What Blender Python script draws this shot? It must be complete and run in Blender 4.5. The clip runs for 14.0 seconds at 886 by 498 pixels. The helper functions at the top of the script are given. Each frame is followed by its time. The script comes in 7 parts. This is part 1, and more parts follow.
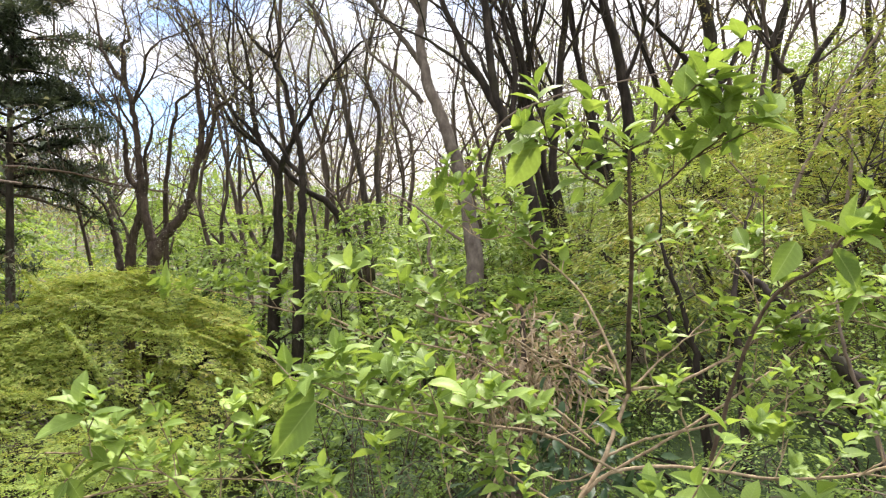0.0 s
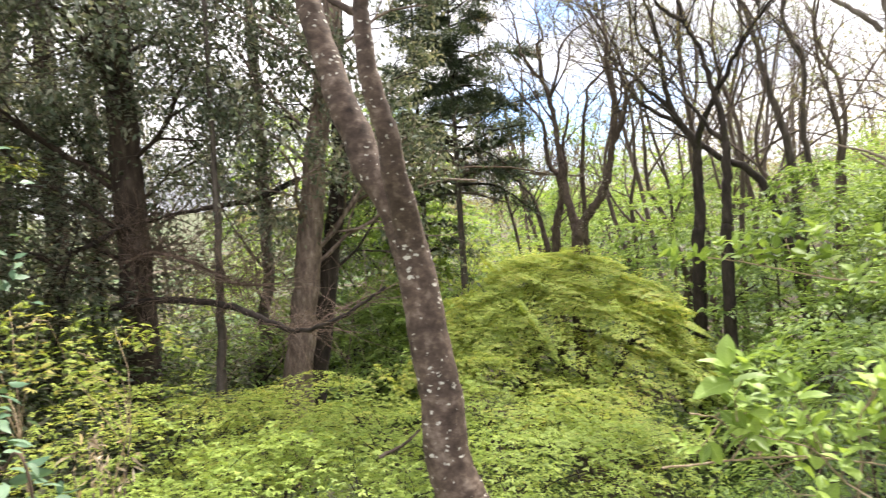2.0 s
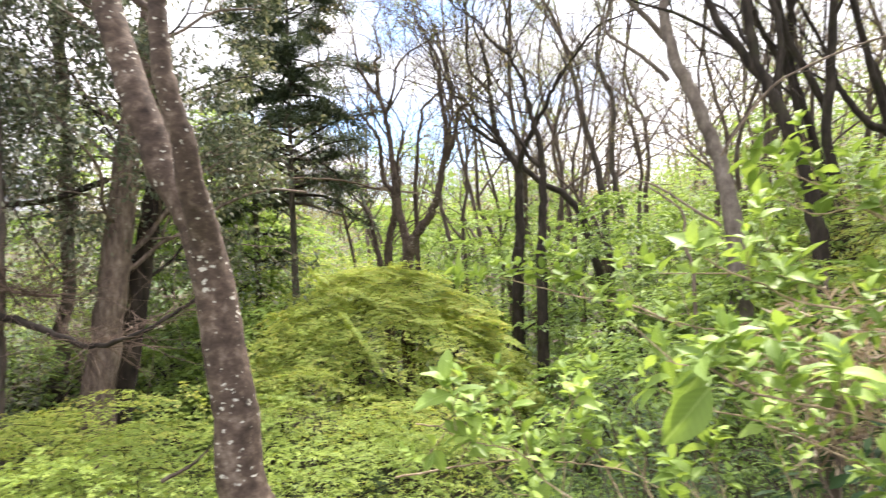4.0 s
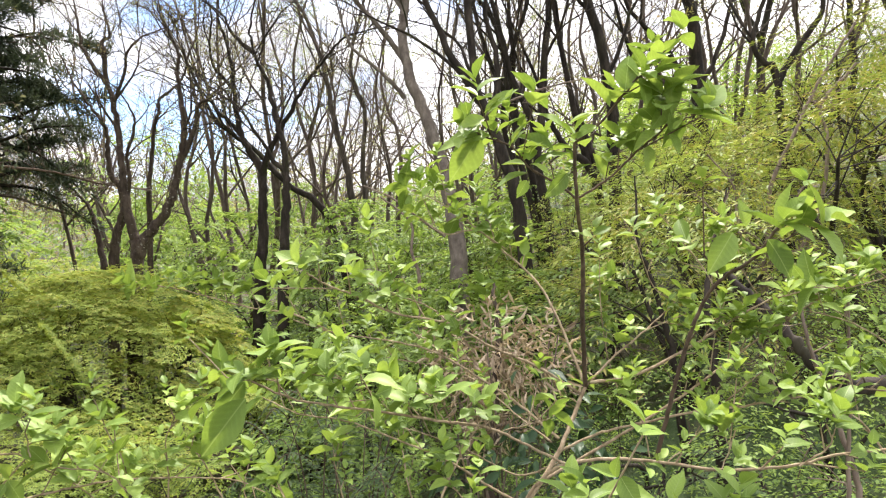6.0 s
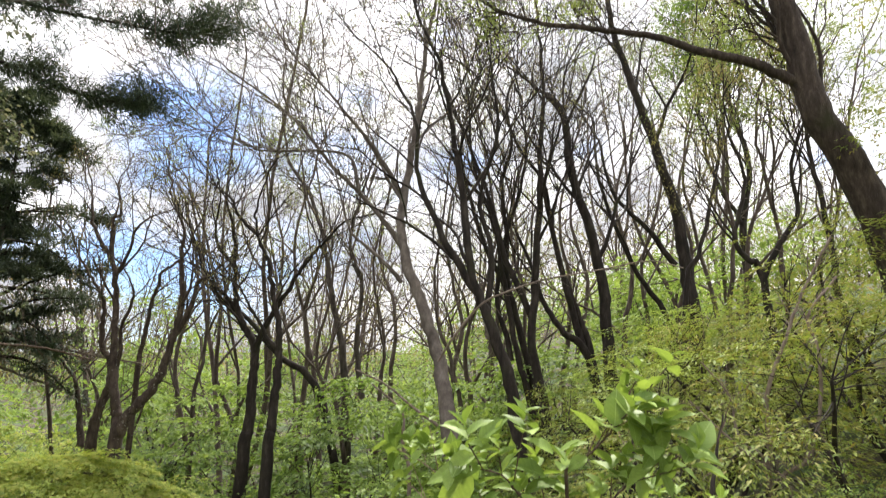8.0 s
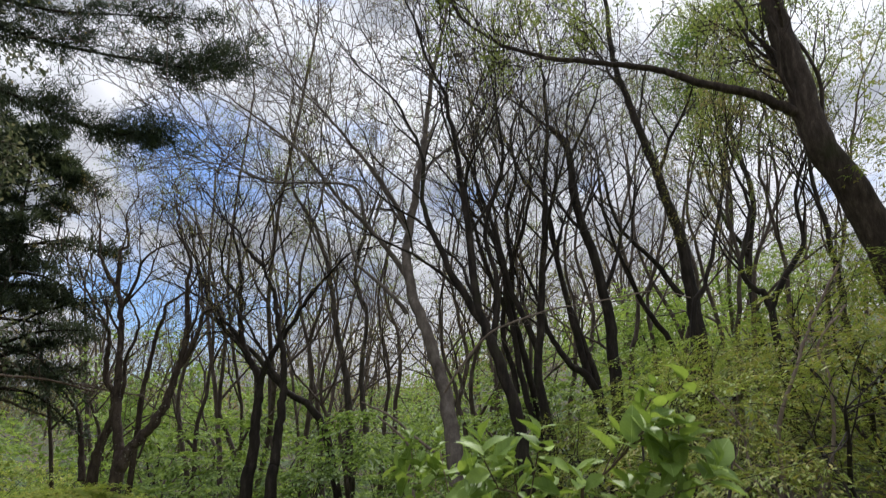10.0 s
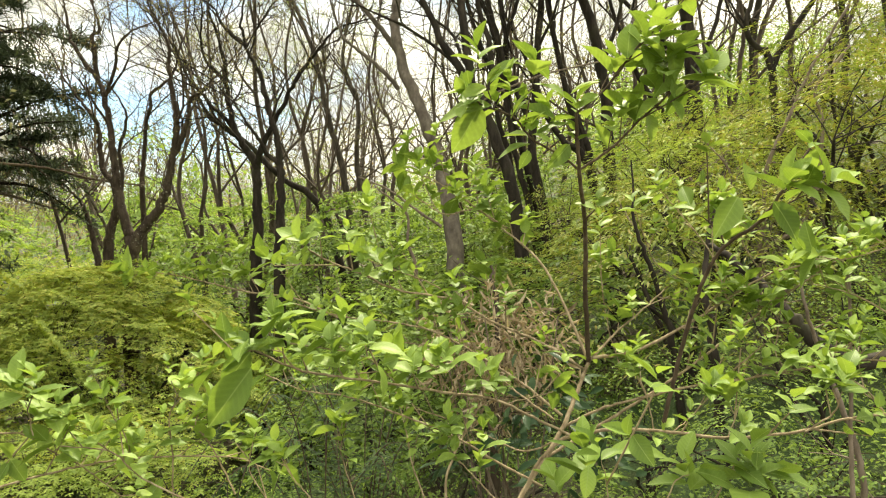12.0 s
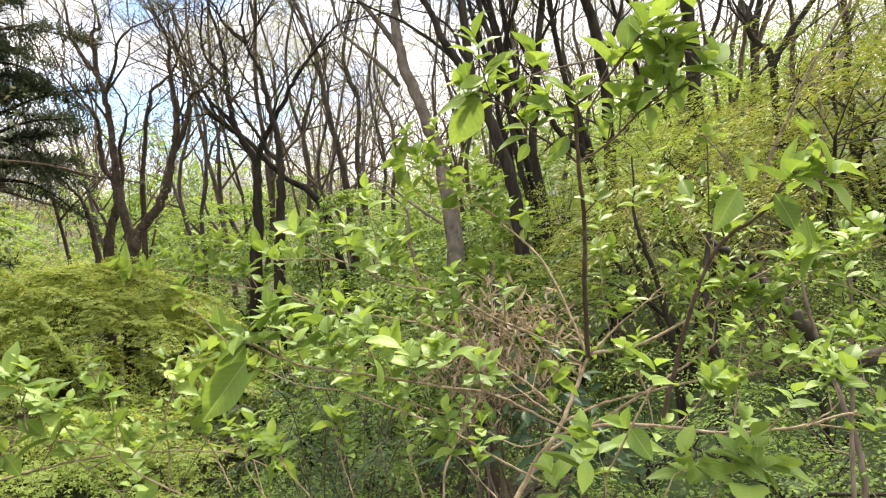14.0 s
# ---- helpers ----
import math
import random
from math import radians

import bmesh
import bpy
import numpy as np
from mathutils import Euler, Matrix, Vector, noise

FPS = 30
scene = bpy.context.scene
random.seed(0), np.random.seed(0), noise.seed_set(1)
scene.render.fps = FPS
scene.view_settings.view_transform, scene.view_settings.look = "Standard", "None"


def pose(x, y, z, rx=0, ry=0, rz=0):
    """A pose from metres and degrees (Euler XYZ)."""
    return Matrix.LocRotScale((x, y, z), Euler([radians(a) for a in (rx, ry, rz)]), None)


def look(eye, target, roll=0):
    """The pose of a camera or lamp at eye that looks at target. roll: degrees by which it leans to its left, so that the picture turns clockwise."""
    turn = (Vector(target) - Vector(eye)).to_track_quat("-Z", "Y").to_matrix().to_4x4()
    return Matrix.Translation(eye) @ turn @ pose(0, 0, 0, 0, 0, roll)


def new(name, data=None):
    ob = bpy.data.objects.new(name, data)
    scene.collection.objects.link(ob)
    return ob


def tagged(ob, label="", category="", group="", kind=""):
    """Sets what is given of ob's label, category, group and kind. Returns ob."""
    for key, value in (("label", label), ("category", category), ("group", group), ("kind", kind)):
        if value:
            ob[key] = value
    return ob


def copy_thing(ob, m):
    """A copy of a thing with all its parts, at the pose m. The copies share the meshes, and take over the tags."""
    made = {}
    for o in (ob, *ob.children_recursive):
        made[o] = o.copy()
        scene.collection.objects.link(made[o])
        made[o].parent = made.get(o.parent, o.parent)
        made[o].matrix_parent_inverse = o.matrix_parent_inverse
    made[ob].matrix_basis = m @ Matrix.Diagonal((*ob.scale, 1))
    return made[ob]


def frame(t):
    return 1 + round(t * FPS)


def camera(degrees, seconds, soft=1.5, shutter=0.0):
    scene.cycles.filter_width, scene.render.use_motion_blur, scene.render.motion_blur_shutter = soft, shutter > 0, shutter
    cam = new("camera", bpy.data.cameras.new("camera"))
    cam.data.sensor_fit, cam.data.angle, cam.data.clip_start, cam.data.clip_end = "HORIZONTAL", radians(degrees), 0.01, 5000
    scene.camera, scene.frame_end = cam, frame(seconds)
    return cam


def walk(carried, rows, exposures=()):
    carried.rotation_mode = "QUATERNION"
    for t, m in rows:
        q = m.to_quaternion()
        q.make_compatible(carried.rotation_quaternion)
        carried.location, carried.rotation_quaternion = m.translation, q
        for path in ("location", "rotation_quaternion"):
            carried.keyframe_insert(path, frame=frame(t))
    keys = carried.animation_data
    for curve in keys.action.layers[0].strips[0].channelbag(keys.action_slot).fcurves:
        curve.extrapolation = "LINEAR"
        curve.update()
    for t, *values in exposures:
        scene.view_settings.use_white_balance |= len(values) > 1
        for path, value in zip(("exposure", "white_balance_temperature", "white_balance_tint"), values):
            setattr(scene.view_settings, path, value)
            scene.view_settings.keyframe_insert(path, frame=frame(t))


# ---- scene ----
cam = camera(70.3, 14.0, soft=1.2, shutter=0.25)
ROWS = [  # seconds, x, y, z, yaw, pitch, roll
    (0.0, -0.019, -0.023, 1.602, -0.087, -0.068, -0.033),
    (0.5, -0.081, -0.030, 1.596, 3.172, -0.431, 0.765),
    (1.0, -0.175, -0.024, 1.591, 12.644, -1.348, 1.375),
    (1.5, -0.305, -0.045, 1.592, 24.059, -1.307, 2.272),
    (2.0, -0.448, -0.085, 1.581, 34.136, -0.858, 3.714),
    (2.5, -0.505, -0.131, 1.580, 39.163, -0.450, 4.072),
    (3.0, -0.478, -0.109, 1.572, 37.271, -0.667, 3.834),
    (3.5, -0.392, -0.049, 1.569, 30.001, -0.652, 3.223),
    (4.0, -0.254, -0.015, 1.579, 20.149, -0.341, 1.897),
    (4.2, -0.191, -0.027, 1.584, 15.942, -0.259, 1.493),
    (4.6, -0.095, -0.025, 1.590, 9.000, -0.200, 1.000),
    (5.0, -0.020, -0.022, 1.594, 4.000, -0.250, 0.750),
    (5.5, 0.045, -0.020, 1.597, 0.700, -0.350, 0.600),
    (6.0, 0.075, -0.017, 1.599, -0.800, -0.450, 0.530),
    (6.3, 0.083, -0.015, 1.600, -1.015, -0.479, 0.512),
    (6.5, 0.089, -0.001, 1.604, -1.190, -0.412, 0.372),
    (7.0, 0.088, -0.010, 1.698, -1.094, 2.858, 0.108),
    (7.5, 0.092, -0.026, 1.805, -0.973, 7.594, -0.470),
    (8.0, 0.082, -0.062, 1.928, -1.405, 13.699, -0.629),
    (8.2, 0.090, -0.058, 1.944, -1.470, 15.879, -0.750),
    (8.7, 0.088, -0.066, 1.985, -1.500, 20.000, -0.800),
    (9.2, 0.080, -0.070, 1.995, -1.350, 21.600, -0.750),
    (9.8, 0.066, -0.064, 1.930, -1.100, 18.600, -0.650),
    (10.3, 0.055, -0.058, 1.838, -0.904, 13.748, -0.520),
    (10.5, 0.049, -0.056, 1.805, -0.804, 11.786, -0.429),
    (11.0, 0.050, -0.033, 1.705, -0.383, 6.454, -0.087),
    (11.5, 0.054, -0.019, 1.597, -0.883, 0.940, 0.859),
    (12.0, 0.058, -0.009, 1.556, -1.290, -0.986, 1.378),
    (12.5, 0.062, -0.003, 1.555, -1.301, -0.962, 1.439),
    (13.0, 0.063, 0.001, 1.552, -1.053, -0.994, 1.576),
    (13.5, 0.063, 0.006, 1.549, -1.115, -1.084, 1.442),
    (14.0, 0.064, 0.001, 1.547, -1.212, -1.166, 1.359),
]
# seconds, stops, kelvin, tint
EXPOSURES = [(t, 1.19 + e, k, g) for t, e, k, g in (
    (0, 0, 6500, 14.5), (0.5, 0.03, 6500, 14.5), (1.4, 0.12, 6500, 14.5), (2, 0.36, 6500, 15), (3, 0.46, 6500, 15.5), (3.5, 0.47, 6450, 16), (4, 0.46, 6400, 16.5), (4.6, 0.38, 6450, 15.5), (6, 0.1, 6450, 14.5),
    (6.5, 0.09, 6450, 14.5), (7, 0.14, 6450, 14.5), (7.6, 0.17, 6400, 14.5), (8, -0.34, 6400, 13.5), (8.4, -0.8, 6200, 13.5), (9.2, -1.35, 6000, 13.5), (10.3, -1.35, 6000, 13.5), (10.7, -1.15, 6050, 12.5),
    (11, -0.88, 6450, 2.5), (11.5, -0.34, 7800, -2.5), (12, -0.12, 7800, -0.5), (12.5, -0.03, 7250, 7.5), (13, 0, 6900, 12), (14, 0.03, 6700, 12.5))]
walk(cam, [(t, pose(x, y, z, 90 + pitch, roll, yaw)) for t, x, y, z, yaw, pitch, roll in ROWS], EXPOSURES)

# ---- light ----
SUN_ELEVATION, SUN_AZIMUTH = 58.0, 8.0  # degrees; azimuth from +y towards +x

world = bpy.data.worlds.new("spring_sky")
scene.world = world
world.use_nodes = True
wn, wl = world.node_tree.nodes, world.node_tree.links
wn.clear()
w_out = wn.new("ShaderNodeOutputWorld")
w_bg = wn.new("ShaderNodeBackground")
w_sky = wn.new("ShaderNodeTexSky")
w_sky.sky_type, w_sky.sun_disc = "NISHITA", False
w_sky.sun_elevation, w_sky.sun_rotation = radians(SUN_ELEVATION), radians(SUN_AZIMUTH)
w_co = wn.new("ShaderNodeTexCoord")
w_map = wn.new("ShaderNodeMapping")
w_map.inputs["Scale"].default_value = (1.0, 1.0, 2.2)
w_map.inputs["Location"].default_value = (3.1, 0.6, 0.4)
w_noise = wn.new("ShaderNodeTexNoise")
w_noise.inputs["Scale"].default_value = 2.1
w_noise.inputs["Detail"].default_value = 7.0
w_noise.inputs["Roughness"].default_value = 0.55
w_ramp = wn.new("ShaderNodeValToRGB")
w_ramp.color_ramp.elements[0].position = 0.29
w_ramp.color_ramp.elements[1].position = 0.40
w_mix = wn.new("ShaderNodeMixRGB")
# the clouds: bright and grey bodies, brighter higher up as under any broken cover
w_body = wn.new("ShaderNodeTexNoise")
w_body.inputs["Scale"].default_value, w_body.inputs["Detail"].default_value = 4.5, 6.0
w_tone = wn.new("ShaderNodeValToRGB")
w_tone.color_ramp.elements[0].position, w_tone.color_ramp.elements[0].color = 0.36, (7.2, 7.4, 7.8, 1)
w_tone.color_ramp.elements[1].position, w_tone.color_ramp.elements[1].color = 0.60, (16.5, 16.4, 16.2, 1)
w_xyz = wn.new("ShaderNodeSeparateXYZ")
w_rise = wn.new("ShaderNodeMapRange")
w_rise.inputs["From Min"].default_value, w_rise.inputs["From Max"].default_value = 0.08, 0.55
w_rise.inputs["To Min"].default_value, w_rise.inputs["To Max"].default_value = 0.72, 1.35
w_lit = wn.new("ShaderNodeMixRGB")
w_lit.blend_type, w_lit.inputs["Fac"].default_value = "MULTIPLY", 1.0
wl.new(w_co.outputs["Generated"], w_xyz.inputs[0])
wl.new(w_xyz.outputs["Z"], w_rise.inputs["Value"])
wl.new(w_rise.outputs["Result"], w_lit.inputs["Color2"])
wl.new(w_tone.outputs["Color"], w_lit.inputs["Color1"])
wl.new(w_body.outputs["Fac"], w_tone.inputs["Fac"])
wl.new(w_lit.outputs["Color"], w_mix.inputs["Color2"])
w_gain = wn.new("ShaderNodeMixRGB")
w_gain.blend_type = "MULTIPLY"
w_gain.inputs["Fac"].default_value = 1.0
w_gain.inputs["Color2"].default_value = (1.8, 2.1, 2.5, 1)
wl.new(w_co.outputs["Generated"], w_map.inputs["Vector"])
wl.new(w_map.outputs["Vector"], w_noise.inputs["Vector"])
wl.new(w_map.outputs["Vector"], w_body.inputs["Vector"])
w_dot = wn.new("ShaderNodeVectorMath")
w_dot.operation = "DOT_PRODUCT"
w_dot.inputs[1].default_value = (-0.40, 0.85, 0.345)  # the cloud cover is thinnest this way
w_pow = wn.new("ShaderNodeMath")
w_pow.operation, w_pow.inputs[1].default_value = "POWER", 20.0
w_max = wn.new("ShaderNodeMath")
w_max.operation, w_max.inputs[1].default_value = "MAXIMUM", 0.0
w_sum = wn.new("ShaderNodeMath")
w_sum.operation, w_sum.inputs[1].default_value = "MULTIPLY_ADD", -0.14
wl.new(w_co.outputs["Generated"], w_dot.inputs[0])
wl.new(w_dot.outputs["Value"], w_max.inputs[0])
wl.new(w_max.outputs[0], w_pow.inputs[0])
wl.new(w_pow.outputs[0], w_sum.inputs[0])
wl.new(w_noise.outputs["Fac"], w_sum.inputs[2])
wl.new(w_sum.outputs[0], w_ramp.inputs["Fac"])
wl.new(w_ramp.outputs["Color"], w_mix.inputs["Fac"])
wl.new(w_sky.outputs["Color"], w_gain.inputs["Color1"])
wl.new(w_gain.outputs["Color"], w_mix.inputs["Color1"])
wl.new(w_mix.outputs["Color"], w_bg.inputs["Color"])
w_bg.inputs["Strength"].default_value = 0.06
wl.new(w_bg.outputs["Background"], w_out.inputs["Surface"])

sun = new("sun", bpy.data.lights.new("sun", "SUN"))
sun.data.energy, sun.data.angle, sun.data.color = 5.0, radians(5.0), (1.0, 0.95, 0.84)
se, sa = radians(SUN_ELEVATION), radians(SUN_AZIMUTH)
sun.matrix_world = look((0, 0, 0), (-math.sin(sa) * math.cos(se), -math.cos(sa) * math.cos(se), -math.sin(se)))


# ---- materials ----
def node_material(name):
    m = bpy.data.materials.new(name)
    m.use_nodes = True
    m.node_tree.nodes.clear()
    return m, m.node_tree.nodes, m.node_tree.links


def ramp_of(nodes, stops):
    r = nodes.new("ShaderNodeValToRGB")
    e = r.color_ramp.elements
    e[0].position, e[0].color = stops[0][0], (*stops[0][1], 1)
    e[1].position, e[1].color = stops[-1][0], (*stops[-1][1], 1)
    for p, c in stops[1:-1]:
        q = e.new(p)
        q.color = (*c, 1)
    return r


def noise_of(nodes, links, scale, detail=5.0, rough=0.55, stretch=(1, 1, 1)):
    co = nodes.new("ShaderNodeTexCoord")
    mp = nodes.new("ShaderNodeMapping")
    mp.inputs["Scale"].default_value = stretch
    n = nodes.new("ShaderNodeTexNoise")
    n.inputs["Scale"].default_value, n.inputs["Detail"].default_value = scale, detail
    n.inputs["Roughness"].default_value = rough
    links.new(co.outputs["Object"], mp.inputs["Vector"])
    links.new(mp.outputs["Vector"], n.inputs["Vector"])
    return n


def leaf_material(name, colours, gloss=0.45, through_light=0.45, single=False, patch=1.3, veins=False):
    """Thin leaf: varied per leaf (per object for single leaves), with light passing through."""
    m, n, l = node_material(name)
    out = n.new("ShaderNodeOutputMaterial")
    if single:
        rnd = n.new("ShaderNodeObjectInfo").outputs["Random"]
    else:
        rnd = n.new("ShaderNodeNewGeometry").outputs["Random Per Island"]
    big = noise_of(n, l, patch, 2.0)
    add = n.new("ShaderNodeMath")
    add.operation = "MULTIPLY_ADD"
    add.inputs[1].default_value = 0.6
    sc = n.new("ShaderNodeMath")
    sc.operation = "MULTIPLY"
    sc.inputs[1].default_value = 0.5
    l.new(big.outputs["Fac"], sc.inputs[0])
    l.new(rnd, add.inputs[0])
    l.new(sc.outputs[0], add.inputs[2])
    k = len(colours) - 1
    r = ramp_of(n, [(0.12 + 0.76 * i / k, c) for i, c in enumerate(colours)])
    l.new(add.outputs[0], r.inputs["Fac"])
    fine = noise_of(n, l, 90.0, 3.0)
    dim = n.new("ShaderNodeMixRGB")
    dim.blend_type, dim.inputs["Fac"].default_value = "OVERLAY", 0.25
    l.new(r.outputs["Color"], dim.inputs["Color1"])
    l.new(fine.outputs["Fac"], dim.inputs["Color2"])
    height = fine.outputs["Fac"]
    if veins:  # a pale midrib and slanting side veins
        uv = n.new("ShaderNodeTexCoord")
        xyz = n.new("ShaderNodeSeparateXYZ")
        l.new(uv.outputs["UV"], xyz.inputs[0])
        ax = n.new("ShaderNodeMath")
        ax.operation = "ABSOLUTE"
        l.new(xyz.outputs["X"], ax.inputs[0])
        sl = n.new("ShaderNodeMath")
        sl.operation, sl.inputs[1].default_value = "MULTIPLY_ADD", -0.8
        l.new(ax.outputs[0], sl.inputs[0])
        l.new(xyz.outputs["Y"], sl.inputs[2])
        fr = n.new("ShaderNodeMath")
        fr.operation, fr.inputs[1].default_value = "PINGPONG", 0.055
        l.new(sl.outputs[0], fr.inputs[0])
        sv = ramp_of(n, [(0.0, (0.62, 0.62, 0.62)), (0.014, (0.5, 0.5, 0.5)), (0.05, (0.42, 0.42, 0.42))])
        l.new(fr.outputs[0], sv.inputs["Fac"])
        mv = ramp_of(n, [(0.004, (0.8, 0.8, 0.8)), (0.014, (0, 0, 0))])
        l.new(ax.outputs[0], mv.inputs["Fac"])
        v1 = n.new("ShaderNodeMixRGB")
        v1.blend_type, v1.inputs["Fac"].default_value = "OVERLAY", 0.28
        l.new(dim.outputs["Color"], v1.inputs["Color1"])
        l.new(sv.outputs["Color"], v1.inputs["Color2"])
        v2 = n.new("ShaderNodeMixRGB")
        v2.inputs["Color2"].default_value = (0.30, 0.40, 0.13, 1)
        l.new(mv.outputs["Color"], v2.inputs["Fac"])
        l.new(v1.outputs["Color"], v2.inputs["Color1"])
        dim, height = v2, sv.outputs["Color"]
    p = n.new("ShaderNodeBsdfPrincipled")
    p.inputs["Roughness"].default_value = gloss
    p.inputs["Specular IOR Level"].default_value = 0.24 if single or veins else 0.16
    l.new(dim.outputs["Color"], p.inputs["Base Color"])
    t = n.new("ShaderNodeBsdfTranslucent")
    warm = n.new("ShaderNodeMixRGB")
    warm.blend_type, warm.inputs["Fac"].default_value = "MULTIPLY", 1.0
    warm.inputs["Color2"].default_value = (1.28, 1.21, 0.74, 1)
    l.new(dim.outputs["Color"], warm.inputs["Color1"])
    l.new(warm.outputs["Color"], t.inputs["Color"])
    mix = n.new("ShaderNodeMixShader")
    mix.inputs["Fac"].default_value = through_light
    l.new(p.outputs[0], mix.inputs[1])
    l.new(t.outputs[0], mix.inputs[2])
    bump = n.new("ShaderNodeBump")
    bump.inputs["Strength"].default_value, bump.inputs["Distance"].default_value = 0.3, 0.002
    l.new(height, bump.inputs["Height"])
    l.new(bump.outputs["Normal"], p.inputs["Normal"])
    l.new(mix.outputs[0], out.inputs["Surface"])
    return m


def bark_material(name, dark, mid, pale, spots=None, spot_amount=0.62, relief=0.012, scale=14.0, moss=None, grain=0.28):
    """Bark: long furrows, blotches, and pale lichen spots or moss where given."""
    m, n, l = node_material(name)
    out = n.new("ShaderNodeOutputMaterial")
    p = n.new("ShaderNodeBsdfPrincipled")
    p.inputs["Roughness"].default_value = 0.85
    p.inputs["Specular IOR Level"].default_value = 0.25
    f = noise_of(n, l, scale, 7.0, 0.65, (1, 1, grain))
    r = ramp_of(n, [(0.3, dark), (0.52, mid), (0.75, pale)])
    l.new(f.outputs["Fac"], r.inputs["Fac"])
    col = r.outputs["Color"]
    blot = noise_of(n, l, 3.2, 3.0)
    mb = n.new("ShaderNodeMixRGB")
    mb.blend_type, mb.inputs["Fac"].default_value = "OVERLAY", 0.55
    l.new(col, mb.inputs["Color1"])
    l.new(blot.outputs["Fac"], mb.inputs["Color2"])
    col = mb.outputs["Color"]
    if moss:
        g = noise_of(n, l, 2.1, 5.0)
        gr = ramp_of(n, [(0.56, (0, 0, 0)), (0.72, (0.8, 0.8, 0.8))])
        l.new(g.outputs["Fac"], gr.inputs["Fac"])
        mm = n.new("ShaderNodeMixRGB")
        mm.inputs["Color2"].default_value = (*moss, 1)
        l.new(gr.outputs["Color"], mm.inputs["Fac"])
        l.new(col, mm.inputs["Color1"])
        col = mm.outputs["Color"]
    if spots:
        # rounded patches of uneven size, broader than high, crowded in some stretches
        co = n.new("ShaderNodeTexCoord")
        mp = n.new("ShaderNodeMapping")
        mp.inputs["Scale"].default_value = (1, 1, 1.5)
        cell = n.new("ShaderNodeTexVoronoi")
        cell.inputs["Scale"].default_value = 25.0
        bend = noise_of(n, l, 34.0, 3.0)
        warp = n.new("ShaderNodeMixRGB")
        warp.blend_type, warp.inputs["Fac"].default_value = "LINEAR_LIGHT", 0.028
        l.new(co.outputs["Object"], mp.inputs["Vector"])
        l.new(mp.outputs["Vector"], warp.inputs["Color1"])
        l.new(bend.outputs["Color"], warp.inputs["Color2"])
        l.new(warp.outputs["Color"], cell.inputs["Vector"])
        tone = n.new("ShaderNodeSeparateColor")
        l.new(cell.outputs["Color"], tone.inputs[0])
        ragged = noise_of(n, l, 75.0, 4.0)
        crowd = noise_of(n, l, 3.0, 2.0)
        reach = n.new("ShaderNodeMath")
        reach.operation = "MULTIPLY"
        l.new(tone.outputs[0], reach.inputs[0])
        l.new(crowd.outputs["Fac"], reach.inputs[1])
        edge = n.new("ShaderNodeMath")
        edge.operation, edge.inputs[1].default_value = "MULTIPLY_ADD", spot_amount
        l.new(ragged.outputs["Fac"], edge.inputs[0])
        l.new(cell.outputs["Distance"], edge.inputs[2])
        gap = n.new("ShaderNodeMath")
        gap.operation = "SUBTRACT"
        l.new(reach.outputs[0], gap.inputs[0])
        l.new(edge.outputs[0], gap.inputs[1])
        sr = ramp_of(n, [(0.0, (0, 0, 0)), (0.16, (0.85, 0.85, 0.85))])
        l.new(gap.outputs[0], sr.inputs["Fac"])
        ms = n.new("ShaderNodeMixRGB")
        ms.inputs["Color2"].default_value = (*spots, 1)
        l.new(sr.outputs["Color"], ms.inputs["Fac"])
        l.new(col, ms.inputs["Color1"])
        col = ms.outputs["Color"]
    l.new(col, p.inputs["Base Color"])
    b = n.new("ShaderNodeBump")
    b.inputs["Strength"].default_value, b.inputs["Distance"].default_value = 0.9, relief
    l.new(f.outputs["Fac"], b.inputs["Height"])
    l.new(b.outputs["Normal"], p.inputs["Normal"])
    l.new(p.outputs[0], out.inputs["Surface"])
    return m


BARK_DARK = bark_material("near_black_bark", (0.012, 0.009, 0.008), (0.032, 0.025, 0.02), (0.08, 0.064, 0.052), moss=(0.04, 0.042, 0.018))
BARK_GREY = bark_material("grey_brown_bark", (0.035, 0.029, 0.024), (0.085, 0.07, 0.058), (0.16, 0.138, 0.118))
BARK_PALE = bark_material("pale_smooth_bark", (0.08, 0.065, 0.054), (0.155, 0.128, 0.108), (0.26, 0.225, 0.195), relief=0.006, grain=0.6)
BARK_LICHEN = bark_material("lichen_spotted_bark", (0.022, 0.015, 0.012), (0.08, 0.056, 0.043), (0.22, 0.175, 0.14), spots=(0.50, 0.48, 0.42), relief=0.0025, scale=13.0, spot_amount=0.26, grain=1.3)
BARK_BROWN = bark_material("dark_brown_bark", (0.03, 0.022, 0.017), (0.075, 0.055, 0.042), (0.14, 0.11, 0.085), spots=(0.3, 0.28, 0.23), relief=0.006, scale=20.0, spot_amount=0.4)
# paler than the near bark: haze over distance is put into this colour
BARK_HAZE = bark_material("haze_paled_bark", (0.05, 0.036, 0.029), (0.105, 0.08, 0.065), (0.18, 0.145, 0.12))
BARK_OAK = bark_material("dark_furrowed_oak_bark", (0.018, 0.013, 0.010), (0.052, 0.038, 0.029), (0.12, 0.093, 0.074), scale=20.0, relief=0.02, moss=(0.036, 0.037, 0.017))
BARK_CEDAR = bark_material("red_brown_cedar_bark", (0.06, 0.043, 0.035), (0.18, 0.135, 0.108), (0.36, 0.295, 0.247), scale=22.0, relief=0.02)
TWIG_TAN = bark_material("tan_shoot_bark", (0.145, 0.105, 0.066), (0.30, 0.228, 0.148), (0.50, 0.41, 0.29), relief=0.001, scale=60.0)
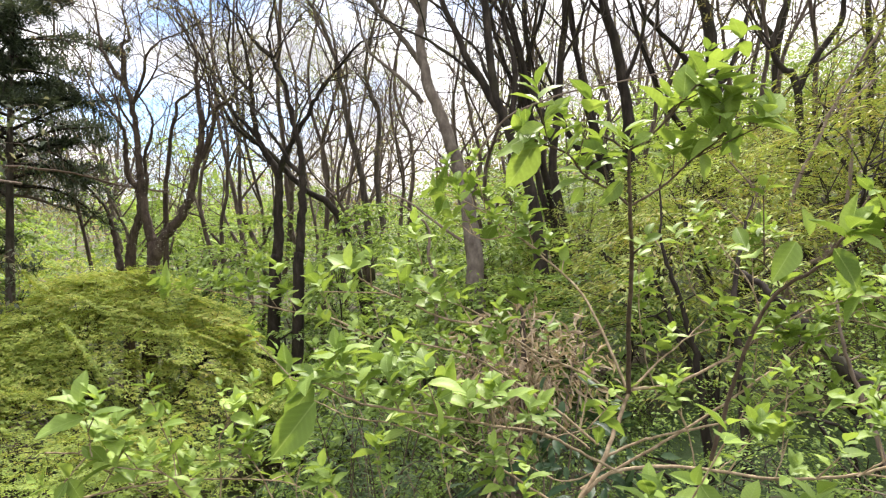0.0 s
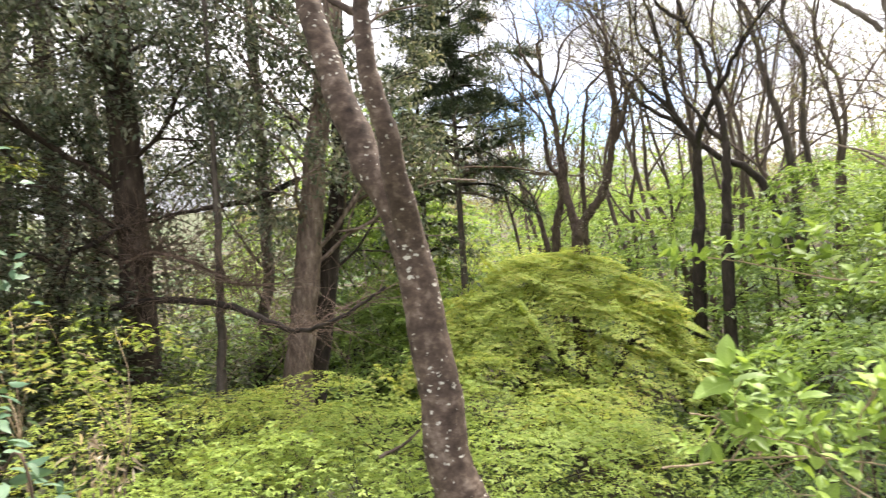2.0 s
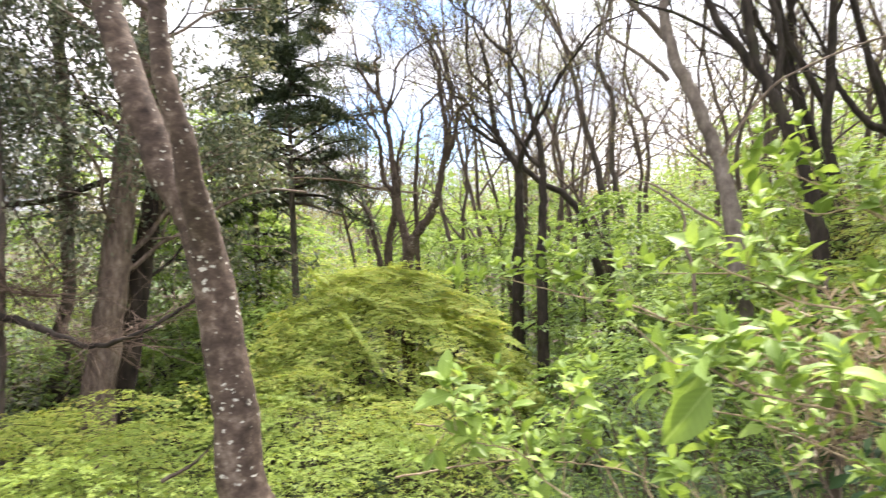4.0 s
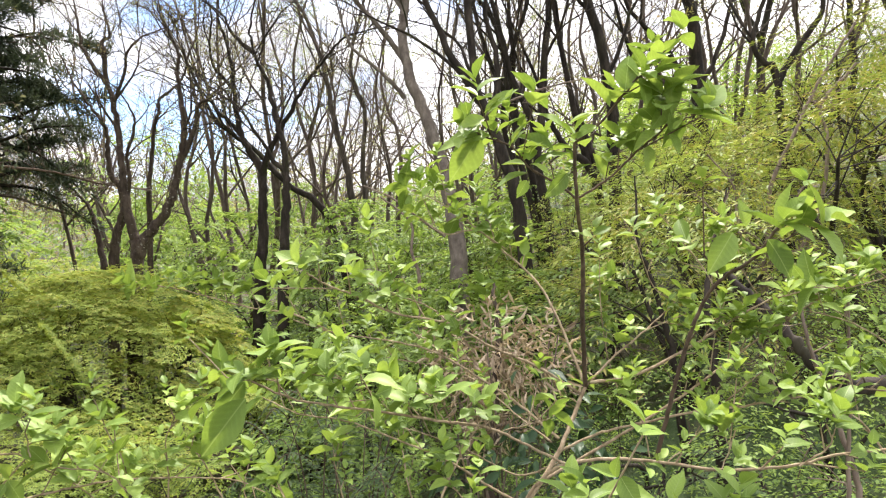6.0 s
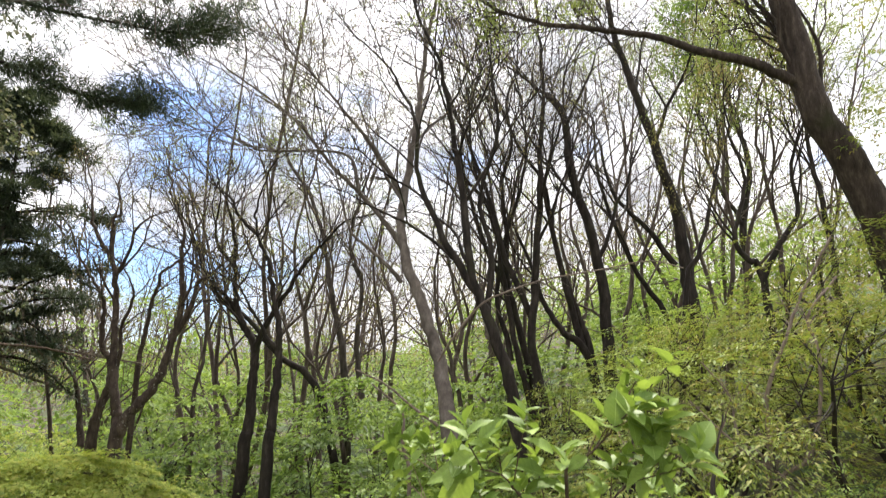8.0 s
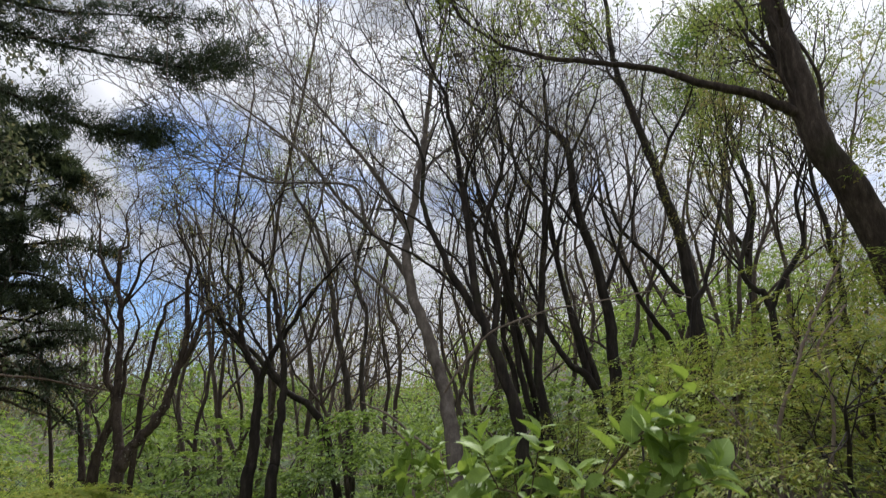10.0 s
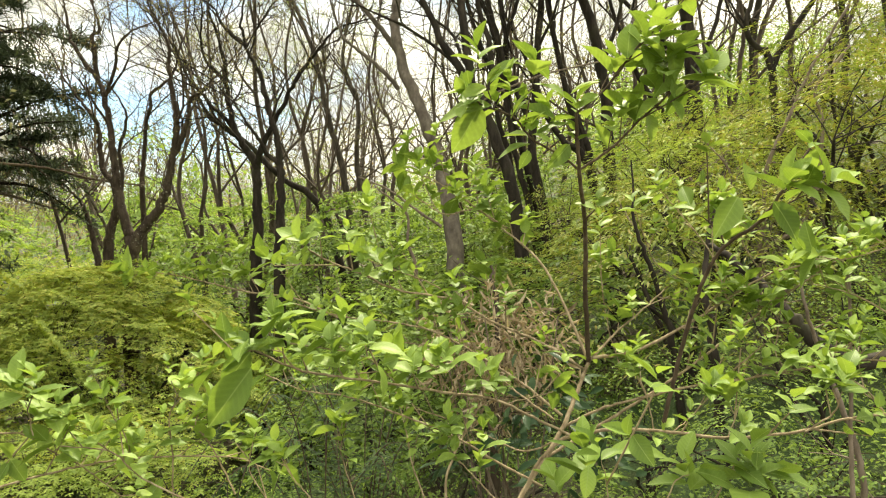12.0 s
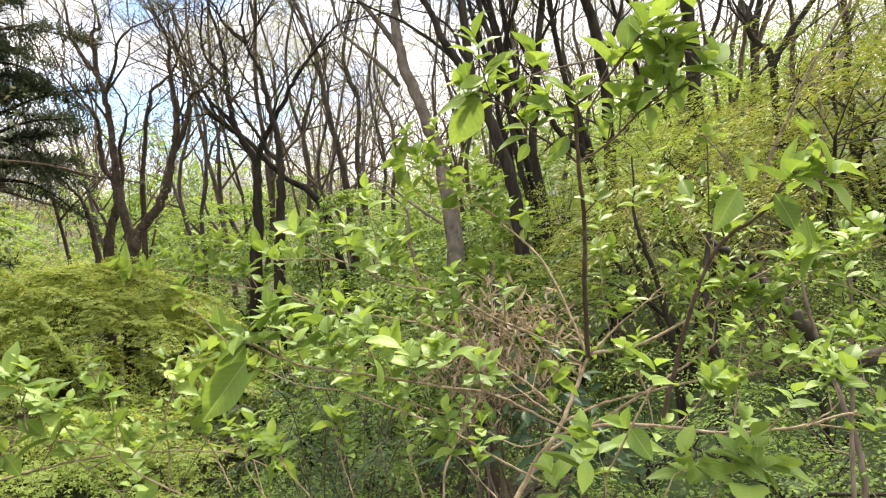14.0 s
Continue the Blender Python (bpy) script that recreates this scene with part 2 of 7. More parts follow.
TWIG_BROWN = bark_material("brown_twig_bark", (0.045, 0.03, 0.022), (0.10, 0.07, 0.05), (0.17, 0.125, 0.09), relief=0.001, scale=60.0)
TWIG_RED = bark_material("reddish_dead_twig", (0.06, 0.04, 0.03), (0.15, 0.105, 0.08), (0.28, 0.21, 0.165), relief=0.001, scale=40.0)
TWIG_DEAD = bark_material("dead_grey_twig", (0.10, 0.075, 0.06), (0.19, 0.145, 0.115), (0.30, 0.24, 0.20), relief=0.001, scale=40.0)

LEAF_SHRUB = leaf_material("fresh_shrub_leaf", [(0.105, 0.172, 0.036), (0.19, 0.285, 0.060), (0.30, 0.415, 0.095)], 0.5, 0.36, single=True, veins=True)
LEAF_SHRUB_MANY = leaf_material("fresh_shrub_leaves", [(0.105, 0.172, 0.036), (0.195, 0.29, 0.062), (0.315, 0.43, 0.10)], 0.5, 0.36, veins=True)
LEAF_MAPLE = leaf_material("yellow_green_maple_leaf", [(0.125, 0.172, 0.042), (0.255, 0.335, 0.075), (0.375, 0.46, 0.115), (0.44, 0.42, 0.12)], 0.6, 0.46)
LEAF_SLOPE = leaf_material("slope_maple_leaf", [(0.095, 0.144, 0.0325), (0.18, 0.242, 0.052), (0.275, 0.33, 0.078), (0.31, 0.26, 0.0845)], 0.55, 0.38)
LEAF_MAPLE_GREEN = leaf_material("green_maple_leaf", [(0.13, 0.195, 0.046), (0.245, 0.335, 0.08), (0.375, 0.465, 0.12)], 0.5, 0.45)
LEAF_UNDER = leaf_material("understory_leaf", [(0.058, 0.102, 0.028), (0.125, 0.20, 0.05), (0.235, 0.34, 0.093)], 0.5, 0.48)
LEAF_VALLEY = leaf_material("green_hollow_leaf", [(0.095, 0.158, 0.038), (0.175, 0.27, 0.068), (0.29, 0.395, 0.108)], 0.55, 0.46)
LEAF_LIGHT = leaf_material("light_spring_leaf", [(0.125, 0.175, 0.046), (0.22, 0.285, 0.082), (0.335, 0.40, 0.125)], 0.5, 0.38)
# grey-green leaf; the pale last tone paints the sky's sheen on glossy leaves
LEAF_EVER = leaf_material("evergreen_leaf_sky_sheen", [(0.038, 0.052, 0.034), (0.082, 0.106, 0.072), (0.145, 0.17, 0.125), (0.29, 0.285, 0.225)], 0.32, 0.32)
LEAF_EVER_DARK = leaf_material("dark_evergreen_leaf", [(0.025, 0.038, 0.018), (0.05, 0.068, 0.034), (0.10, 0.12, 0.065), (0.19, 0.17, 0.11)], 0.4, 0.25)
LEAF_GREYGREEN = leaf_material("blue_green_shrub_leaf", [(0.06, 0.12, 0.068), (0.11, 0.185, 0.11), (0.20, 0.285, 0.19)], 0.4, 0.3)
LEAF_HOLLY = leaf_material("dark_glossy_leaf", [(0.02, 0.045, 0.02), (0.035, 0.07, 0.03), (0.06, 0.10, 0.045)], 0.42, 0.15)
LEAF_DEAD = leaf_material("dry_straw_leaf", [(0.17, 0.125, 0.09), (0.36, 0.285, 0.205), (0.60, 0.51, 0.40)], 0.7, 0.3)
LEAF_BUD = leaf_material("opening_bud_leaf", [(0.12, 0.135, 0.055), (0.19, 0.19, 0.085), (0.27, 0.205, 0.13)], 0.5, 0.5)
NEEDLE = leaf_material("dark_fir_needle", [(0.03, 0.045, 0.032), (0.062, 0.085, 0.056), (0.115, 0.14, 0.095)], 0.45, 0.2)
FROND = leaf_material("dark_frond", [(0.03, 0.055, 0.022), (0.055, 0.09, 0.035), (0.09, 0.135, 0.05)], 0.6, 0.3)


def ground_material():
    m, n, l = node_material("leaf_litter_ground")
    out = n.new("ShaderNodeOutputMaterial")
    p = n.new("ShaderNodeBsdfPrincipled")
    p.inputs["Roughness"].default_value = 0.95
    a = noise_of(n, l, 22.0, 8.0, 0.7)
    r = ramp_of(n, [(0.3, (0.025, 0.02, 0.014)), (0.5, (0.075, 0.055, 0.036)), (0.68, (0.16, 0.12, 0.08))])
    l.new(a.outputs["Fac"], r.inputs["Fac"])
    b = noise_of(n, l, 0.9, 5.0, 0.6)
    br = ramp_of(n, [(0.42, (0, 0, 0)), (0.58, (1, 1, 1))])
    l.new(b.outputs["Fac"], br.inputs["Fac"])
    mx = n.new("ShaderNodeMixRGB")
    mx.inputs["Color2"].default_value = (0.055, 0.095, 0.028, 1)
    l.new(br.outputs["Color"], mx.inputs["Fac"])
    l.new(r.outputs["Color"], mx.inputs["Color1"])
    l.new(mx.outputs["Color"], p.inputs["Base Color"])
    bp = n.new("ShaderNodeBump")
    bp.inputs["Strength"].default_value, bp.inputs["Distance"].default_value = 1.0, 0.05
    l.new(a.outputs["Fac"], bp.inputs["Height"])
    l.new(bp.outputs["Normal"], p.inputs["Normal"])
    l.new(p.outputs[0], out.inputs["Surface"])
    return m


GROUND = ground_material()


# ---- mesh helpers ----
def mesh_of(name, verts, faces, material, smooth=True, uv=None):
    """A mesh from an array of vertices and an array of faces, all of one size."""
    verts, faces = np.asarray(verts, np.float32), np.asarray(faces, np.int32)
    me = bpy.data.meshes.new(name)
    k = faces.shape[1]
    me.vertices.add(len(verts))
    me.vertices.foreach_set("co", verts.ravel())
    me.loops.add(faces.size)
    me.loops.foreach_set("vertex_index", faces.ravel())
    me.polygons.add(len(faces))
    me.polygons.foreach_set("loop_start", np.arange(0, faces.size, k, dtype=np.int32))
    me.update(calc_edges=True)
    if smooth:
        me.polygons.foreach_set("use_smooth", np.ones(len(faces), bool))
    if uv is not None:
        co = np.asarray(uv, np.float32)
        layer = me.uv_layers.new(name="leaf")
        layer.data.foreach_set("uv", co[faces.ravel() % len(co)].ravel())
    me.materials.append(material)
    return me


def empty(name, place, label, category, group="", kind=""):
    ob = new(name)
    ob.empty_display_size = 0.1
    ob.location = place
    return tagged(ob, label, category, group, kind)


def part(name, me, parent, label="", kind=""):
    ob = new(name, me)
    ob.parent = parent
    return tagged(ob, label, "", "", kind)


def unit(v):
    return v / np.maximum(np.linalg.norm(v, axis=-1, keepdims=True), 1e-9)


def smooth_path(points, per=4):
    """A curve through the points (Catmull-Rom)."""
    p = np.asarray(points, float)
    if len(p) < 3:
        return np.array([p[0] + (p[-1] - p[0]) * i / per for i in range(per + 1)])
    q = np.vstack([2 * p[0] - p[1], p, 2 * p[-1] - p[-2]])
    t = (np.arange(per) / per)[:, None]
    out = []
    for i in range(1, len(q) - 2):
        a, b, c, d = q[i - 1], q[i], q[i + 1], q[i + 2]
        out.append(0.5 * (2 * b + (c - a) * t + (2 * a - 5 * b + 4 * c - d) * t**2 + (3 * b - a - 3 * c + d) * t**3))
    return np.vstack([*out, p[-1:]])


class Tubes:
    """Gathers tapered round branches into one mesh of quads."""

    def __init__(self):
        self.v, self.f, self.n = [], [], 0

    def add(self, path, r0, r1, sides=6, lump=0.0, rng=None, power=1.0, flare=0.0):
        path = np.asarray(path, float)
        m = len(path)
        t = unit(np.gradient(path, axis=0))
        ref = np.array([0.31, 0.9, 0.29]) if abs(t[:, 1]).mean() < 0.75 else np.array([0.9, 0.1, 0.4])
        u = unit(np.cross(t, ref))
        w = np.cross(t, u)
        s = np.linspace(0, 1, m)
        r = r0 + (r1 - r0) * s**power
        if flare:
            r = r * (1 + flare * np.exp(-s * 14))
        a = np.linspace(0, 2 * np.pi, sides, endpoint=False)
        rr = np.repeat(r[:, None], sides, 1)
        if lump and rng is not None:
            rr = rr * (1 + lump * (rng.random((m, sides)) - 0.5) + 0.6 * lump * (rng.random((m, 1)) - 0.5))
        ring = path[:, None] + rr[..., None] * (np.cos(a)[None, :, None] * u[:, None] + np.sin(a)[None, :, None] * w[:, None])
        self.v.append(ring.reshape(-1, 3))
        i = np.arange(m - 1)[:, None] * sides
        j = np.arange(sides)
        k = (j + 1) % sides
        q = np.stack([i + j, i + k, i + sides + k, i + sides + j], -1).reshape(-1, 4)
        self.f.append(q + self.n)
        self.n += m * sides
        if r[-1] > 0.008:
            # rounded end instead of an open tube
            for k2, (grow, up) in enumerate(((0.6, 0.5), (0.05, 0.75))):
                self.v.append((path[-1] + (ring[-1] - path[-1]) * grow + t[-1] * r[-1] * up).reshape(-1, 3))
                self.f.append(np.stack([self.n - sides + j, self.n - sides + k, self.n + k, self.n + j], -1))
                self.n += sides

    def mesh(self, name, material, origin=(0, 0, 0)):
        return mesh_of(name, np.vstack(self.v) - np.asarray(origin), np.vstack(self.f), material)


# leaf templates: base at the origin, tip at +y, face up
def blade(rows=6, width=0.52, droop=0.18, fold=0.16, wave=0.02, tip=0.36):
    """An ovate leaf with a short point: a folded, slightly wavy strip of quads."""
    along = (0, 0.12, 0.32, 0.52, 0.72, 0.88, 1) if rows == 6 else (0, 0.2, 0.55, 1)
    broad = (0.02, 0.5, 0.93, 1, 0.76, tip, 0.01) if rows == 6 else (0.03, 0.72, 0.95, 0.02)
    v, f = [], []
    for i, (s, b) in enumerate(zip(along, broad)):
        for c in (-1, -0.5, 0, 0.5, 1):
            w = width / 2 * b * c
            v.append((w, s - 0.03 * abs(c) * b, fold * 2 * abs(w) - droop * s * s + wave * math.sin(2.4 * i + 1.3 * c) * abs(c) * b))
    for i in range(len(along) - 1):
        for c in range(4):
            a = i * 5 + c
            f.append((a, a + 1, a + 6, a + 5))
    return np.array(v), np.array(f)


def lobed(lobes=5, length=0.95, thin=0.15):
    """A palmate leaf: pointed lobes from one base, two triangles each."""
    v, f = [], []
    for i in range(lobes):
        a = (i - (lobes - 1) / 2) * radians(150 / (lobes - 1))
        le = length * (1 - 0.28 * abs(i - (lobes - 1) / 2) / ((lobes - 1) / 2))
        c, s = math.cos(a), math.sin(a)
        k = len(v)
        for x, y, z in ((0, 0.12, 0), (-thin, 0.45 * le, 0.03), (0, le, -0.10), (thin, 0.45 * le, 0.03)):
            v.append((x * c + y * s, y * c - x * s, z))
        f.append((k, k + 3, k + 2, k + 1))
    # join the lobes at one base point so that a leaf is one island
    v = np.array(v)
    f = np.array(f)
    f[f % 4 == 0] = 0
    return v, f


SMALL_LEAF = (np.array([(0, 0, 0), (-0.24, 0.45, 0.07), (0, 1, -0.12), (0.24, 0.45, 0.07)]), np.array([(0, 3, 2, 1)]))
FOLDED_LEAF = (np.array([(0, 0, 0), (-0.23, 0.4, 0.08), (0, 0.5, 0), (0.23, 0.4, 0.08), (0, 1, -0.15), (-0.14, 0.75, 0.0), (0.14, 0.75, 0.0)]),
               np.array([(0, 2, 5, 1), (0, 3, 6, 2), (2, 6, 4, 5)]))
LANCE_LEAF = (np.array([(0, 0, 0), (-0.13, 0.42, 0.03), (0, 1, -0.08), (0.13, 0.42, 0.03)]), np.array([(0, 3, 2, 1)]))
MAPLE_LEAF = lobed(5, 0.95, 0.10)
MAPLE_SMALL = lobed(3, 0.95, 0.17)


def sprig():
    """Four small pointed leaves on one twig end, each a folded blade."""
    v, f = [], []
    for a, y0, le in ((-0.85, 0.05, 0.5), (0.8, 0.25, 0.52), (-0.5, 0.42, 0.5), (0.25, 0.5, 0.5)):
        c, s, k = math.cos(a), math.sin(a), len(v)
        for x, y, z in ((0, 0, 0), (-0.10, 0.42, 0.02), (0, 1, -0.12), (0.10, 0.42, 0.02)):
            v.append((x * le / 0.5 * c + y * le * s, y0 + y * le * c - x * s, z * le))
        f.append((k, k + 3, k + 2, k + 1))
    return np.array(v), np.array(f)


SPRIG = sprig()
NEEDLE_LEAF = (np.array([(-0.035, 0, 0), (0.035, 0, 0), (0.02, 1, 0), (-0.02, 1, 0)]), np.array([(0, 1, 2, 3)]))


def scatter(template, pos, heading, normal, size):
    """Copies of a leaf, each at its place with its heading, face and size: arrays of vertices and faces."""
    tv, tf = template
    y = unit(np.asarray(heading, float))
    x = unit(np.cross(y, normal))
    z = np.cross(x, y)
    size = np.asarray(size, float)[:, None, None]
    v = (x[:, None] * tv[None, :, 0:1] + y[:, None] * tv[None, :, 1:2] + z[:, None] * tv[None, :, 2:3]) * size + np.asarray(pos)[:, None]
    f = tf[None] + (np.arange(len(v)) * len(tv))[:, None, None]
    return v.reshape(-1, 3), f.reshape(-1, tf.shape[1])


def ground_z(x, y):
    """The lie of the land: a bank that falls from the path into a small valley and rises to the right."""
    x, y = np.asarray(x, float), np.asarray(y, float)
    s = np.clip((y - 0.3) / 4.0, 0, 1)
    s = s * s * (3 - 2 * s)
    rise = 9.5 * (1 - np.exp(-np.maximum(x + 1.6, 0) / 17.0))
    left = 0.10 * np.maximum(-x - 3, 0) ** 0.9
    turn = np.clip(x / np.maximum(y, 8) * 1.6 + 0.95, 0, 1)
    far = (0.045 + 0.075 * turn) * np.maximum(y - 13, 0)
    far = np.minimum(far, 13)
    z = s * (-1.3 + rise + left) + far
    z = z - 0.5 * (1 - s) * np.clip(-x - 1.0, 0, 2.0) * np.clip(y + 0.5, 0, 1)
    return z + 0.10 * np.sin(0.9 * x + 0.4) * np.sin(0.8 * y) * s


# ---- plants ----
UP = np.array([0.0, 0.0, 1.0])


def wander_path(rng, start, heading, length, n=6, wander=0.3, lift=0.25):
    p, d = [np.asarray(start, float)], unit(np.asarray(heading, float))
    for i in range(n):
        d = unit(d + wander * rng.normal(size=3) + lift * UP / n * 2)
        p.append(p[-1] + d * length / n)
    return np.array(p)


def crooked(rng, start, heading, length, n, wander=0.25, lift=0.15, first=2):
    """A branch that bends away from each shoot it bears: its nodes, and the shoots as (node, heading)."""
    p, d, shoots = [np.asarray(start, float)], unit(np.asarray(heading, float)), []
    for i in range(1, n + 1):
        p.append(p[-1] + d * length / n * rng.uniform(0.7, 1.3))
        side = unit(np.cross(d, rng.normal(size=3)))
        if first <= i < n and rng.random() < 0.9:
            shoots.append((i, unit(d * 0.8 + side * rng.uniform(0.45, 0.85))))
            d = unit(d - side * wander * rng.uniform(0.6, 1.6) + UP * lift * 0.4)
        else:
            d = unit(d + side * wander * 0.7 + UP * lift * 0.4)
    return np.array(p), shoots


def tree(name, label, stems, bark, seed, limbs=6, limb_len=1.6, first=0.35, sub=4, twig=4, fine=None, leaf=None, per_tip=0, leaf_size=0.05,
         template=SMALL_LEAF, droop=0.0, lift=0.3, wander=0.21, group="", detail=True, limb_bark=None, thin=0.5, kink=0.018, lump=0.12, spread=0.62):
    """A tree of one or more stems, each (foot radius, top radius, points from low to high), with limbs, branches and twigs grown on them."""
    rng = np.random.default_rng(seed)
    x, y, _ = stems[0][2][0]
    base = np.array([x, y, float(ground_z(x, y)) - 0.05])
    root = empty(name, base, label, "tree", group)
    twigs, tips, tip_dirs = Tubes(), [], []
    done = []
    for r0, r1, pts, *own in stems:
        stem_bark = own[0] if own else bark
        pts = [np.array(p, float) for p in pts]
        gz = float(ground_z(pts[0][0], pts[0][1]))
        forks = any(np.linalg.norm(q - pts[0], axis=1).min() < 0.45 for q in done)
        if pts[0][2] > gz + 0.1 and not forks:
            d = pts[0] - pts[1]
            foot = pts[0] + d * min(1.0, (pts[0][2] - gz) / max(0.4, -d[2]) * 0.4)
            pts.insert(0, np.array([foot[0], foot[1], gz - 0.12]))
        path = smooth_path(pts, 6)
        if r1 < 0.05:  # the leader thins out into the crown
            path = np.vstack([path, smooth_path(wander_path(rng, path[-1], path[-1] - path[-4], limb_len * 0.9, 5, wander, lift), 2)[1:]])
            r1 = 0.004
        done.append(path)
        path[1:-1] += rng.normal(size=(len(path) - 2, 3)) * min(r0 * 0.10, 0.007 if kink else 0.002)
        bend = np.zeros_like(path)
        bend[2:-2:3] = rng.normal(size=bend[2:-2:3].shape) * kink * (1, 1, 0.3)
        path += bend + 0.35 * np.roll(bend, 1, 0) + 0.35 * np.roll(bend, -1, 0)
        t = Tubes()
        t.add(path, r0, r1, 14 if detail else 8, lump, rng, power=0.85, flare=0.25 if not forks else 0.0)
        part("trunk" if r0 > 0.03 else "stem", t.mesh("trunk", stem_bark, base), root)
        tang = unit(np.gradient(path, axis=0))
        m = len(path)
        height = path[-1, 2] - path[0, 2]
        for k in range(limbs):
            f = first + (1 - first) * (k + rng.random()) / limbs
            i = min(m - 1, int(f * (m - 1)))
            rr = r0 + (r1 - r0) * (i / (m - 1)) ** 0.85
            side = unit(rng.normal(size=3) * (1, 1, 0.15))
            h = unit(tang[i] * 0.8 + side * spread + UP * 0.1)
            le = limb_len * (1.25 - 0.6 * f) * rng.uniform(0.7, 1.3)
            lp, kids = crooked(rng, path[i], h, le, 7, wander, lift)
            target = Tubes()
            target.add(lp, max(0.006, rr * thin), max(0.004, rr * 0.1), 7 if detail else 5, 0.1, rng)
            limb = part("limb", target.mesh("limb", limb_bark or bark, base), root)
            for q, hd in kids[:sub]:
                br = max(0.0055, rr * thin * (1 - 0.75 * q / 7) * 0.7)
                bl = le * (1 - 0.55 * q / 7) * rng.uniform(0.5, 0.85)
                bp, shoots = crooked(rng, lp[q], hd, bl, 5, wander, lift)
                if detail:
                    one = Tubes()
                    one.add(bp, br, 0.004, 5)
                    part("branch", one.mesh("branch", limb_bark or bark, base), limb)
                else:
                    twigs.add(bp, br, 0.004, 4)
                for q2, th in shoots[:twig]:
                    sl = bl * (1 - 0.5 * q2 / 5) * rng.uniform(0.45, 0.85)
                    sp, ends = crooked(rng, bp[q2], unit(th - UP * droop), sl, 4, wander, lift - droop, 1)
                    twigs.add(sp, max(0.004, br * 0.55), 0.002, 4 if detail else 3)
                    for q3, eh in [*ends[:2], (4, sp[-1] - sp[-2])]:
                        tp = wander_path(rng, sp[q3], unit(eh - UP * droop), sl * rng.uniform(0.3, 0.6), 2, 0.2, lift * 0.6 - droop)
                        twigs.add(tp, 0.0032, 0.0014, 3)
                        tips.append(tp[1:])
                        tip_dirs.append(np.repeat(unit(tp[-1] - tp[0])[None], 2, 0))
    if twigs.n:
        part("twig_mass", twigs.mesh("twig_mass", fine or limb_bark or bark, base), root, kind="stuff")
    if leaf and per_tip and tips:
        p, d = np.vstack(tips), np.vstack(tip_dirs)
        p, d = np.repeat(p, per_tip, 0), np.repeat(d, per_tip, 0)
        n = len(p)
        p = p + rng.normal(size=(n, 3)) * leaf_size * 1.1
        hd = d * 0.6 + unit(rng.normal(size=(n, 3))) * 0.9 - UP * droop * 1.6
        nr = UP + rng.normal(size=(n, 3)) * 0.6
        v, f = scatter(template, p, hd, nr, leaf_size * rng.uniform(0.55, 1.25, n))
        part("foliage", mesh_of("foliage", v - base, f, leaf, False), root, kind="stuff")
    return root


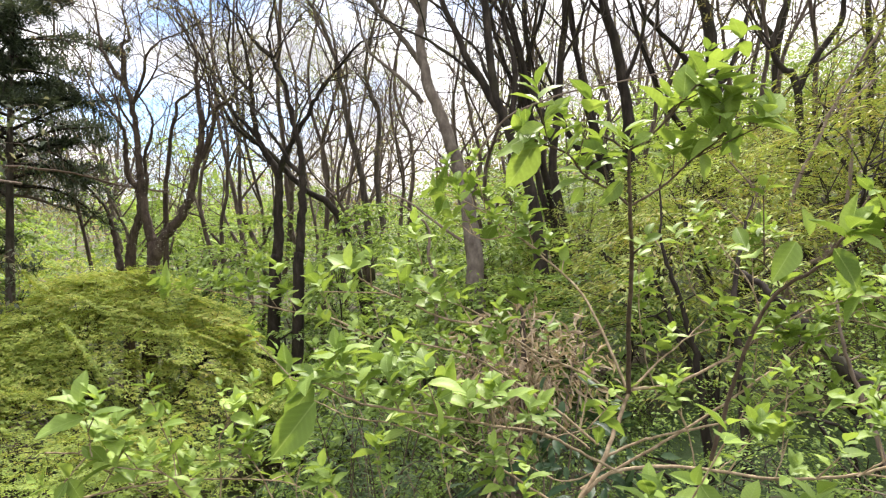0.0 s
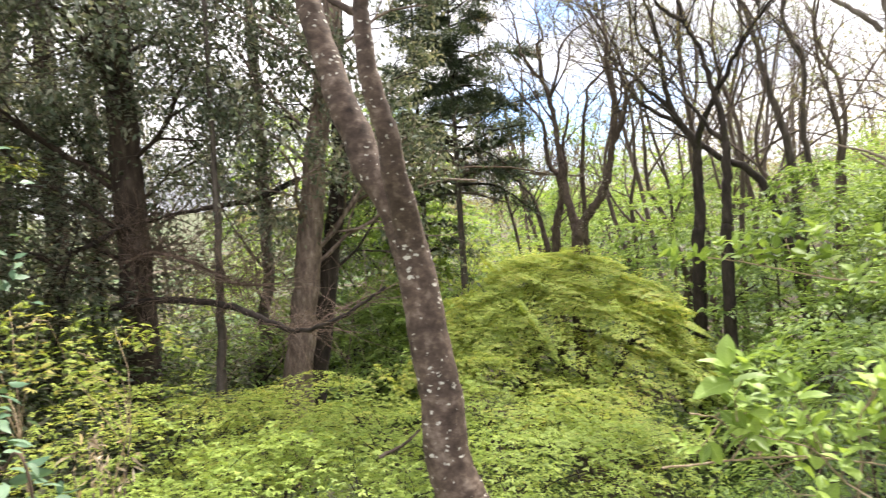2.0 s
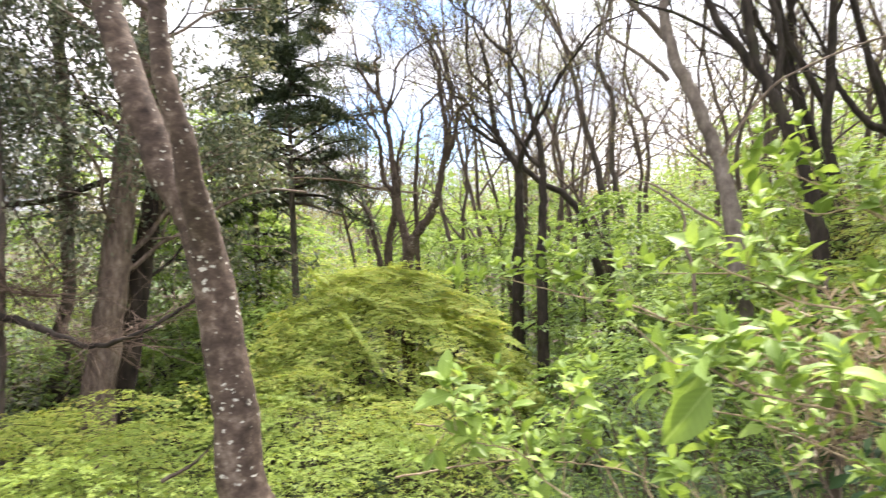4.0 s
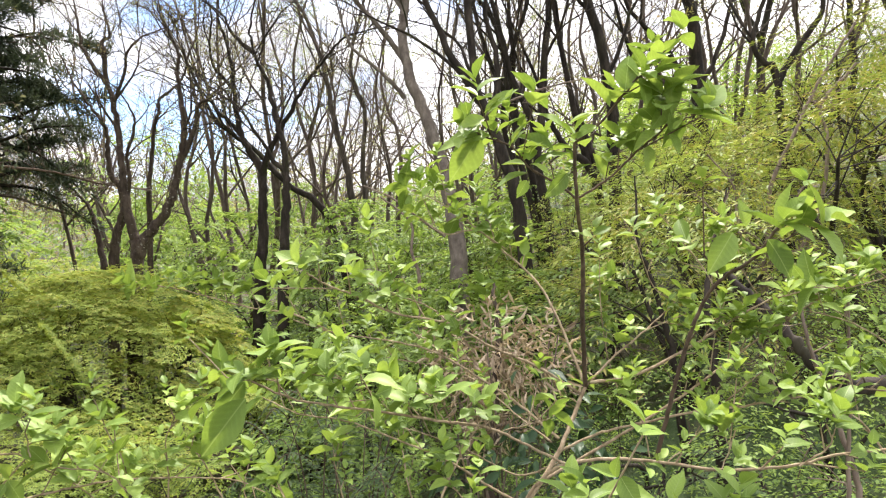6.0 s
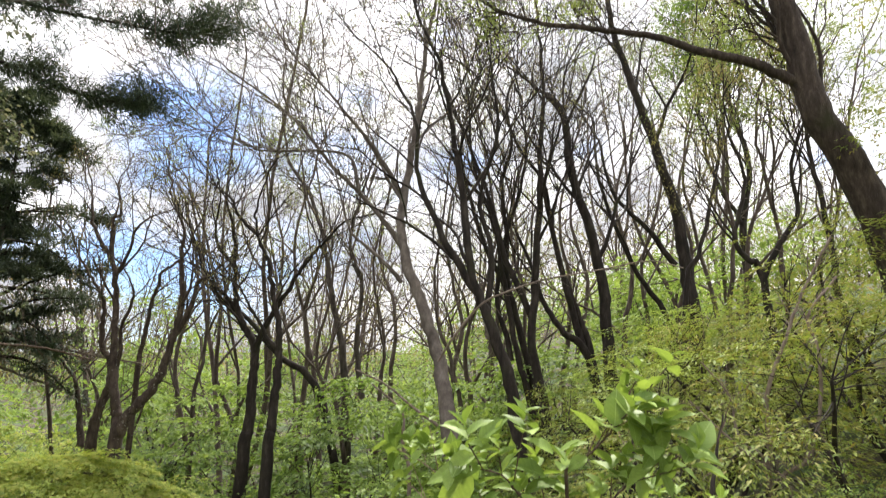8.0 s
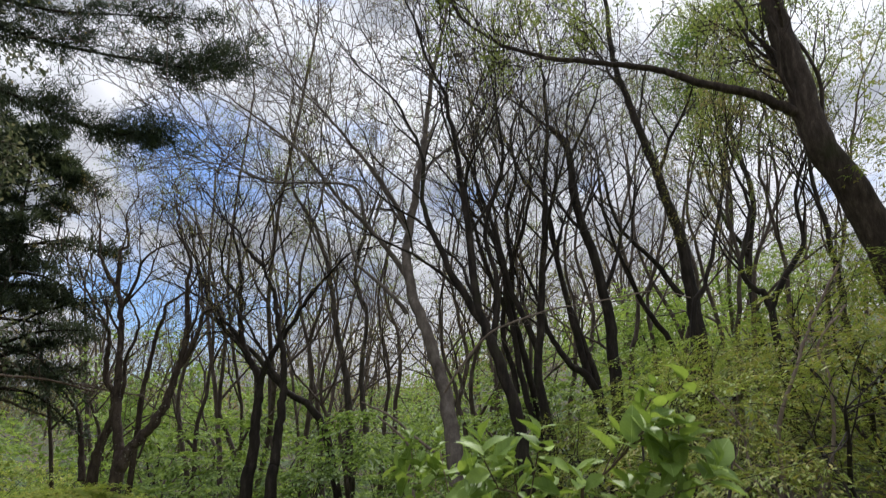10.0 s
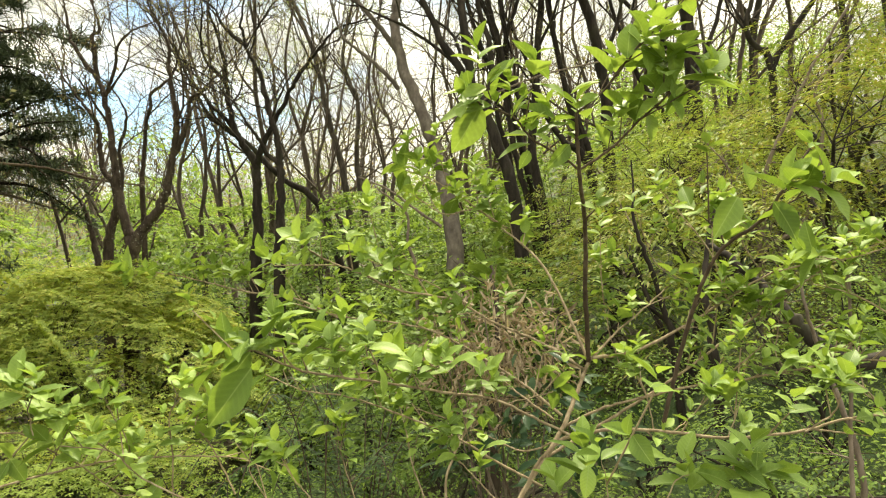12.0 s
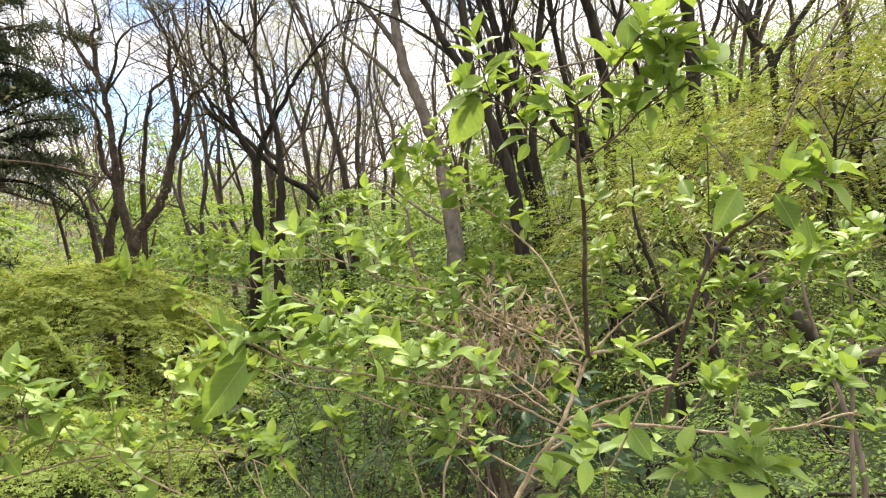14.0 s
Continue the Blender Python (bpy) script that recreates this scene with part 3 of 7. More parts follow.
def leafy(name, label, category, place, radius, low, high, sprays, per, spray, template, size, leaf, bark, seed, trunk=0.04, stems=3, group="",
          fill=0.6, flat=0.25, at=None, layers=0.0, tumble=0.32, umbrella=False, curl=0.35, tiers=0, ruffle=0.35, shelves=0):
    """A shrub or small tree whose leaves lie in many flat sprays over a dome from height low to high (above the ground at its place)."""
    rng = np.random.default_rng(seed)
    x, y = place
    gz = float(ground_z(x, y)) if at is None else at
    base = np.array([x, y, gz - 0.05])
    root = empty(name, base, label, category, group)
    rx, ry = radius
    rho = np.sqrt(rng.random(sprays)) * 1.0
    th = rng.random(sprays) * 2 * np.pi
    top = low + (high - low) * np.sqrt(np.maximum(0.0, 1 - rho**2 * 0.93))
    if shelves:  # boughs lie in flat shelves, each at its own height on its side of the tree
        shift = rng.random(9)[(th / 0.7).astype(int) % 9]
        rho = np.clip((np.floor(rho * shelves + shift) + 0.5 - shift) / shelves, 0.05, 1) + rng.normal(size=sprays) * 0.012
    if umbrella:
        top = low + (high - low) * (1 - rho**1.9)
    bump = 0.10 * (high - low) * np.sin(3 * th + seed) * rho
    z = top + bump - rng.random(sprays) ** 1.5 * (top - low) * fill
    z = z + layers * (np.round(z / 0.22) * 0.22 - z)
    if tiers:  # storeys of flat sprays under one dome, with open gaps between
        z = top + bump - np.floor(rng.random(sprays) ** 1.9 * tiers) * 0.27 + rng.normal(size=sprays) * 0.02
    c = np.stack([x + rx * rho * np.cos(th), y + ry * rho * np.sin(th), gz + z], 1)
    axis = unit(np.stack([np.cos(th), np.sin(th), -0.15 - 0.25 * rho + 0.15 * rng.normal(size=sprays)], 1) + 0.55 * rng.normal(size=(sprays, 3)) * (1, 1, 0.3))
    if umbrella:  # the shelves hang outwards
        axis = unit(axis * (1, 1, 0.35) - UP * (0.05 + 0.44 * rho)[:, None])
    side = unit(np.cross(UP, axis))
    # stems fork from the foot to a few hubs, and a twig runs from a hub to each spray
    hubs = []
    t = Tubes()
    for k in range(stems):
        a = 2 * np.pi * (k + rng.random() * 0.6) / stems
        end = base + np.array([rx * 0.45 * math.cos(a), ry * 0.45 * math.sin(a), low * 0.6 + (high - low) * rng.uniform(0.35, 0.6)])
        mid = base + (end - base) * 0.45 + rng.normal(size=3) * 0.10 * (rx, ry, 0.3) + UP * 0.12 * (high - low)
        p = smooth_path([base, mid, end, end + (end - mid) * (0.6, 0.6, 0.5)], 6)
        s = Tubes()
        s.add(p[::2], trunk * rng.uniform(0.7, 1.1), trunk * 0.3, 6, 0.12, rng)
        part("stem", s.mesh("stem", bark, base), root)
        hubs.append(p)
    hubs = np.vstack(hubs)
    for i in range(0, sprays, 2):
        d = np.linalg.norm(hubs - c[i], axis=1) + rng.random(len(hubs)) * 0.25 * rx
        h = hubs[int(d.argmin())]
        mid = (h + c[i]) / 2 + rng.normal(size=3) * 0.05 + UP * 0.06
        t.add(smooth_path([h, mid, c[i], c[i] + axis[i] * spray * 0.5], 2), min(0.007, max(0.003, trunk * 0.2)), 0.0015, 3)
    part("twig_mass", t.mesh("twig_mass", bark, base), root, kind="stuff")
    n = sprays * per
    a = rng.uniform(-0.6, 0.75, (sprays, per))
    b = rng.uniform(-1, 1, (sprays, per)) * (1 - np.abs(a)) * 0.8
    p = c[:, None] + spray * (a[..., None] * axis[:, None] + b[..., None] * side[:, None])
    p = p + UP * (rng.normal(size=(sprays, per)) * spray * flat * 0.5 - spray * curl * (a**2 + b**2))[..., None]
    hd = axis[:, None] * (0.5 + 0.3 * a[..., None]) + side[:, None] * np.sign(b)[..., None] * 0.5 + rng.normal(size=(sprays, per, 3)) * ruffle * (1, 1, 0.4)
    nr = UP + rng.normal(size=(sprays, per, 3)) * tumble
    v, f = scatter(template, p.reshape(-1, 3), hd.reshape(-1, 3), nr.reshape(-1, 3), size * rng.uniform(0.55, 1.2, n))
    part("foliage", mesh_of("foliage", v - base, f, leaf, False), root, kind="stuff")
    return root


def fir(name, label, place, low, high, reach, seed, trunk=0.1, whorls=18, dense=26, lean=(0, 0), keep=1.0, group=""):
    """A conifer: straight trunk, tiers of drooping boughs, each a flat fan of needled twigs."""
    rng = np.random.default_rng(seed)
    x, y = place
    gz = float(ground_z(x, y))
    base = np.array([x, y, gz - 0.05])
    root = empty(name, base, label, "tree", group)
    topp = np.array([x + lean[0], y + lean[1], gz + high])
    t = Tubes()
    path = smooth_path([base, base + (topp - base) * 0.5 + rng.normal(size=3) * 0.05, topp], 8)
    t.add(path, trunk, 0.015, 12, 0.12, rng, flare=0.3)
    part("trunk", t.mesh("trunk", BARK_GREY, base), root)
    P, H = [], []
    for w in range(whorls):
        s = w / (whorls - 1)
        zc = low + (high - low) * s
        for k in range(6):
            if rng.random() > keep:
                continue
            c = base + (topp - base) * (zc + rng.normal() * 0.16) / high
            a = 2 * np.pi * (k + rng.random()) / 6
            le = reach * (1.05 - 0.8 * s) * rng.uniform(0.35, 1.2)
            d = np.array([math.cos(a), math.sin(a), 0.12 + 0.25 * rng.normal()])
            bp = smooth_path([c, c + d * le * 0.5 + UP * 0.02, c + d * le - UP * le * rng.uniform(0.05, 0.35)], 5)
            limb = Tubes()
            limb.add(bp, 0.03 * (1.1 - 0.7 * s), 0.004, 5)
            part("bough", limb.mesh("bough", BARK_DARK, base), root)
            sd = np.array([-math.sin(a), math.cos(a), 0])
            m = dense
            u = rng.uniform(0.25, 1.0, m)
            q = bp[0] + (bp[-1] - bp[0]) * u[:, None] + UP * (0.08 * le * np.sin(np.pi * u))[:, None]
            out = unit(d * 0.8 + sd * rng.choice([-1, 1], m)[:, None] * 0.9 + rng.normal(size=(m, 3)) * 0.15)
            tl = le * 0.30 * (1.15 - u) + 0.08
            for g in np.linspace(0, 1, 5):
                P.append(q + out * (tl * g)[:, None] - UP * (0.12 * tl * g * g)[:, None])
                H.append(out + rng.normal(size=(m, 3)) * 0.6)
    P, H = np.vstack(P), np.vstack(H)
    P, H = np.repeat(P, 2, 0), np.repeat(H, 2, 0)
    H = H + rng.normal(size=H.shape) * 0.7
    P = P + rng.normal(size=P.shape) * 0.03
    tv, tf = NEEDLE_LEAF
    v, f = scatter((tv * (2.2, 1, 1), tf), P, H, UP + rng.normal(size=P.shape) * 0.4, rng.uniform(0.08, 0.15, len(P)))
    part("needles", mesh_of("needles", v - base, f, NEEDLE, False), root, kind="stuff")
    return root


def bough(points, root, seed, r=0.03, reach=0.5, dense=60, tufts=9):
    """A conifer's bough under its tree: a curved limb with flat fans of needled twigs."""
    rng = np.random.default_rng(seed)
    base = np.array(root.location)
    path = smooth_path(points, 8)
    t, P, H = Tubes(), [], []
    t.add(path, r, 0.005, 6, 0.1, rng)
    for k in range(dense):
        i = rng.integers(len(path) // 4, len(path) - 1)
        d = unit(path[i + 1] - path[i])
        sd = unit(np.cross(d, UP)) * rng.choice([-1, 1])
        h = unit(d * 0.7 + sd * rng.uniform(0.2, 1.0) + UP * rng.normal() * 0.3)
        le = reach * rng.uniform(0.35, 1.0)
        tp = wander_path(rng, path[i], h, le, 4, 0.15, 0.1)
        t.add(tp, 0.006, 0.002, 3)
        for q in range(tufts):
            c = tp[rng.integers(1, 5)] + rng.normal(size=3) * 0.05
            P.append(np.repeat(c[None], 12, 0) + rng.normal(size=(12, 3)) * 0.03)
            H.append(np.repeat(h[None], 12, 0) + rng.normal(size=(12, 3)) * 0.9)
    part("bough", t.mesh("bough", BARK_DARK, base), root)
    P, H = np.vstack(P), np.vstack(H)
    tv, tf = NEEDLE_LEAF
    v, f = scatter((tv * (1.6, 1, 1), tf), P, H, UP + rng.normal(size=P.shape) * 0.5, rng.uniform(0.05, 0.09, len(P)))
    part("needles", mesh_of("needles", v - base, f, NEEDLE, False), root, kind="stuff")


# ---- ground ----
gx = np.concatenate([np.linspace(-400, -40, 19), np.linspace(-38, 38, 109), np.linspace(40, 400, 19)])
gy = np.concatenate([np.linspace(-300, -12, 13), np.linspace(-10, 50, 91), np.linspace(55, 500, 24)])
GX, GY = np.meshgrid(gx, gy)
GZ = ground_z(GX, GY) + 0.03 * np.sin(GX * 5.1 + 2 * np.sin(GY * 3.3)) * np.sin(GY * 4.3)
gi = np.arange(len(gy) - 1)[:, None] * len(gx) + np.arange(len(gx) - 1)
gf = np.stack([gi, gi + 1, gi + len(gx) + 1, gi + len(gx)], -1).reshape(-1, 4)
ground = new("ground", mesh_of("ground", np.stack([GX, GY, GZ], -1).reshape(-1, 3), gf, GROUND))
tagged(ground, "brown leaf litter and moss on a sloping forest floor", "ground", "", "structure")


# ---- trees along the valley and the bank ----
# left cluster: light on these trunks is put into a browner bark
tree("forked_tree", "brown tree with twisted leafless forks behind the maple",
     [(0.088, 0.02, [(-4.01, 8.65, 1.28), (-3.96, 8.64, 1.47), (-3.87, 8.63, 1.70), (-3.74, 8.62, 1.87), (-3.58, 8.61, 2.06), (-3.47, 8.60, 2.31), (-3.41, 8.59, 2.57), (-3.36, 8.58, 2.78), (-3.31, 8.57, 3.06), (-3.30, 8.56, 3.33), (-3.35, 8.55, 3.71), (-3.37, 8.54, 3.97), (-3.35, 8.53, 4.15), (-3.41, 8.52, 4.36), (-3.53, 8.51, 4.60), (-3.60, 8.50, 4.82)]),
      (0.078, 0.018, [(-3.99, 8.65, 1.32), (-4.02, 8.67, 1.63), (-4.07, 8.69, 1.82), (-4.16, 8.71, 2.21), (-4.20, 8.73, 2.53), (-4.25, 8.75, 2.80), (-4.30, 8.78, 3.23), (-4.36, 8.80, 3.61), (-4.47, 8.82, 3.90), (-4.73, 8.84, 4.24), (-4.83, 8.86, 4.45), (-4.89, 8.88, 4.77), (-4.94, 8.90, 5.00)]),
      (0.042, 0.015, [(-3.36, 8.60, 2.78), (-3.23, 8.56, 2.98), (-3.13, 8.52, 3.24), (-3.08, 8.48, 3.49), (-2.90, 8.44, 3.58), (-2.70, 8.40, 3.77)]),
      (0.036, 0.014, [(-4.48, 8.85, 3.91), (-4.52, 8.88, 4.28), (-4.57, 8.91, 4.49), (-4.47, 8.94, 4.57), (-4.53, 8.97, 4.82), (-4.60, 9.00, 5.03)]),
      (0.03, 0.012, [(-4.36, 8.80, 3.59), (-4.27, 8.74, 3.73), (-4.15, 8.68, 3.98), (-4.08, 8.62, 4.23), (-3.90, 8.56, 4.40), (-3.64, 8.50, 4.49)])],
     BARK_BROWN, 11, kink=0.006, limbs=4, limb_len=1.1, first=0.3, sub=3, twig=3, lift=0.1, wander=0.26, group="leafless crooked trees of the valley", leaf=LEAF_BUD, per_tip=3, leaf_size=0.026)
tree("forked_tree", "brown tree in a clump of bent stems",
     [(0.08, 0.02, [(-4.53, 9.10, 1.28), (-4.51, 9.11, 1.68), (-4.40, 9.12, 2.08), (-4.42, 9.14, 2.41), (-4.59, 9.15, 2.66), (-4.62, 9.16, 3.07), (-4.69, 9.17, 3.36), (-4.89, 9.19, 3.65), (-5.07, 9.20, 3.90)]),
      (0.05, 0.015, [(-4.73, 9.20, 1.28), (-4.81, 9.26, 1.56), (-4.91, 9.32, 1.94), (-5.04, 9.38, 2.20), (-5.17, 9.44, 2.33), (-5.41, 9.50, 2.55)]),
      (0.042, 0.014, [(-4.46, 9.10, 1.88), (-4.33, 9.07, 2.24), (-4.26, 9.03, 2.56), (-4.28, 9.00, 2.88), (-4.17, 8.97, 3.23), (-4.14, 8.93, 3.42), (-4.24, 8.90, 3.65)])],
     BARK_BROWN, 411, kink=0.006, limbs=4, limb_len=1.2, first=0.35, sub=3, twig=3, lift=0.1, wander=0.26, group="leafless crooked trees of the valley", leaf=LEAF_BUD, per_tip=3, leaf_size=0.026)
tree("slender_tree", "thin dark stem with a sharp bend",
     [(0.042, 0.013, [(-4.15, 9.40, 2.01), (-4.15, 9.40, 2.51), (-4.11, 9.40, 2.93), (-4.08, 9.40, 3.30), (-4.00, 9.40, 3.63), (-3.98, 9.40, 3.80), (-3.73, 9.40, 3.98), (-3.60, 9.40, 4.21), (-3.53, 9.40, 4.50), (-3.42, 9.40, 4.75), (-3.37, 9.40, 5.16)])],
     BARK_BROWN, 412, kink=0.004, limbs=6, limb_len=1.0, first=0.35, sub=3, twig=3, lift=0.1, wander=0.26, group="leafless crooked trees of the valley", leaf=LEAF_BUD, per_tip=3, leaf_size=0.026)
tree("forked_tree", "tall black-barked tree forking into two crooked leafless stems",
     [(0.085, 0.024, [(-2.36, 8.80, 1.17), (-2.32, 8.80, 1.59), (-2.31, 8.80, 2.01), (-2.31, 8.80, 2.43), (-2.33, 8.80, 2.66), (-2.47, 8.80, 2.89), (-2.59, 8.80, 3.14), (-2.66, 8.80, 3.43), (-2.69, 8.80, 3.76), (-2.72, 8.80, 4.10), (-2.79, 8.80, 4.43), (-2.89, 8.80, 4.72), (-2.90, 8.80, 4.93)]),
      (0.05, 0.015, [(-2.30, 8.80, 2.59), (-2.26, 8.76, 2.75), (-2.15, 8.73, 2.99), (-2.02, 8.69, 3.19), (-1.84, 8.65, 3.51), (-1.66, 8.61, 3.82), (-1.44, 8.57, 4.05), (-1.18, 8.54, 4.36), (-1.01, 8.50, 4.44)]),
      (0.038, 0.013, [(-2.59, 8.80, 3.14), (-2.75, 8.83, 3.31), (-2.94, 8.85, 3.49), (-3.05, 8.88, 3.66), (-3.18, 8.90, 3.76)]),
      (0.03, 0.012, [(-2.69, 8.80, 3.76), (-2.81, 8.75, 3.92), (-2.94, 8.70, 4.07), (-2.97, 8.65, 4.38), (-2.92, 8.60, 4.69)])],
     BARK_DARK, 12, kink=0.006, limbs=4, limb_len=1.2, sub=4, twig=3, lift=0.12, wander=0.26, group="leafless crooked trees of the valley", leaf=LEAF_BUD, per_tip=3, leaf_size=0.026)
tree("forked_tree", "slender black tree with crooked limbs",
     [(0.074, 0.022, [(-1.92, 8.30, 1.19), (-1.90, 8.30, 1.58), (-1.88, 8.30, 1.98), (-1.86, 8.30, 2.37), (-1.87, 8.30, 2.61), (-1.89, 8.30, 2.88), (-1.96, 8.30, 3.16), (-2.03, 8.30, 3.43), (-2.08, 8.30, 3.71), (-2.19, 8.30, 3.95), (-2.27, 8.30, 4.14), (-2.32, 8.30, 4.42), (-2.27, 8.30, 4.73)]),
      (0.036, 0.014, [(-2.26, 8.30, 4.12), (-2.45, 8.33, 4.29), (-2.59, 8.37, 4.44), (-2.69, 8.40, 4.65)]),
      (0.036, 0.013, [(-1.88, 8.30, 2.57), (-2.04, 8.28, 2.73), (-2.10, 8.25, 2.88), (-2.27, 8.22, 3.13), (-2.38, 8.20, 3.34)])],
     BARK_DARK, 13, kink=0.006, limbs=5, limb_len=1.2, sub=4, twig=3, lift=0.12, wander=0.26, group="leafless crooked trees of the valley", leaf=LEAF_BUD, per_tip=3, leaf_size=0.026)
tree("leaning_tree", "thin dark trunk leaning far over among bushes",
     [(0.079, 0.028, [(-1.70, 10.98, 1.91), (-2.43, 11.00, 2.63), (-3.07, 11.02, 3.31), (-3.71, 11.03, 3.80), (-4.15, 11.05, 4.68)])],
     BARK_DARK, 14, limbs=6, limb_len=1.9, sub=4, twig=3, lift=0.12, wander=0.24, group="leafless crooked trees of the valley", leaf=LEAF_BUD, per_tip=3, leaf_size=0.026)
tree("slender_tree", "thin brown tree with upswept leafless branches",
     [(0.082, 0.025, [(-1.43, 11.98, 2.03), (-1.59, 11.98, 3.08), (-1.86, 11.99, 4.16), (-1.98, 11.99, 4.95), (-2.38, 12.00, 6.00), (-2.83, 12.01, 6.72), (-3.01, 12.02, 7.72)]),
      (0.064, 0.021, [(-1.16, 12.27, 1.99), (-1.30, 12.28, 3.11), (-1.24, 12.27, 4.23), (-1.52, 12.28, 5.15), (-1.18, 12.27, 6.61)])],
     BARK_GREY, 15, limbs=10, limb_len=2.0, sub=4, twig=3, lift=0.12, wander=0.24, group="leafless crooked trees of the valley", leaf=LEAF_BUD, per_tip=3, leaf_size=0.026)
pale = tree("pale_tree", "pale smooth-barked tree rising clear of the bushes",
     [(0.098, 0.03, [(0.34, 6.95, 1.42), (0.27, 7.05, 2.02), (0.18, 7.16, 2.48), (-0.00, 7.26, 3.03), (-0.19, 7.37, 3.55), (-0.28, 7.47, 4.03), (-0.26, 7.58, 4.40), (-0.18, 7.68, 5.08), (-0.11, 7.79, 5.64), (-0.07, 7.89, 6.16), (-0.01, 8.00, 6.95), (0.13, 8.10, 7.71), (0.40, 8.25, 9.60), (0.62, 8.35, 11.4)]),
      (0.036, 0.01, [(-0.28, 7.65, 3.85), (-0.54, 7.61, 4.20), (-0.82, 7.56, 4.50), (-1.13, 7.52, 4.79), (-1.38, 7.48, 5.09), (-1.63, 7.43, 5.39), (-2.00, 7.39, 5.69), (-2.44, 7.34, 5.99), (-2.68, 7.30, 6.16)]),
      (0.036, 0.01, [(-0.23, 7.70, 4.43), (-0.48, 7.64, 4.85), (-0.73, 7.58, 5.22), (-1.04, 7.52, 5.58), (-1.36, 7.46, 5.95), (-1.68, 7.40, 6.25)]),
      (0.03, 0.01, [(-0.26, 7.60, 3.36), (-0.49, 7.58, 3.62), (-0.73, 7.56, 3.82), (-0.91, 7.54, 3.99), (-1.01, 7.52, 4.29), (-1.12, 7.50, 4.72)]),
      (0.024, 0.008, [(-0.81, 7.50, 4.48), (-0.98, 7.45, 4.96), (-1.60, 7.40, 4.99), (-2.00, 7.35, 4.96), (-2.19, 7.30, 5.00)])],
     BARK_PALE, 16, kink=0.004, limbs=14, limb_len=2.4, first=0.42, sub=4, twig=3, lift=0.12, wander=0.2, group="leafless crooked trees of the valley", leaf=LEAF_BUD, per_tip=3, leaf_size=0.026)
tree("forked_tree", "dark ridged tree forking above the shrubs",
     [(0.092, 0.026, [(1.13, 7.11, 1.41), (0.98, 7.12, 2.26), (0.75, 7.12, 2.89), (0.58, 7.13, 3.42), (0.46, 7.13, 4.39), (0.37, 7.13, 5.05), (0.22, 7.14, 5.97), (-0.12, 7.14, 6.77)]),
      (0.052, 0.015, [(0.66, 7.13, 3.16), (0.35, 7.13, 3.62), (0.11, 7.14, 4.11), (-0.09, 7.14, 4.68), (-0.12, 7.15, 5.27), (-0.46, 7.15, 6.04)]),
      (0.041, 0.015, [(0.76, 7.22, 2.91), (0.82, 7.22, 3.58), (0.69, 7.23, 4.36), (0.90, 7.22, 5.18), (0.84, 7.22, 6.11)])],
     BARK_DARK, 17, limbs=10, limb_len=2.1, sub=4, twig=3, lift=0.12, wander=0.24, group="leafless crooked trees of the valley", leaf=LEAF_BUD, per_tip=3, leaf_size=0.026)
tree("forked_tree", "dark tree with a crowd of reddish upswept branches",
     [(0.07, 0.018, [(1.70, 9.50, 1.85), (1.58, 9.50, 2.53), (1.40, 9.50, 3.31), (1.25, 9.50, 3.95), (1.09, 9.50, 4.71), (0.89, 9.50, 5.13), (0.60, 9.50, 5.48), (0.34, 9.50, 5.92), (-0.00, 9.50, 6.37)]),
      (0.06, 0.016, [(2.65, 9.90, 2.65), (2.45, 9.90, 3.38), (2.23, 9.90, 4.05), (2.08, 9.90, 4.84), (1.97, 9.90, 5.56), (1.59, 9.90, 6.11), (1.24, 9.90, 6.97), (0.79, 9.90, 7.55), (0.15, 9.90, 7.94)]),
      (0.045, 0.014, [(1.36, 9.50, 3.47), (0.97, 9.50, 4.28), (0.76, 9.50, 4.96), (0.60, 9.50, 5.57), (0.58, 9.50, 6.20), (0.77, 9.50, 6.94)]),
      (0.045, 0.014, [(1.29, 9.50, 3.87), (1.29, 9.46, 4.53), (1.21, 9.42, 5.29), (1.38, 9.38, 5.98), (1.30, 9.34, 6.69), (1.48, 9.30, 7.33)])],
     BARK_DARK, 420, kink=0.006, limbs=9, limb_len=1.5, first=0.3, sub=4, twig=3, lift=0.2, wander=0.22, fine=TWIG_RED, group="leafless crooked trees of the valley", leaf=LEAF_BUD, per_tip=3, leaf_size=0.026)
tree("straight_tree", "straight dark tree with ascending limbs",
     [(0.088, 0.034, [(1.76, 9.10, 1.77), (1.60, 9.10, 2.92), (1.72, 9.10, 4.46), (1.77, 9.10, 5.55), (1.87, 9.10, 6.81), (1.83, 9.10, 8.04)]),
      (0.052, 0.020, [(1.63, 9.20, 3.10), (1.20, 9.21, 4.21), (0.96, 9.22, 5.12), (0.52, 9.23, 6.25), (0.21, 9.24, 7.25)])],
     BARK_DARK, 18, limbs=10, limb_len=2.0, sub=4, twig=3, lift=0.12, wander=0.24, group="leafless crooked trees of the valley", leaf=LEAF_BUD, per_tip=3, leaf_size=0.026)
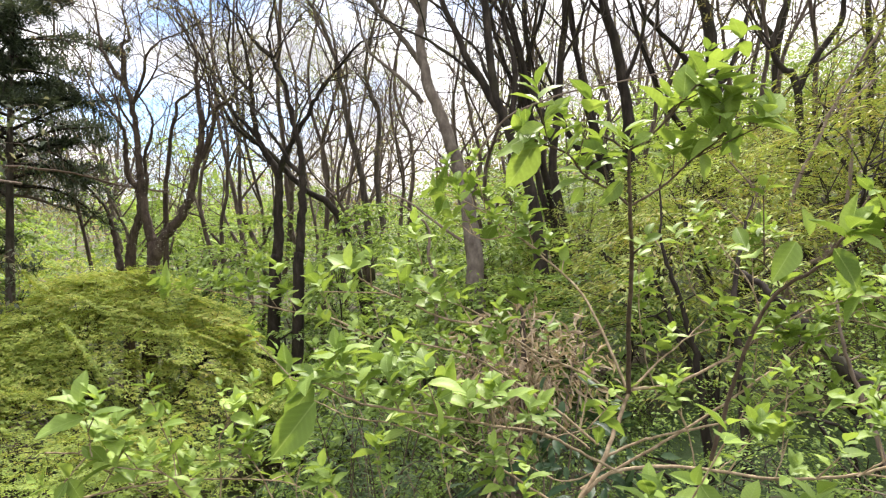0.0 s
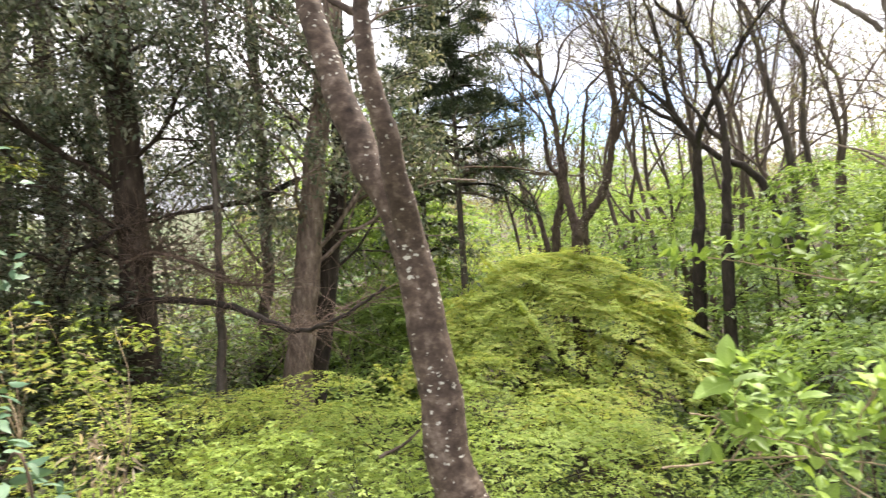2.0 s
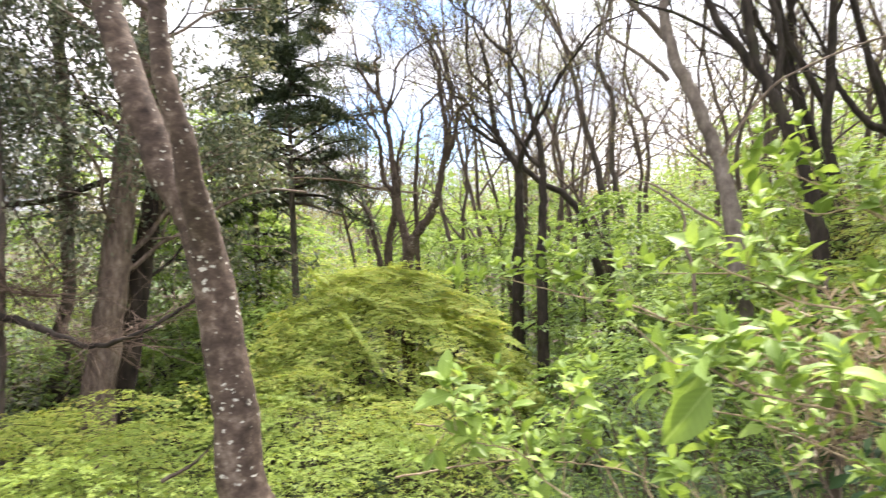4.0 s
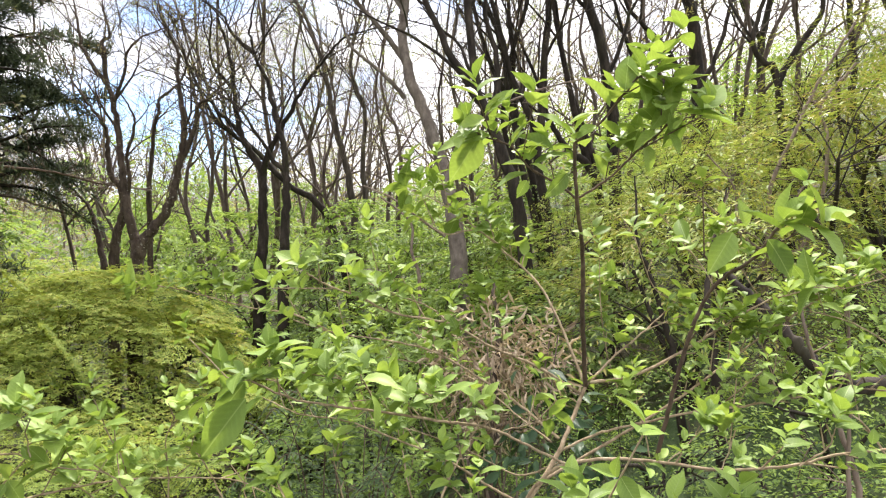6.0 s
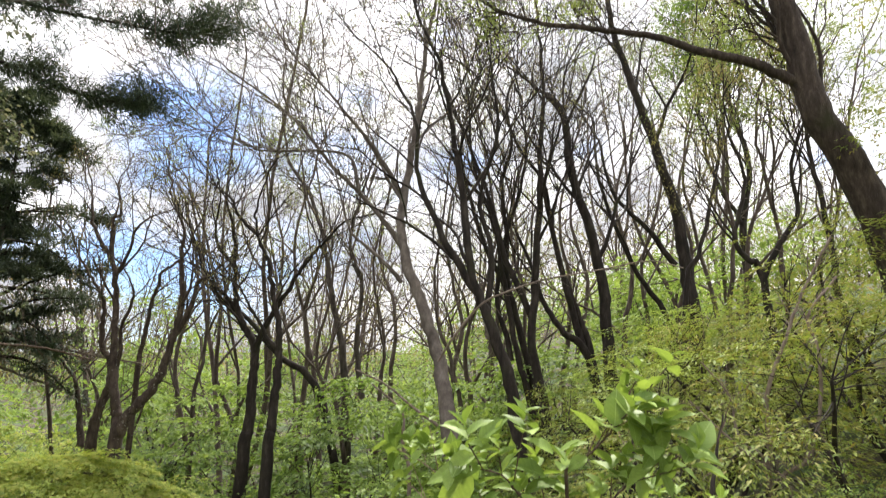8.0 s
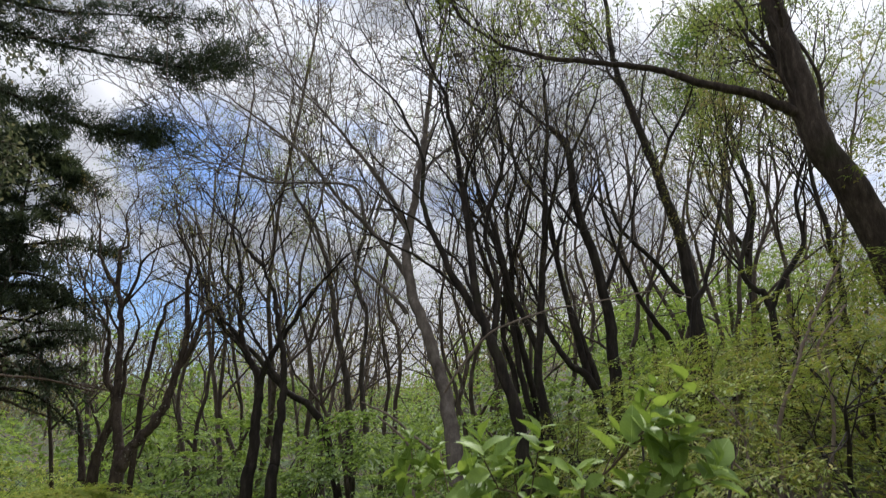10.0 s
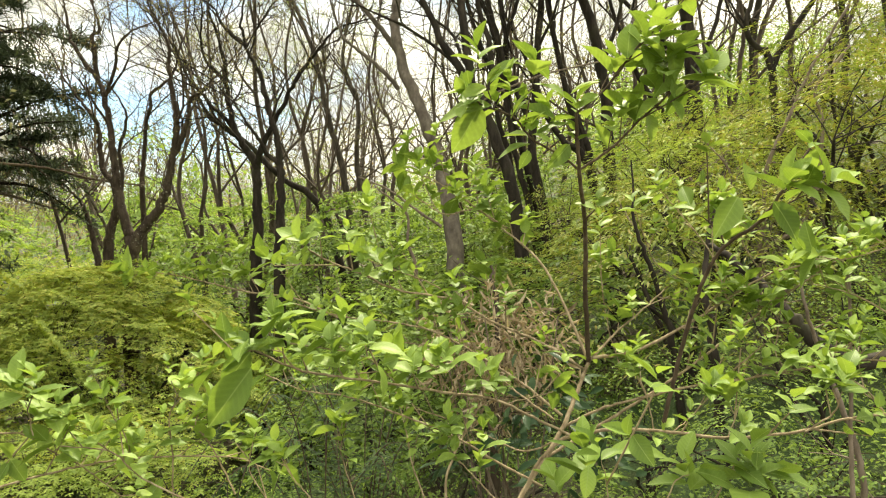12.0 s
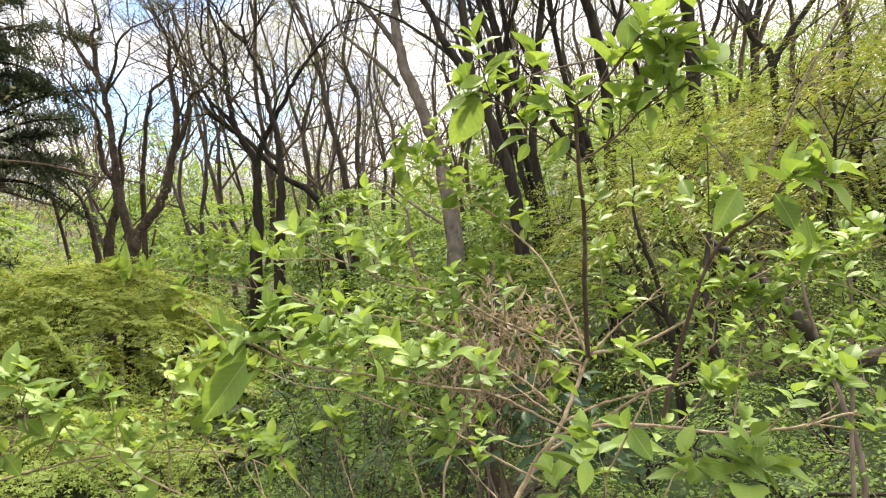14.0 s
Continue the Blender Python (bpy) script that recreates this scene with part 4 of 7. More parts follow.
tree("slender_tree", "dark slender tree in a thicket of bare stems",
     [(0.065, 0.020, [(1.62, 9.40, 1.82), (1.41, 9.41, 2.70), (1.24, 9.41, 3.73), (1.09, 9.42, 4.63), (0.76, 9.42, 5.66), (0.69, 9.43, 6.65)]),
      (0.046, 0.016, [(1.34, 9.51, 2.54), (1.14, 9.51, 3.57), (1.33, 9.51, 4.66), (1.61, 9.50, 5.61), (1.59, 9.50, 6.81)])],
     BARK_DARK, 19, limbs=10, limb_len=2.2, sub=4, twig=3, lift=0.12, wander=0.24, group="leafless crooked trees of the valley", leaf=LEAF_BUD, per_tip=3, leaf_size=0.026)
tree("leaning_tree", "curved dark trunk bending over the bushes",
     [(0.078, 0.029, [(2.56, 9.68, 2.61), (2.20, 9.69, 2.99), (1.91, 9.70, 3.43), (1.75, 9.70, 3.97), (1.35, 9.71, 4.90)]),
      (0.060, 0.021, [(2.51, 9.88, 2.84), (2.28, 9.89, 3.83), (2.08, 9.89, 4.78), (2.01, 9.89, 5.57), (2.38, 9.88, 6.81)])],
     BARK_DARK, 20, limbs=6, limb_len=2.0, sub=4, twig=3, lift=0.12, wander=0.24, group="leafless crooked trees of the valley", leaf=LEAF_BUD, per_tip=3, leaf_size=0.026)
tree("snag_tree", "dark tree with a broken-off top",
     [(0.098, 0.051, [(2.78, 9.37, 2.84), (2.74, 9.38, 3.74), (2.57, 9.38, 4.64), (2.34, 9.39, 5.49), (2.26, 9.39, 6.46), (1.98, 9.39, 6.89)]),
      (0.046, 0.031, [(2.40, 9.38, 5.30), (2.28, 9.39, 6.27), (2.24, 9.39, 6.67)])],
     BARK_DARK, 21, limbs=5, limb_len=2.0, sub=4, twig=3, lift=0.12, wander=0.24, group="leafless crooked trees of the valley", leaf=LEAF_BUD, per_tip=3, leaf_size=0.026)
tree("tall_tree", "tall dark tree with flaking bark leaning slightly",
     [(0.130, 0.038, [(4.38, 10.04, 3.20), (4.33, 10.04, 4.18), (4.24, 10.04, 5.16), (3.99, 10.05, 6.18), (3.73, 10.05, 7.14), (3.48, 10.06, 8.03), (3.32, 10.06, 8.83), (3.27, 10.06, 9.91), (3.12, 10.07, 11.16), (3.30, 10.06, 12.76)]),
      (0.053, 0.017, [(4.17, 10.04, 4.18), (3.69, 10.05, 4.85), (3.19, 10.06, 5.45), (3.00, 10.07, 6.38)])],
     BARK_DARK, 22, limbs=7, limb_len=2.0, first=0.3, sub=4, twig=3, lift=0.12, wander=0.24, group="leafless crooked trees of the valley", leaf=LEAF_BUD, per_tip=3, leaf_size=0.026)
tree("leaning_tree", "thin dark leaning tree on the slope",
     [(0.066, 0.023, [(4.30, 10.84, 3.29), (3.72, 10.85, 4.34), (3.23, 10.86, 5.72), (3.13, 10.87, 6.84)])],
     BARK_DARK, 23, limbs=7, limb_len=2.0, sub=4, twig=3, lift=0.12, wander=0.24, group="leafless crooked trees of the valley", leaf=LEAF_BUD, per_tip=3, leaf_size=0.026)
tree("forked_tree", "low crooked tree forking wide over green bushes",
     [(0.049, 0.014, [(3.81, 6.75, 3.27), (3.67, 6.75, 3.52), (3.54, 6.76, 3.78), (3.72, 6.75, 4.46), (3.59, 6.75, 5.03)]),
      (0.041, 0.011, [(3.80, 6.75, 3.30), (4.04, 6.74, 3.72), (4.29, 6.74, 4.09), (4.28, 6.74, 4.68), (4.56, 6.73, 5.33)])],
     BARK_DARK, 24, kink=0.006, limbs=7, limb_len=1.2, group="leafless crooked trees of the valley", leaf=LEAF_BUD, per_tip=8, leaf_size=0.032)
tree("slender_tree", "thin sinuous tree with pale new leaves",
     [(0.043, 0.018, [(3.81, 8.85, 3.50), (4.05, 8.84, 4.17), (4.38, 8.84, 5.23), (4.50, 8.83, 5.88), (4.49, 8.83, 6.83), (4.65, 8.83, 7.73)])],
     BARK_DARK, 25, limbs=10, limb_len=1.4, group="leafless crooked trees of the valley", leaf=LEAF_LIGHT, per_tip=9, leaf_size=0.045)
tree("slender_tree", "thin dark tree with fresh leaves on the hill",
     [(0.058, 0.022, [(6.02, 8.79, 3.94), (5.95, 8.80, 4.89), (5.87, 8.80, 5.61), (5.91, 8.80, 6.55), (6.19, 8.79, 7.75)])],
     BARK_DARK, 26, limbs=10, limb_len=1.5, group="leafless crooked trees of the valley", leaf=LEAF_LIGHT, per_tip=9, leaf_size=0.045)
tree("hill_tree", "tree on the hill with an open crown of olive new leaves",
     [(0.10, 0.03, [(7.3, 13.4, float(ground_z(7.3, 13.4)) - 0.1), (7.1, 13.4, 5.6), (7.35, 13.3, 7.2), (7.0, 13.2, 8.8), (7.2, 13.2, 10.4)]),
      (0.05, 0.02, [(7.15, 13.4, 5.8), (6.5, 13.2, 6.9), (6.2, 13.1, 8.2), (6.3, 13.0, 9.4)])],
     BARK_DARK, 428, limbs=10, limb_len=1.9, first=0.35, sub=4, twig=3, lift=0.1, wander=0.24, detail=0, leaf=LEAF_UNDER, per_tip=9, leaf_size=0.085)
tree("leaning_oak", "thick mossy dark trunk leaning, with one long limb",
     [(0.191, 0.065, [(4.49, 5.43, 2.52), (4.27, 5.44, 3.50), (4.03, 5.44, 4.20), (3.79, 5.45, 4.72), (3.70, 5.45, 5.33), (3.61, 5.45, 5.93), (3.52, 5.46, 6.74), (3.49, 5.46, 7.74), (3.57, 5.45, 8.98), (3.58, 5.45, 10.51), (3.70, 5.45, 12.41)]),
      (0.056, 0.020, [(3.62, 5.45, 5.02), (3.23, 5.46, 5.22), (2.76, 5.57, 5.41), (2.38, 5.68, 5.62), (1.83, 5.80, 5.77), (1.25, 5.91, 5.91), (0.78, 6.02, 6.13), (0.41, 6.13, 6.47)])],
     BARK_OAK, 27, lump=0.05, kink=0.003, thin=0.2, limbs=20, limb_len=1.4, first=0.33, leaf=LEAF_LIGHT, per_tip=8, leaf_size=0.04)
tree("thin_tree", "thin brown leafless tree with many fine branches",
     [(0.045, 0.015, [(-5.87, 10.59, 0.92), (-6.20, 10.60, 2.42), (-6.62, 10.61, 3.83), (-6.60, 10.61, 5.55)])],
     BARK_HAZE, 700, limbs=6, limb_len=2.4, first=0.2, sub=3, twig=2, wander=0.26, lift=0.12, kink=0.025, thin=0.72, group="leafless crooked trees of the valley", leaf=LEAF_BUD, per_tip=5, leaf_size=0.032, spread=0.75, detail=0)
tree("thin_tree", "thin brown leafless tree with many fine branches",
     [(0.057, 0.017, [(-4.02, 11.54, 0.76), (-4.06, 11.54, 2.10), (-3.96, 11.54, 3.62), (-4.49, 11.55, 5.69)])],
     BARK_HAZE, 702, limbs=6, limb_len=2.4, first=0.2, sub=3, twig=2, wander=0.26, lift=0.12, kink=0.025, thin=0.72, group="leafless crooked trees of the valley", leaf=LEAF_BUD, per_tip=5, leaf_size=0.032, spread=0.75, detail=0)
tree("thin_tree", "thin brown leafless tree with many fine branches",
     [(0.069, 0.019, [(-2.45, 13.00, 1.38), (-2.39, 13.00, 3.17), (-2.80, 13.01, 4.95), (-2.45, 13.00, 7.13)])],
     BARK_HAZE, 703, limbs=6, limb_len=2.4, first=0.2, sub=3, twig=2, wander=0.26, lift=0.12, kink=0.025, thin=0.72, group="leafless crooked trees of the valley", leaf=LEAF_BUD, per_tip=5, leaf_size=0.032, spread=0.75, detail=0)
tree("thin_tree", "thin brown leafless tree with many fine branches",
     [(0.056, 0.019, [(-0.89, 12.97, 1.83), (-0.82, 12.96, 3.18), (-1.11, 12.97, 4.72), (-0.70, 12.96, 6.88)])],
     BARK_HAZE, 704, limbs=6, limb_len=2.4, first=0.2, sub=3, twig=2, wander=0.26, lift=0.12, kink=0.025, thin=0.72, group="leafless crooked trees of the valley", leaf=LEAF_BUD, per_tip=5, leaf_size=0.032, spread=0.75, detail=0)
tree("thin_tree", "thin brown leafless tree with many fine branches",
     [(0.052, 0.015, [(0.67, 10.43, 1.51), (0.48, 10.43, 2.58), (0.19, 10.44, 3.52), (0.36, 10.43, 5.62)])],
     BARK_HAZE, 706, limbs=6, limb_len=2.4, first=0.2, sub=3, twig=2, wander=0.26, lift=0.12, kink=0.025, thin=0.72, group="leafless crooked trees of the valley", leaf=LEAF_BUD, per_tip=5, leaf_size=0.032, spread=0.75, detail=0)
tree("thin_tree", "thin brown leafless tree with many fine branches",
     [(0.061, 0.017, [(0.88, 11.42, 1.67), (0.77, 11.42, 3.05), (1.36, 11.41, 4.97), (1.04, 11.42, 7.04)])],
     BARK_HAZE, 707, limbs=6, limb_len=2.4, first=0.2, sub=3, twig=2, wander=0.26, lift=0.12, kink=0.025, thin=0.72, group="leafless crooked trees of the valley", leaf=LEAF_BUD, per_tip=5, leaf_size=0.032, spread=0.75, detail=0)
tree("thin_tree", "thin brown leafless tree with many fine branches",
     [(0.052, 0.017, [(1.38, 11.91, 1.46), (1.26, 11.91, 2.90), (1.32, 11.91, 4.42), (1.77, 11.90, 6.53)])],
     BARK_HAZE, 708, limbs=6, limb_len=2.4, first=0.2, sub=3, twig=2, wander=0.26, lift=0.12, kink=0.025, thin=0.72, group="leafless crooked trees of the valley", leaf=LEAF_BUD, per_tip=5, leaf_size=0.032, spread=0.75, detail=0)
tree("thin_tree", "thin brown leafless tree with many fine branches",
     [(0.051, 0.016, [(1.51, 10.91, 1.68), (1.78, 10.90, 3.41), (1.56, 10.90, 5.06), (2.02, 10.89, 7.29)])],
     BARK_HAZE, 709, limbs=6, limb_len=2.4, first=0.2, sub=3, twig=2, wander=0.26, lift=0.12, kink=0.025, thin=0.72, group="leafless crooked trees of the valley", leaf=LEAF_BUD, per_tip=5, leaf_size=0.032, spread=0.75, detail=0)
tree("thin_tree", "thin brown leafless tree with many fine branches",
     [(0.062, 0.018, [(2.77, 12.38, 2.62), (2.93, 12.37, 4.08), (2.76, 12.38, 5.74), (3.32, 12.36, 8.03)])],
     BARK_HAZE, 710, limbs=6, limb_len=2.4, first=0.2, sub=3, twig=2, wander=0.26, lift=0.12, kink=0.025, thin=0.72, group="leafless crooked trees of the valley", leaf=LEAF_BUD, per_tip=5, leaf_size=0.032, spread=0.75, detail=0)
tree("thin_tree", "thin brown leafless tree with many fine branches",
     [(0.069, 0.019, [(4.11, 12.84, 3.24), (4.37, 12.84, 4.66), (4.10, 12.84, 6.29), (4.72, 12.83, 8.29)])],
     BARK_HAZE, 711, limbs=6, limb_len=2.4, first=0.2, sub=3, twig=2, wander=0.26, lift=0.12, kink=0.025, thin=0.72, group="leafless crooked trees of the valley", leaf=LEAF_BUD, per_tip=5, leaf_size=0.032, spread=0.75, detail=0)
tree("thin_tree", "thin brown leafless tree with many fine branches",
     [(0.052, 0.017, [(4.29, 11.84, 3.25), (4.22, 11.84, 4.57), (4.72, 11.83, 6.20), (4.61, 11.83, 8.06)])],
     BARK_HAZE, 712, limbs=6, limb_len=2.4, first=0.2, sub=3, twig=2, wander=0.26, lift=0.12, kink=0.025, thin=0.72, group="leafless crooked trees of the valley", leaf=LEAF_BUD, per_tip=5, leaf_size=0.032, spread=0.75, detail=0)
tree("thin_tree", "thin brown leafless tree with many fine branches",
     [(0.058, 0.018, [(5.84, 12.30, 3.66), (5.58, 12.31, 5.16), (5.41, 12.31, 6.76), (5.82, 12.30, 8.73)])],
     BARK_HAZE, 713, limbs=6, limb_len=2.4, first=0.2, sub=3, twig=2, wander=0.26, lift=0.12, kink=0.025, thin=0.72, group="leafless crooked trees of the valley", leaf=LEAF_BUD, per_tip=5, leaf_size=0.032, spread=0.75, detail=0)
tree("thin_tree", "thin brown leafless tree with many fine branches",
     [(0.055, 0.016, [(5.69, 10.80, 3.86), (5.92, 10.80, 5.10), (6.48, 10.78, 6.42), (6.44, 10.79, 8.05)])],
     BARK_HAZE, 714, limbs=6, limb_len=2.4, first=0.2, sub=3, twig=2, wander=0.26, lift=0.12, kink=0.025, thin=0.72, group="leafless crooked trees of the valley", leaf=LEAF_BUD, per_tip=5, leaf_size=0.032, spread=0.75, detail=0)
tree("thin_tree", "thin brown leafless tree with many fine branches",
     [(0.066, 0.018, [(-3.50, 12.53, 0.97), (-4.03, 12.54, 2.55), (-4.11, 12.54, 4.00), (-4.73, 12.56, 5.65)])],
     BARK_HAZE, 715, limbs=6, limb_len=2.4, first=0.2, sub=3, twig=2, wander=0.26, lift=0.12, kink=0.025, thin=0.72, group="leafless crooked trees of the valley", leaf=LEAF_BUD, per_tip=5, leaf_size=0.032, spread=0.75, detail=0)
tree("thin_tree", "thin brown leafless tree with many fine branches",
     [(0.051, 0.017, [(-1.51, 11.78, 1.63), (-1.98, 11.79, 2.64), (-1.75, 11.79, 4.35), (-2.40, 11.80, 6.05)])],
     BARK_HAZE, 716, limbs=6, limb_len=2.4, first=0.2, sub=3, twig=2, wander=0.26, lift=0.12, kink=0.025, thin=0.72, group="leafless crooked trees of the valley", leaf=LEAF_BUD, per_tip=5, leaf_size=0.032, spread=0.75, detail=0)
tree("leafing_tree", "slender tree just coming into pale green leaf",
     [(0.055, 0.02, [(5.35, 10.81, 3.45), (5.58, 10.81, 4.78), (5.51, 10.81, 6.19), (6.00, 10.80, 7.92), (5.92, 10.80, 9.40)])],
     BARK_HAZE, 740, limbs=8, limb_len=2.3, first=0.25, sub=5, twig=3, lift=0.12, wander=0.26, kink=0.025, thin=0.65, group="leafless crooked trees of the valley", leaf=LEAF_LIGHT, per_tip=9, leaf_size=0.042, detail=0)
tree("leafing_tree", "slender tree just coming into pale green leaf",
     [(0.05, 0.018, [(5.81, 9.80, 3.69), (5.81, 9.80, 4.82), (5.69, 9.80, 5.91), (5.72, 9.80, 7.06), (6.16, 9.79, 8.39)])],
     BARK_HAZE, 741, limbs=8, limb_len=2.3, first=0.25, sub=5, twig=3, lift=0.12, wander=0.26, kink=0.025, thin=0.65, group="leafless crooked trees of the valley", leaf=LEAF_LIGHT, per_tip=9, leaf_size=0.04, detail=0)
tree("leafing_tree", "slender tree just coming into pale green leaf",
     [(0.047, 0.017, [(6.07, 9.29, 3.78), (6.48, 9.28, 4.87), (6.84, 9.27, 6.22), (7.23, 9.27, 7.65)])],
     BARK_HAZE, 742, limbs=8, limb_len=2.3, first=0.25, sub=5, twig=3, lift=0.12, wander=0.26, kink=0.025, thin=0.65, group="leafless crooked trees of the valley", leaf=LEAF_LIGHT, per_tip=9, leaf_size=0.042, detail=0)
tree("leafing_tree", "slender tree just coming into pale green leaf",
     [(0.065, 0.023, [(5.25, 12.81, 3.72), (5.65, 12.81, 5.04), (5.47, 12.81, 6.56), (6.14, 12.79, 8.58)])],
     BARK_HAZE, 743, limbs=8, limb_len=2.3, first=0.25, sub=5, twig=3, lift=0.12, wander=0.26, kink=0.025, thin=0.65, group="leafless crooked trees of the valley", leaf=LEAF_LIGHT, per_tip=9, leaf_size=0.04, detail=0)
tree("leafing_tree", "slender tree just coming into pale green leaf",
     [(0.08, 0.029, [(-2.66, 16.01, 2.06), (-3.07, 16.02, 4.02), (-2.67, 16.01, 5.96), (-3.01, 16.02, 8.01)])],
     BARK_HAZE, 744, limbs=8, limb_len=2.3, first=0.25, sub=5, twig=3, lift=0.12, wander=0.26, kink=0.025, thin=0.65, group="leafless crooked trees of the valley", leaf=LEAF_LIGHT, per_tip=9, leaf_size=0.042, detail=0)
tree("leafing_tree", "slender tree just coming into pale green leaf",
     [(0.085, 0.031, [(-0.90, 16.97, 2.09), (-0.81, 16.96, 4.18), (-1.33, 16.98, 5.91), (-1.08, 16.97, 7.90)])],
     BARK_HAZE, 745, limbs=8, limb_len=2.3, first=0.25, sub=5, twig=3, lift=0.12, wander=0.26, kink=0.025, thin=0.65, group="leafless crooked trees of the valley", leaf=LEAF_LIGHT, per_tip=9, leaf_size=0.04, detail=0)
tree("leafing_tree", "slender tree just coming into pale green leaf",
     [(0.075, 0.027, [(-3.48, 15.03, 1.29), (-3.77, 15.04, 3.35), (-3.50, 15.03, 5.13), (-3.93, 15.04, 7.16)])],
     BARK_HAZE, 746, limbs=8, limb_len=2.3, first=0.25, sub=5, twig=3, lift=0.12, wander=0.26, kink=0.025, thin=0.65, group="leafless crooked trees of the valley", leaf=LEAF_LIGHT, per_tip=9, leaf_size=0.042, detail=0)
tree("leafing_tree", "slender tree just coming into pale green leaf",
     [(0.075, 0.027, [(0.66, 14.93, 2.09), (0.85, 14.92, 3.93), (0.49, 14.93, 5.74), (0.76, 14.93, 7.66)])],
     BARK_HAZE, 747, limbs=8, limb_len=2.3, first=0.25, sub=5, twig=3, lift=0.12, wander=0.26, kink=0.025, thin=0.65, group="leafless crooked trees of the valley", leaf=LEAF_LIGHT, per_tip=9, leaf_size=0.04, detail=0)
tree("leafing_tree", "slender tree just coming into pale green leaf",
     [(0.08, 0.029, [(2.10, 15.89, 2.25), (1.83, 15.90, 4.08), (2.37, 15.89, 6.02), (2.03, 15.89, 8.22)])],
     BARK_HAZE, 748, limbs=8, limb_len=2.3, first=0.25, sub=5, twig=3, lift=0.12, wander=0.26, kink=0.025, thin=0.65, group="leafless crooked trees of the valley", leaf=LEAF_LIGHT, per_tip=9, leaf_size=0.042, detail=0)
tree("leafing_tree", "slender tree just coming into pale green leaf",
     [(0.075, 0.027, [(3.57, 14.86, 2.90), (3.92, 14.85, 4.79), (3.57, 14.86, 6.50), (4.08, 14.84, 8.47)])],
     BARK_HAZE, 749, limbs=8, limb_len=2.3, first=0.25, sub=5, twig=3, lift=0.12, wander=0.26, kink=0.025, thin=0.65, group="leafless crooked trees of the valley", leaf=LEAF_LIGHT, per_tip=9, leaf_size=0.04, detail=0)
tree("leafing_tree", "slender tree just coming into pale green leaf",
     [(0.07, 0.025, [(-5.01, 14.07, 0.85), (-5.46, 14.08, 2.74), (-5.15, 14.07, 4.50), (-5.60, 14.08, 6.37)])],
     BARK_HAZE, 750, limbs=8, limb_len=2.3, first=0.25, sub=5, twig=3, lift=0.12, wander=0.26, kink=0.025, thin=0.65, group="leafless crooked trees of the valley", leaf=LEAF_LIGHT, per_tip=9, leaf_size=0.042, detail=0)
lichen = tree("lichen_tree", "brown tree trunk spotted with pale lichen, forking low",
     [(0.127, 0.053, [(-2.10, 2.43, 0.10), (-2.14, 2.43, 0.33), (-2.20, 2.42, 0.51), (-2.24, 2.45, 0.81), (-2.29, 2.45, 1.09), (-2.33, 2.45, 1.37), (-2.39, 2.43, 1.66), (-2.45, 2.41, 1.82), (-2.56, 2.38, 1.99), (-2.60, 2.38, 2.13), (-2.68, 2.36, 2.31), (-2.75, 2.37, 2.49), (-2.84, 2.37, 2.74), (-2.90, 2.38, 2.94), (-2.96, 2.40, 3.30), (-3.02, 2.43, 4.00), (-3.05, 2.44, 5.20), (-3.07, 2.46, 7.20)]),
      (0.090, 0.038, [(-2.30, 2.45, 1.12), (-2.33, 2.42, 1.43), (-2.32, 2.38, 1.63), (-2.29, 2.30, 1.79), (-2.28, 2.24, 1.92), (-2.26, 2.19, 2.08), (-2.29, 2.13, 2.31), (-2.32, 2.13, 2.57), (-2.32, 2.14, 2.71), (-2.29, 2.13, 3.05), (-2.20, 2.14, 3.60), (-2.04, 2.19, 4.40), (-1.87, 2.26, 5.30)]),
      (0.022, 0.010, [(-2.32, 2.14, 2.63), (-2.42, 2.12, 2.69), (-2.57, 2.11, 2.83), (-2.77, 2.14, 3.21)])],
     BARK_LICHEN, 31, lump=0.025, kink=0.0, limbs=6, limb_len=1.2, first=0.8, sub=4, twig=3, leaf=LEAF_BUD, per_tip=2, leaf_size=0.025)
cedar = tree("cedar_tree", "tall red-brown straight trunk with thin dead lower branches",
     [(0.177, 0.085, [(-5.94, 4.86, -0.04), (-5.84, 4.94, 0.81), (-5.73, 5.03, 1.85), (-5.62, 5.12, 2.82), (-5.47, 5.24, 3.79), (-5.36, 5.33, 4.83), (-5.22, 5.45, 6.38), (-5.10, 5.54, 8.05)])],
     BARK_CEDAR, 32, limbs=22, limb_len=1.6, per_tip=11, leaf_size=0.075, first=0.26, kink=0.004, thin=0.18, twig=3, spread=1.05, lift=0.0, leaf=LEAF_EVER, group="evergreen trees on the bank", template=SMALL_LEAF, droop=0.12)
cedar_dark = tree("cedar_tree", "dark straight cedar trunk close beside a paler one",
     [(0.145, 0.069, [(-6.07, 5.27, -0.15), (-5.95, 5.37, 0.75), (-5.82, 5.47, 1.71), (-5.70, 5.57, 2.53), (-5.68, 5.58, 3.56), (-5.64, 5.62, 4.87), (-5.49, 5.74, 6.37), (-5.44, 5.78, 7.87)])],
     BARK_DARK, 33, limbs=14, limb_len=1.4, per_tip=10, leaf_size=0.07, first=0.3, kink=0.004, thin=0.18, twig=3, spread=1.05, lift=0.0, leaf=LEAF_EVER, group="evergreen trees on the bank", template=SMALL_LEAF, droop=0.12)
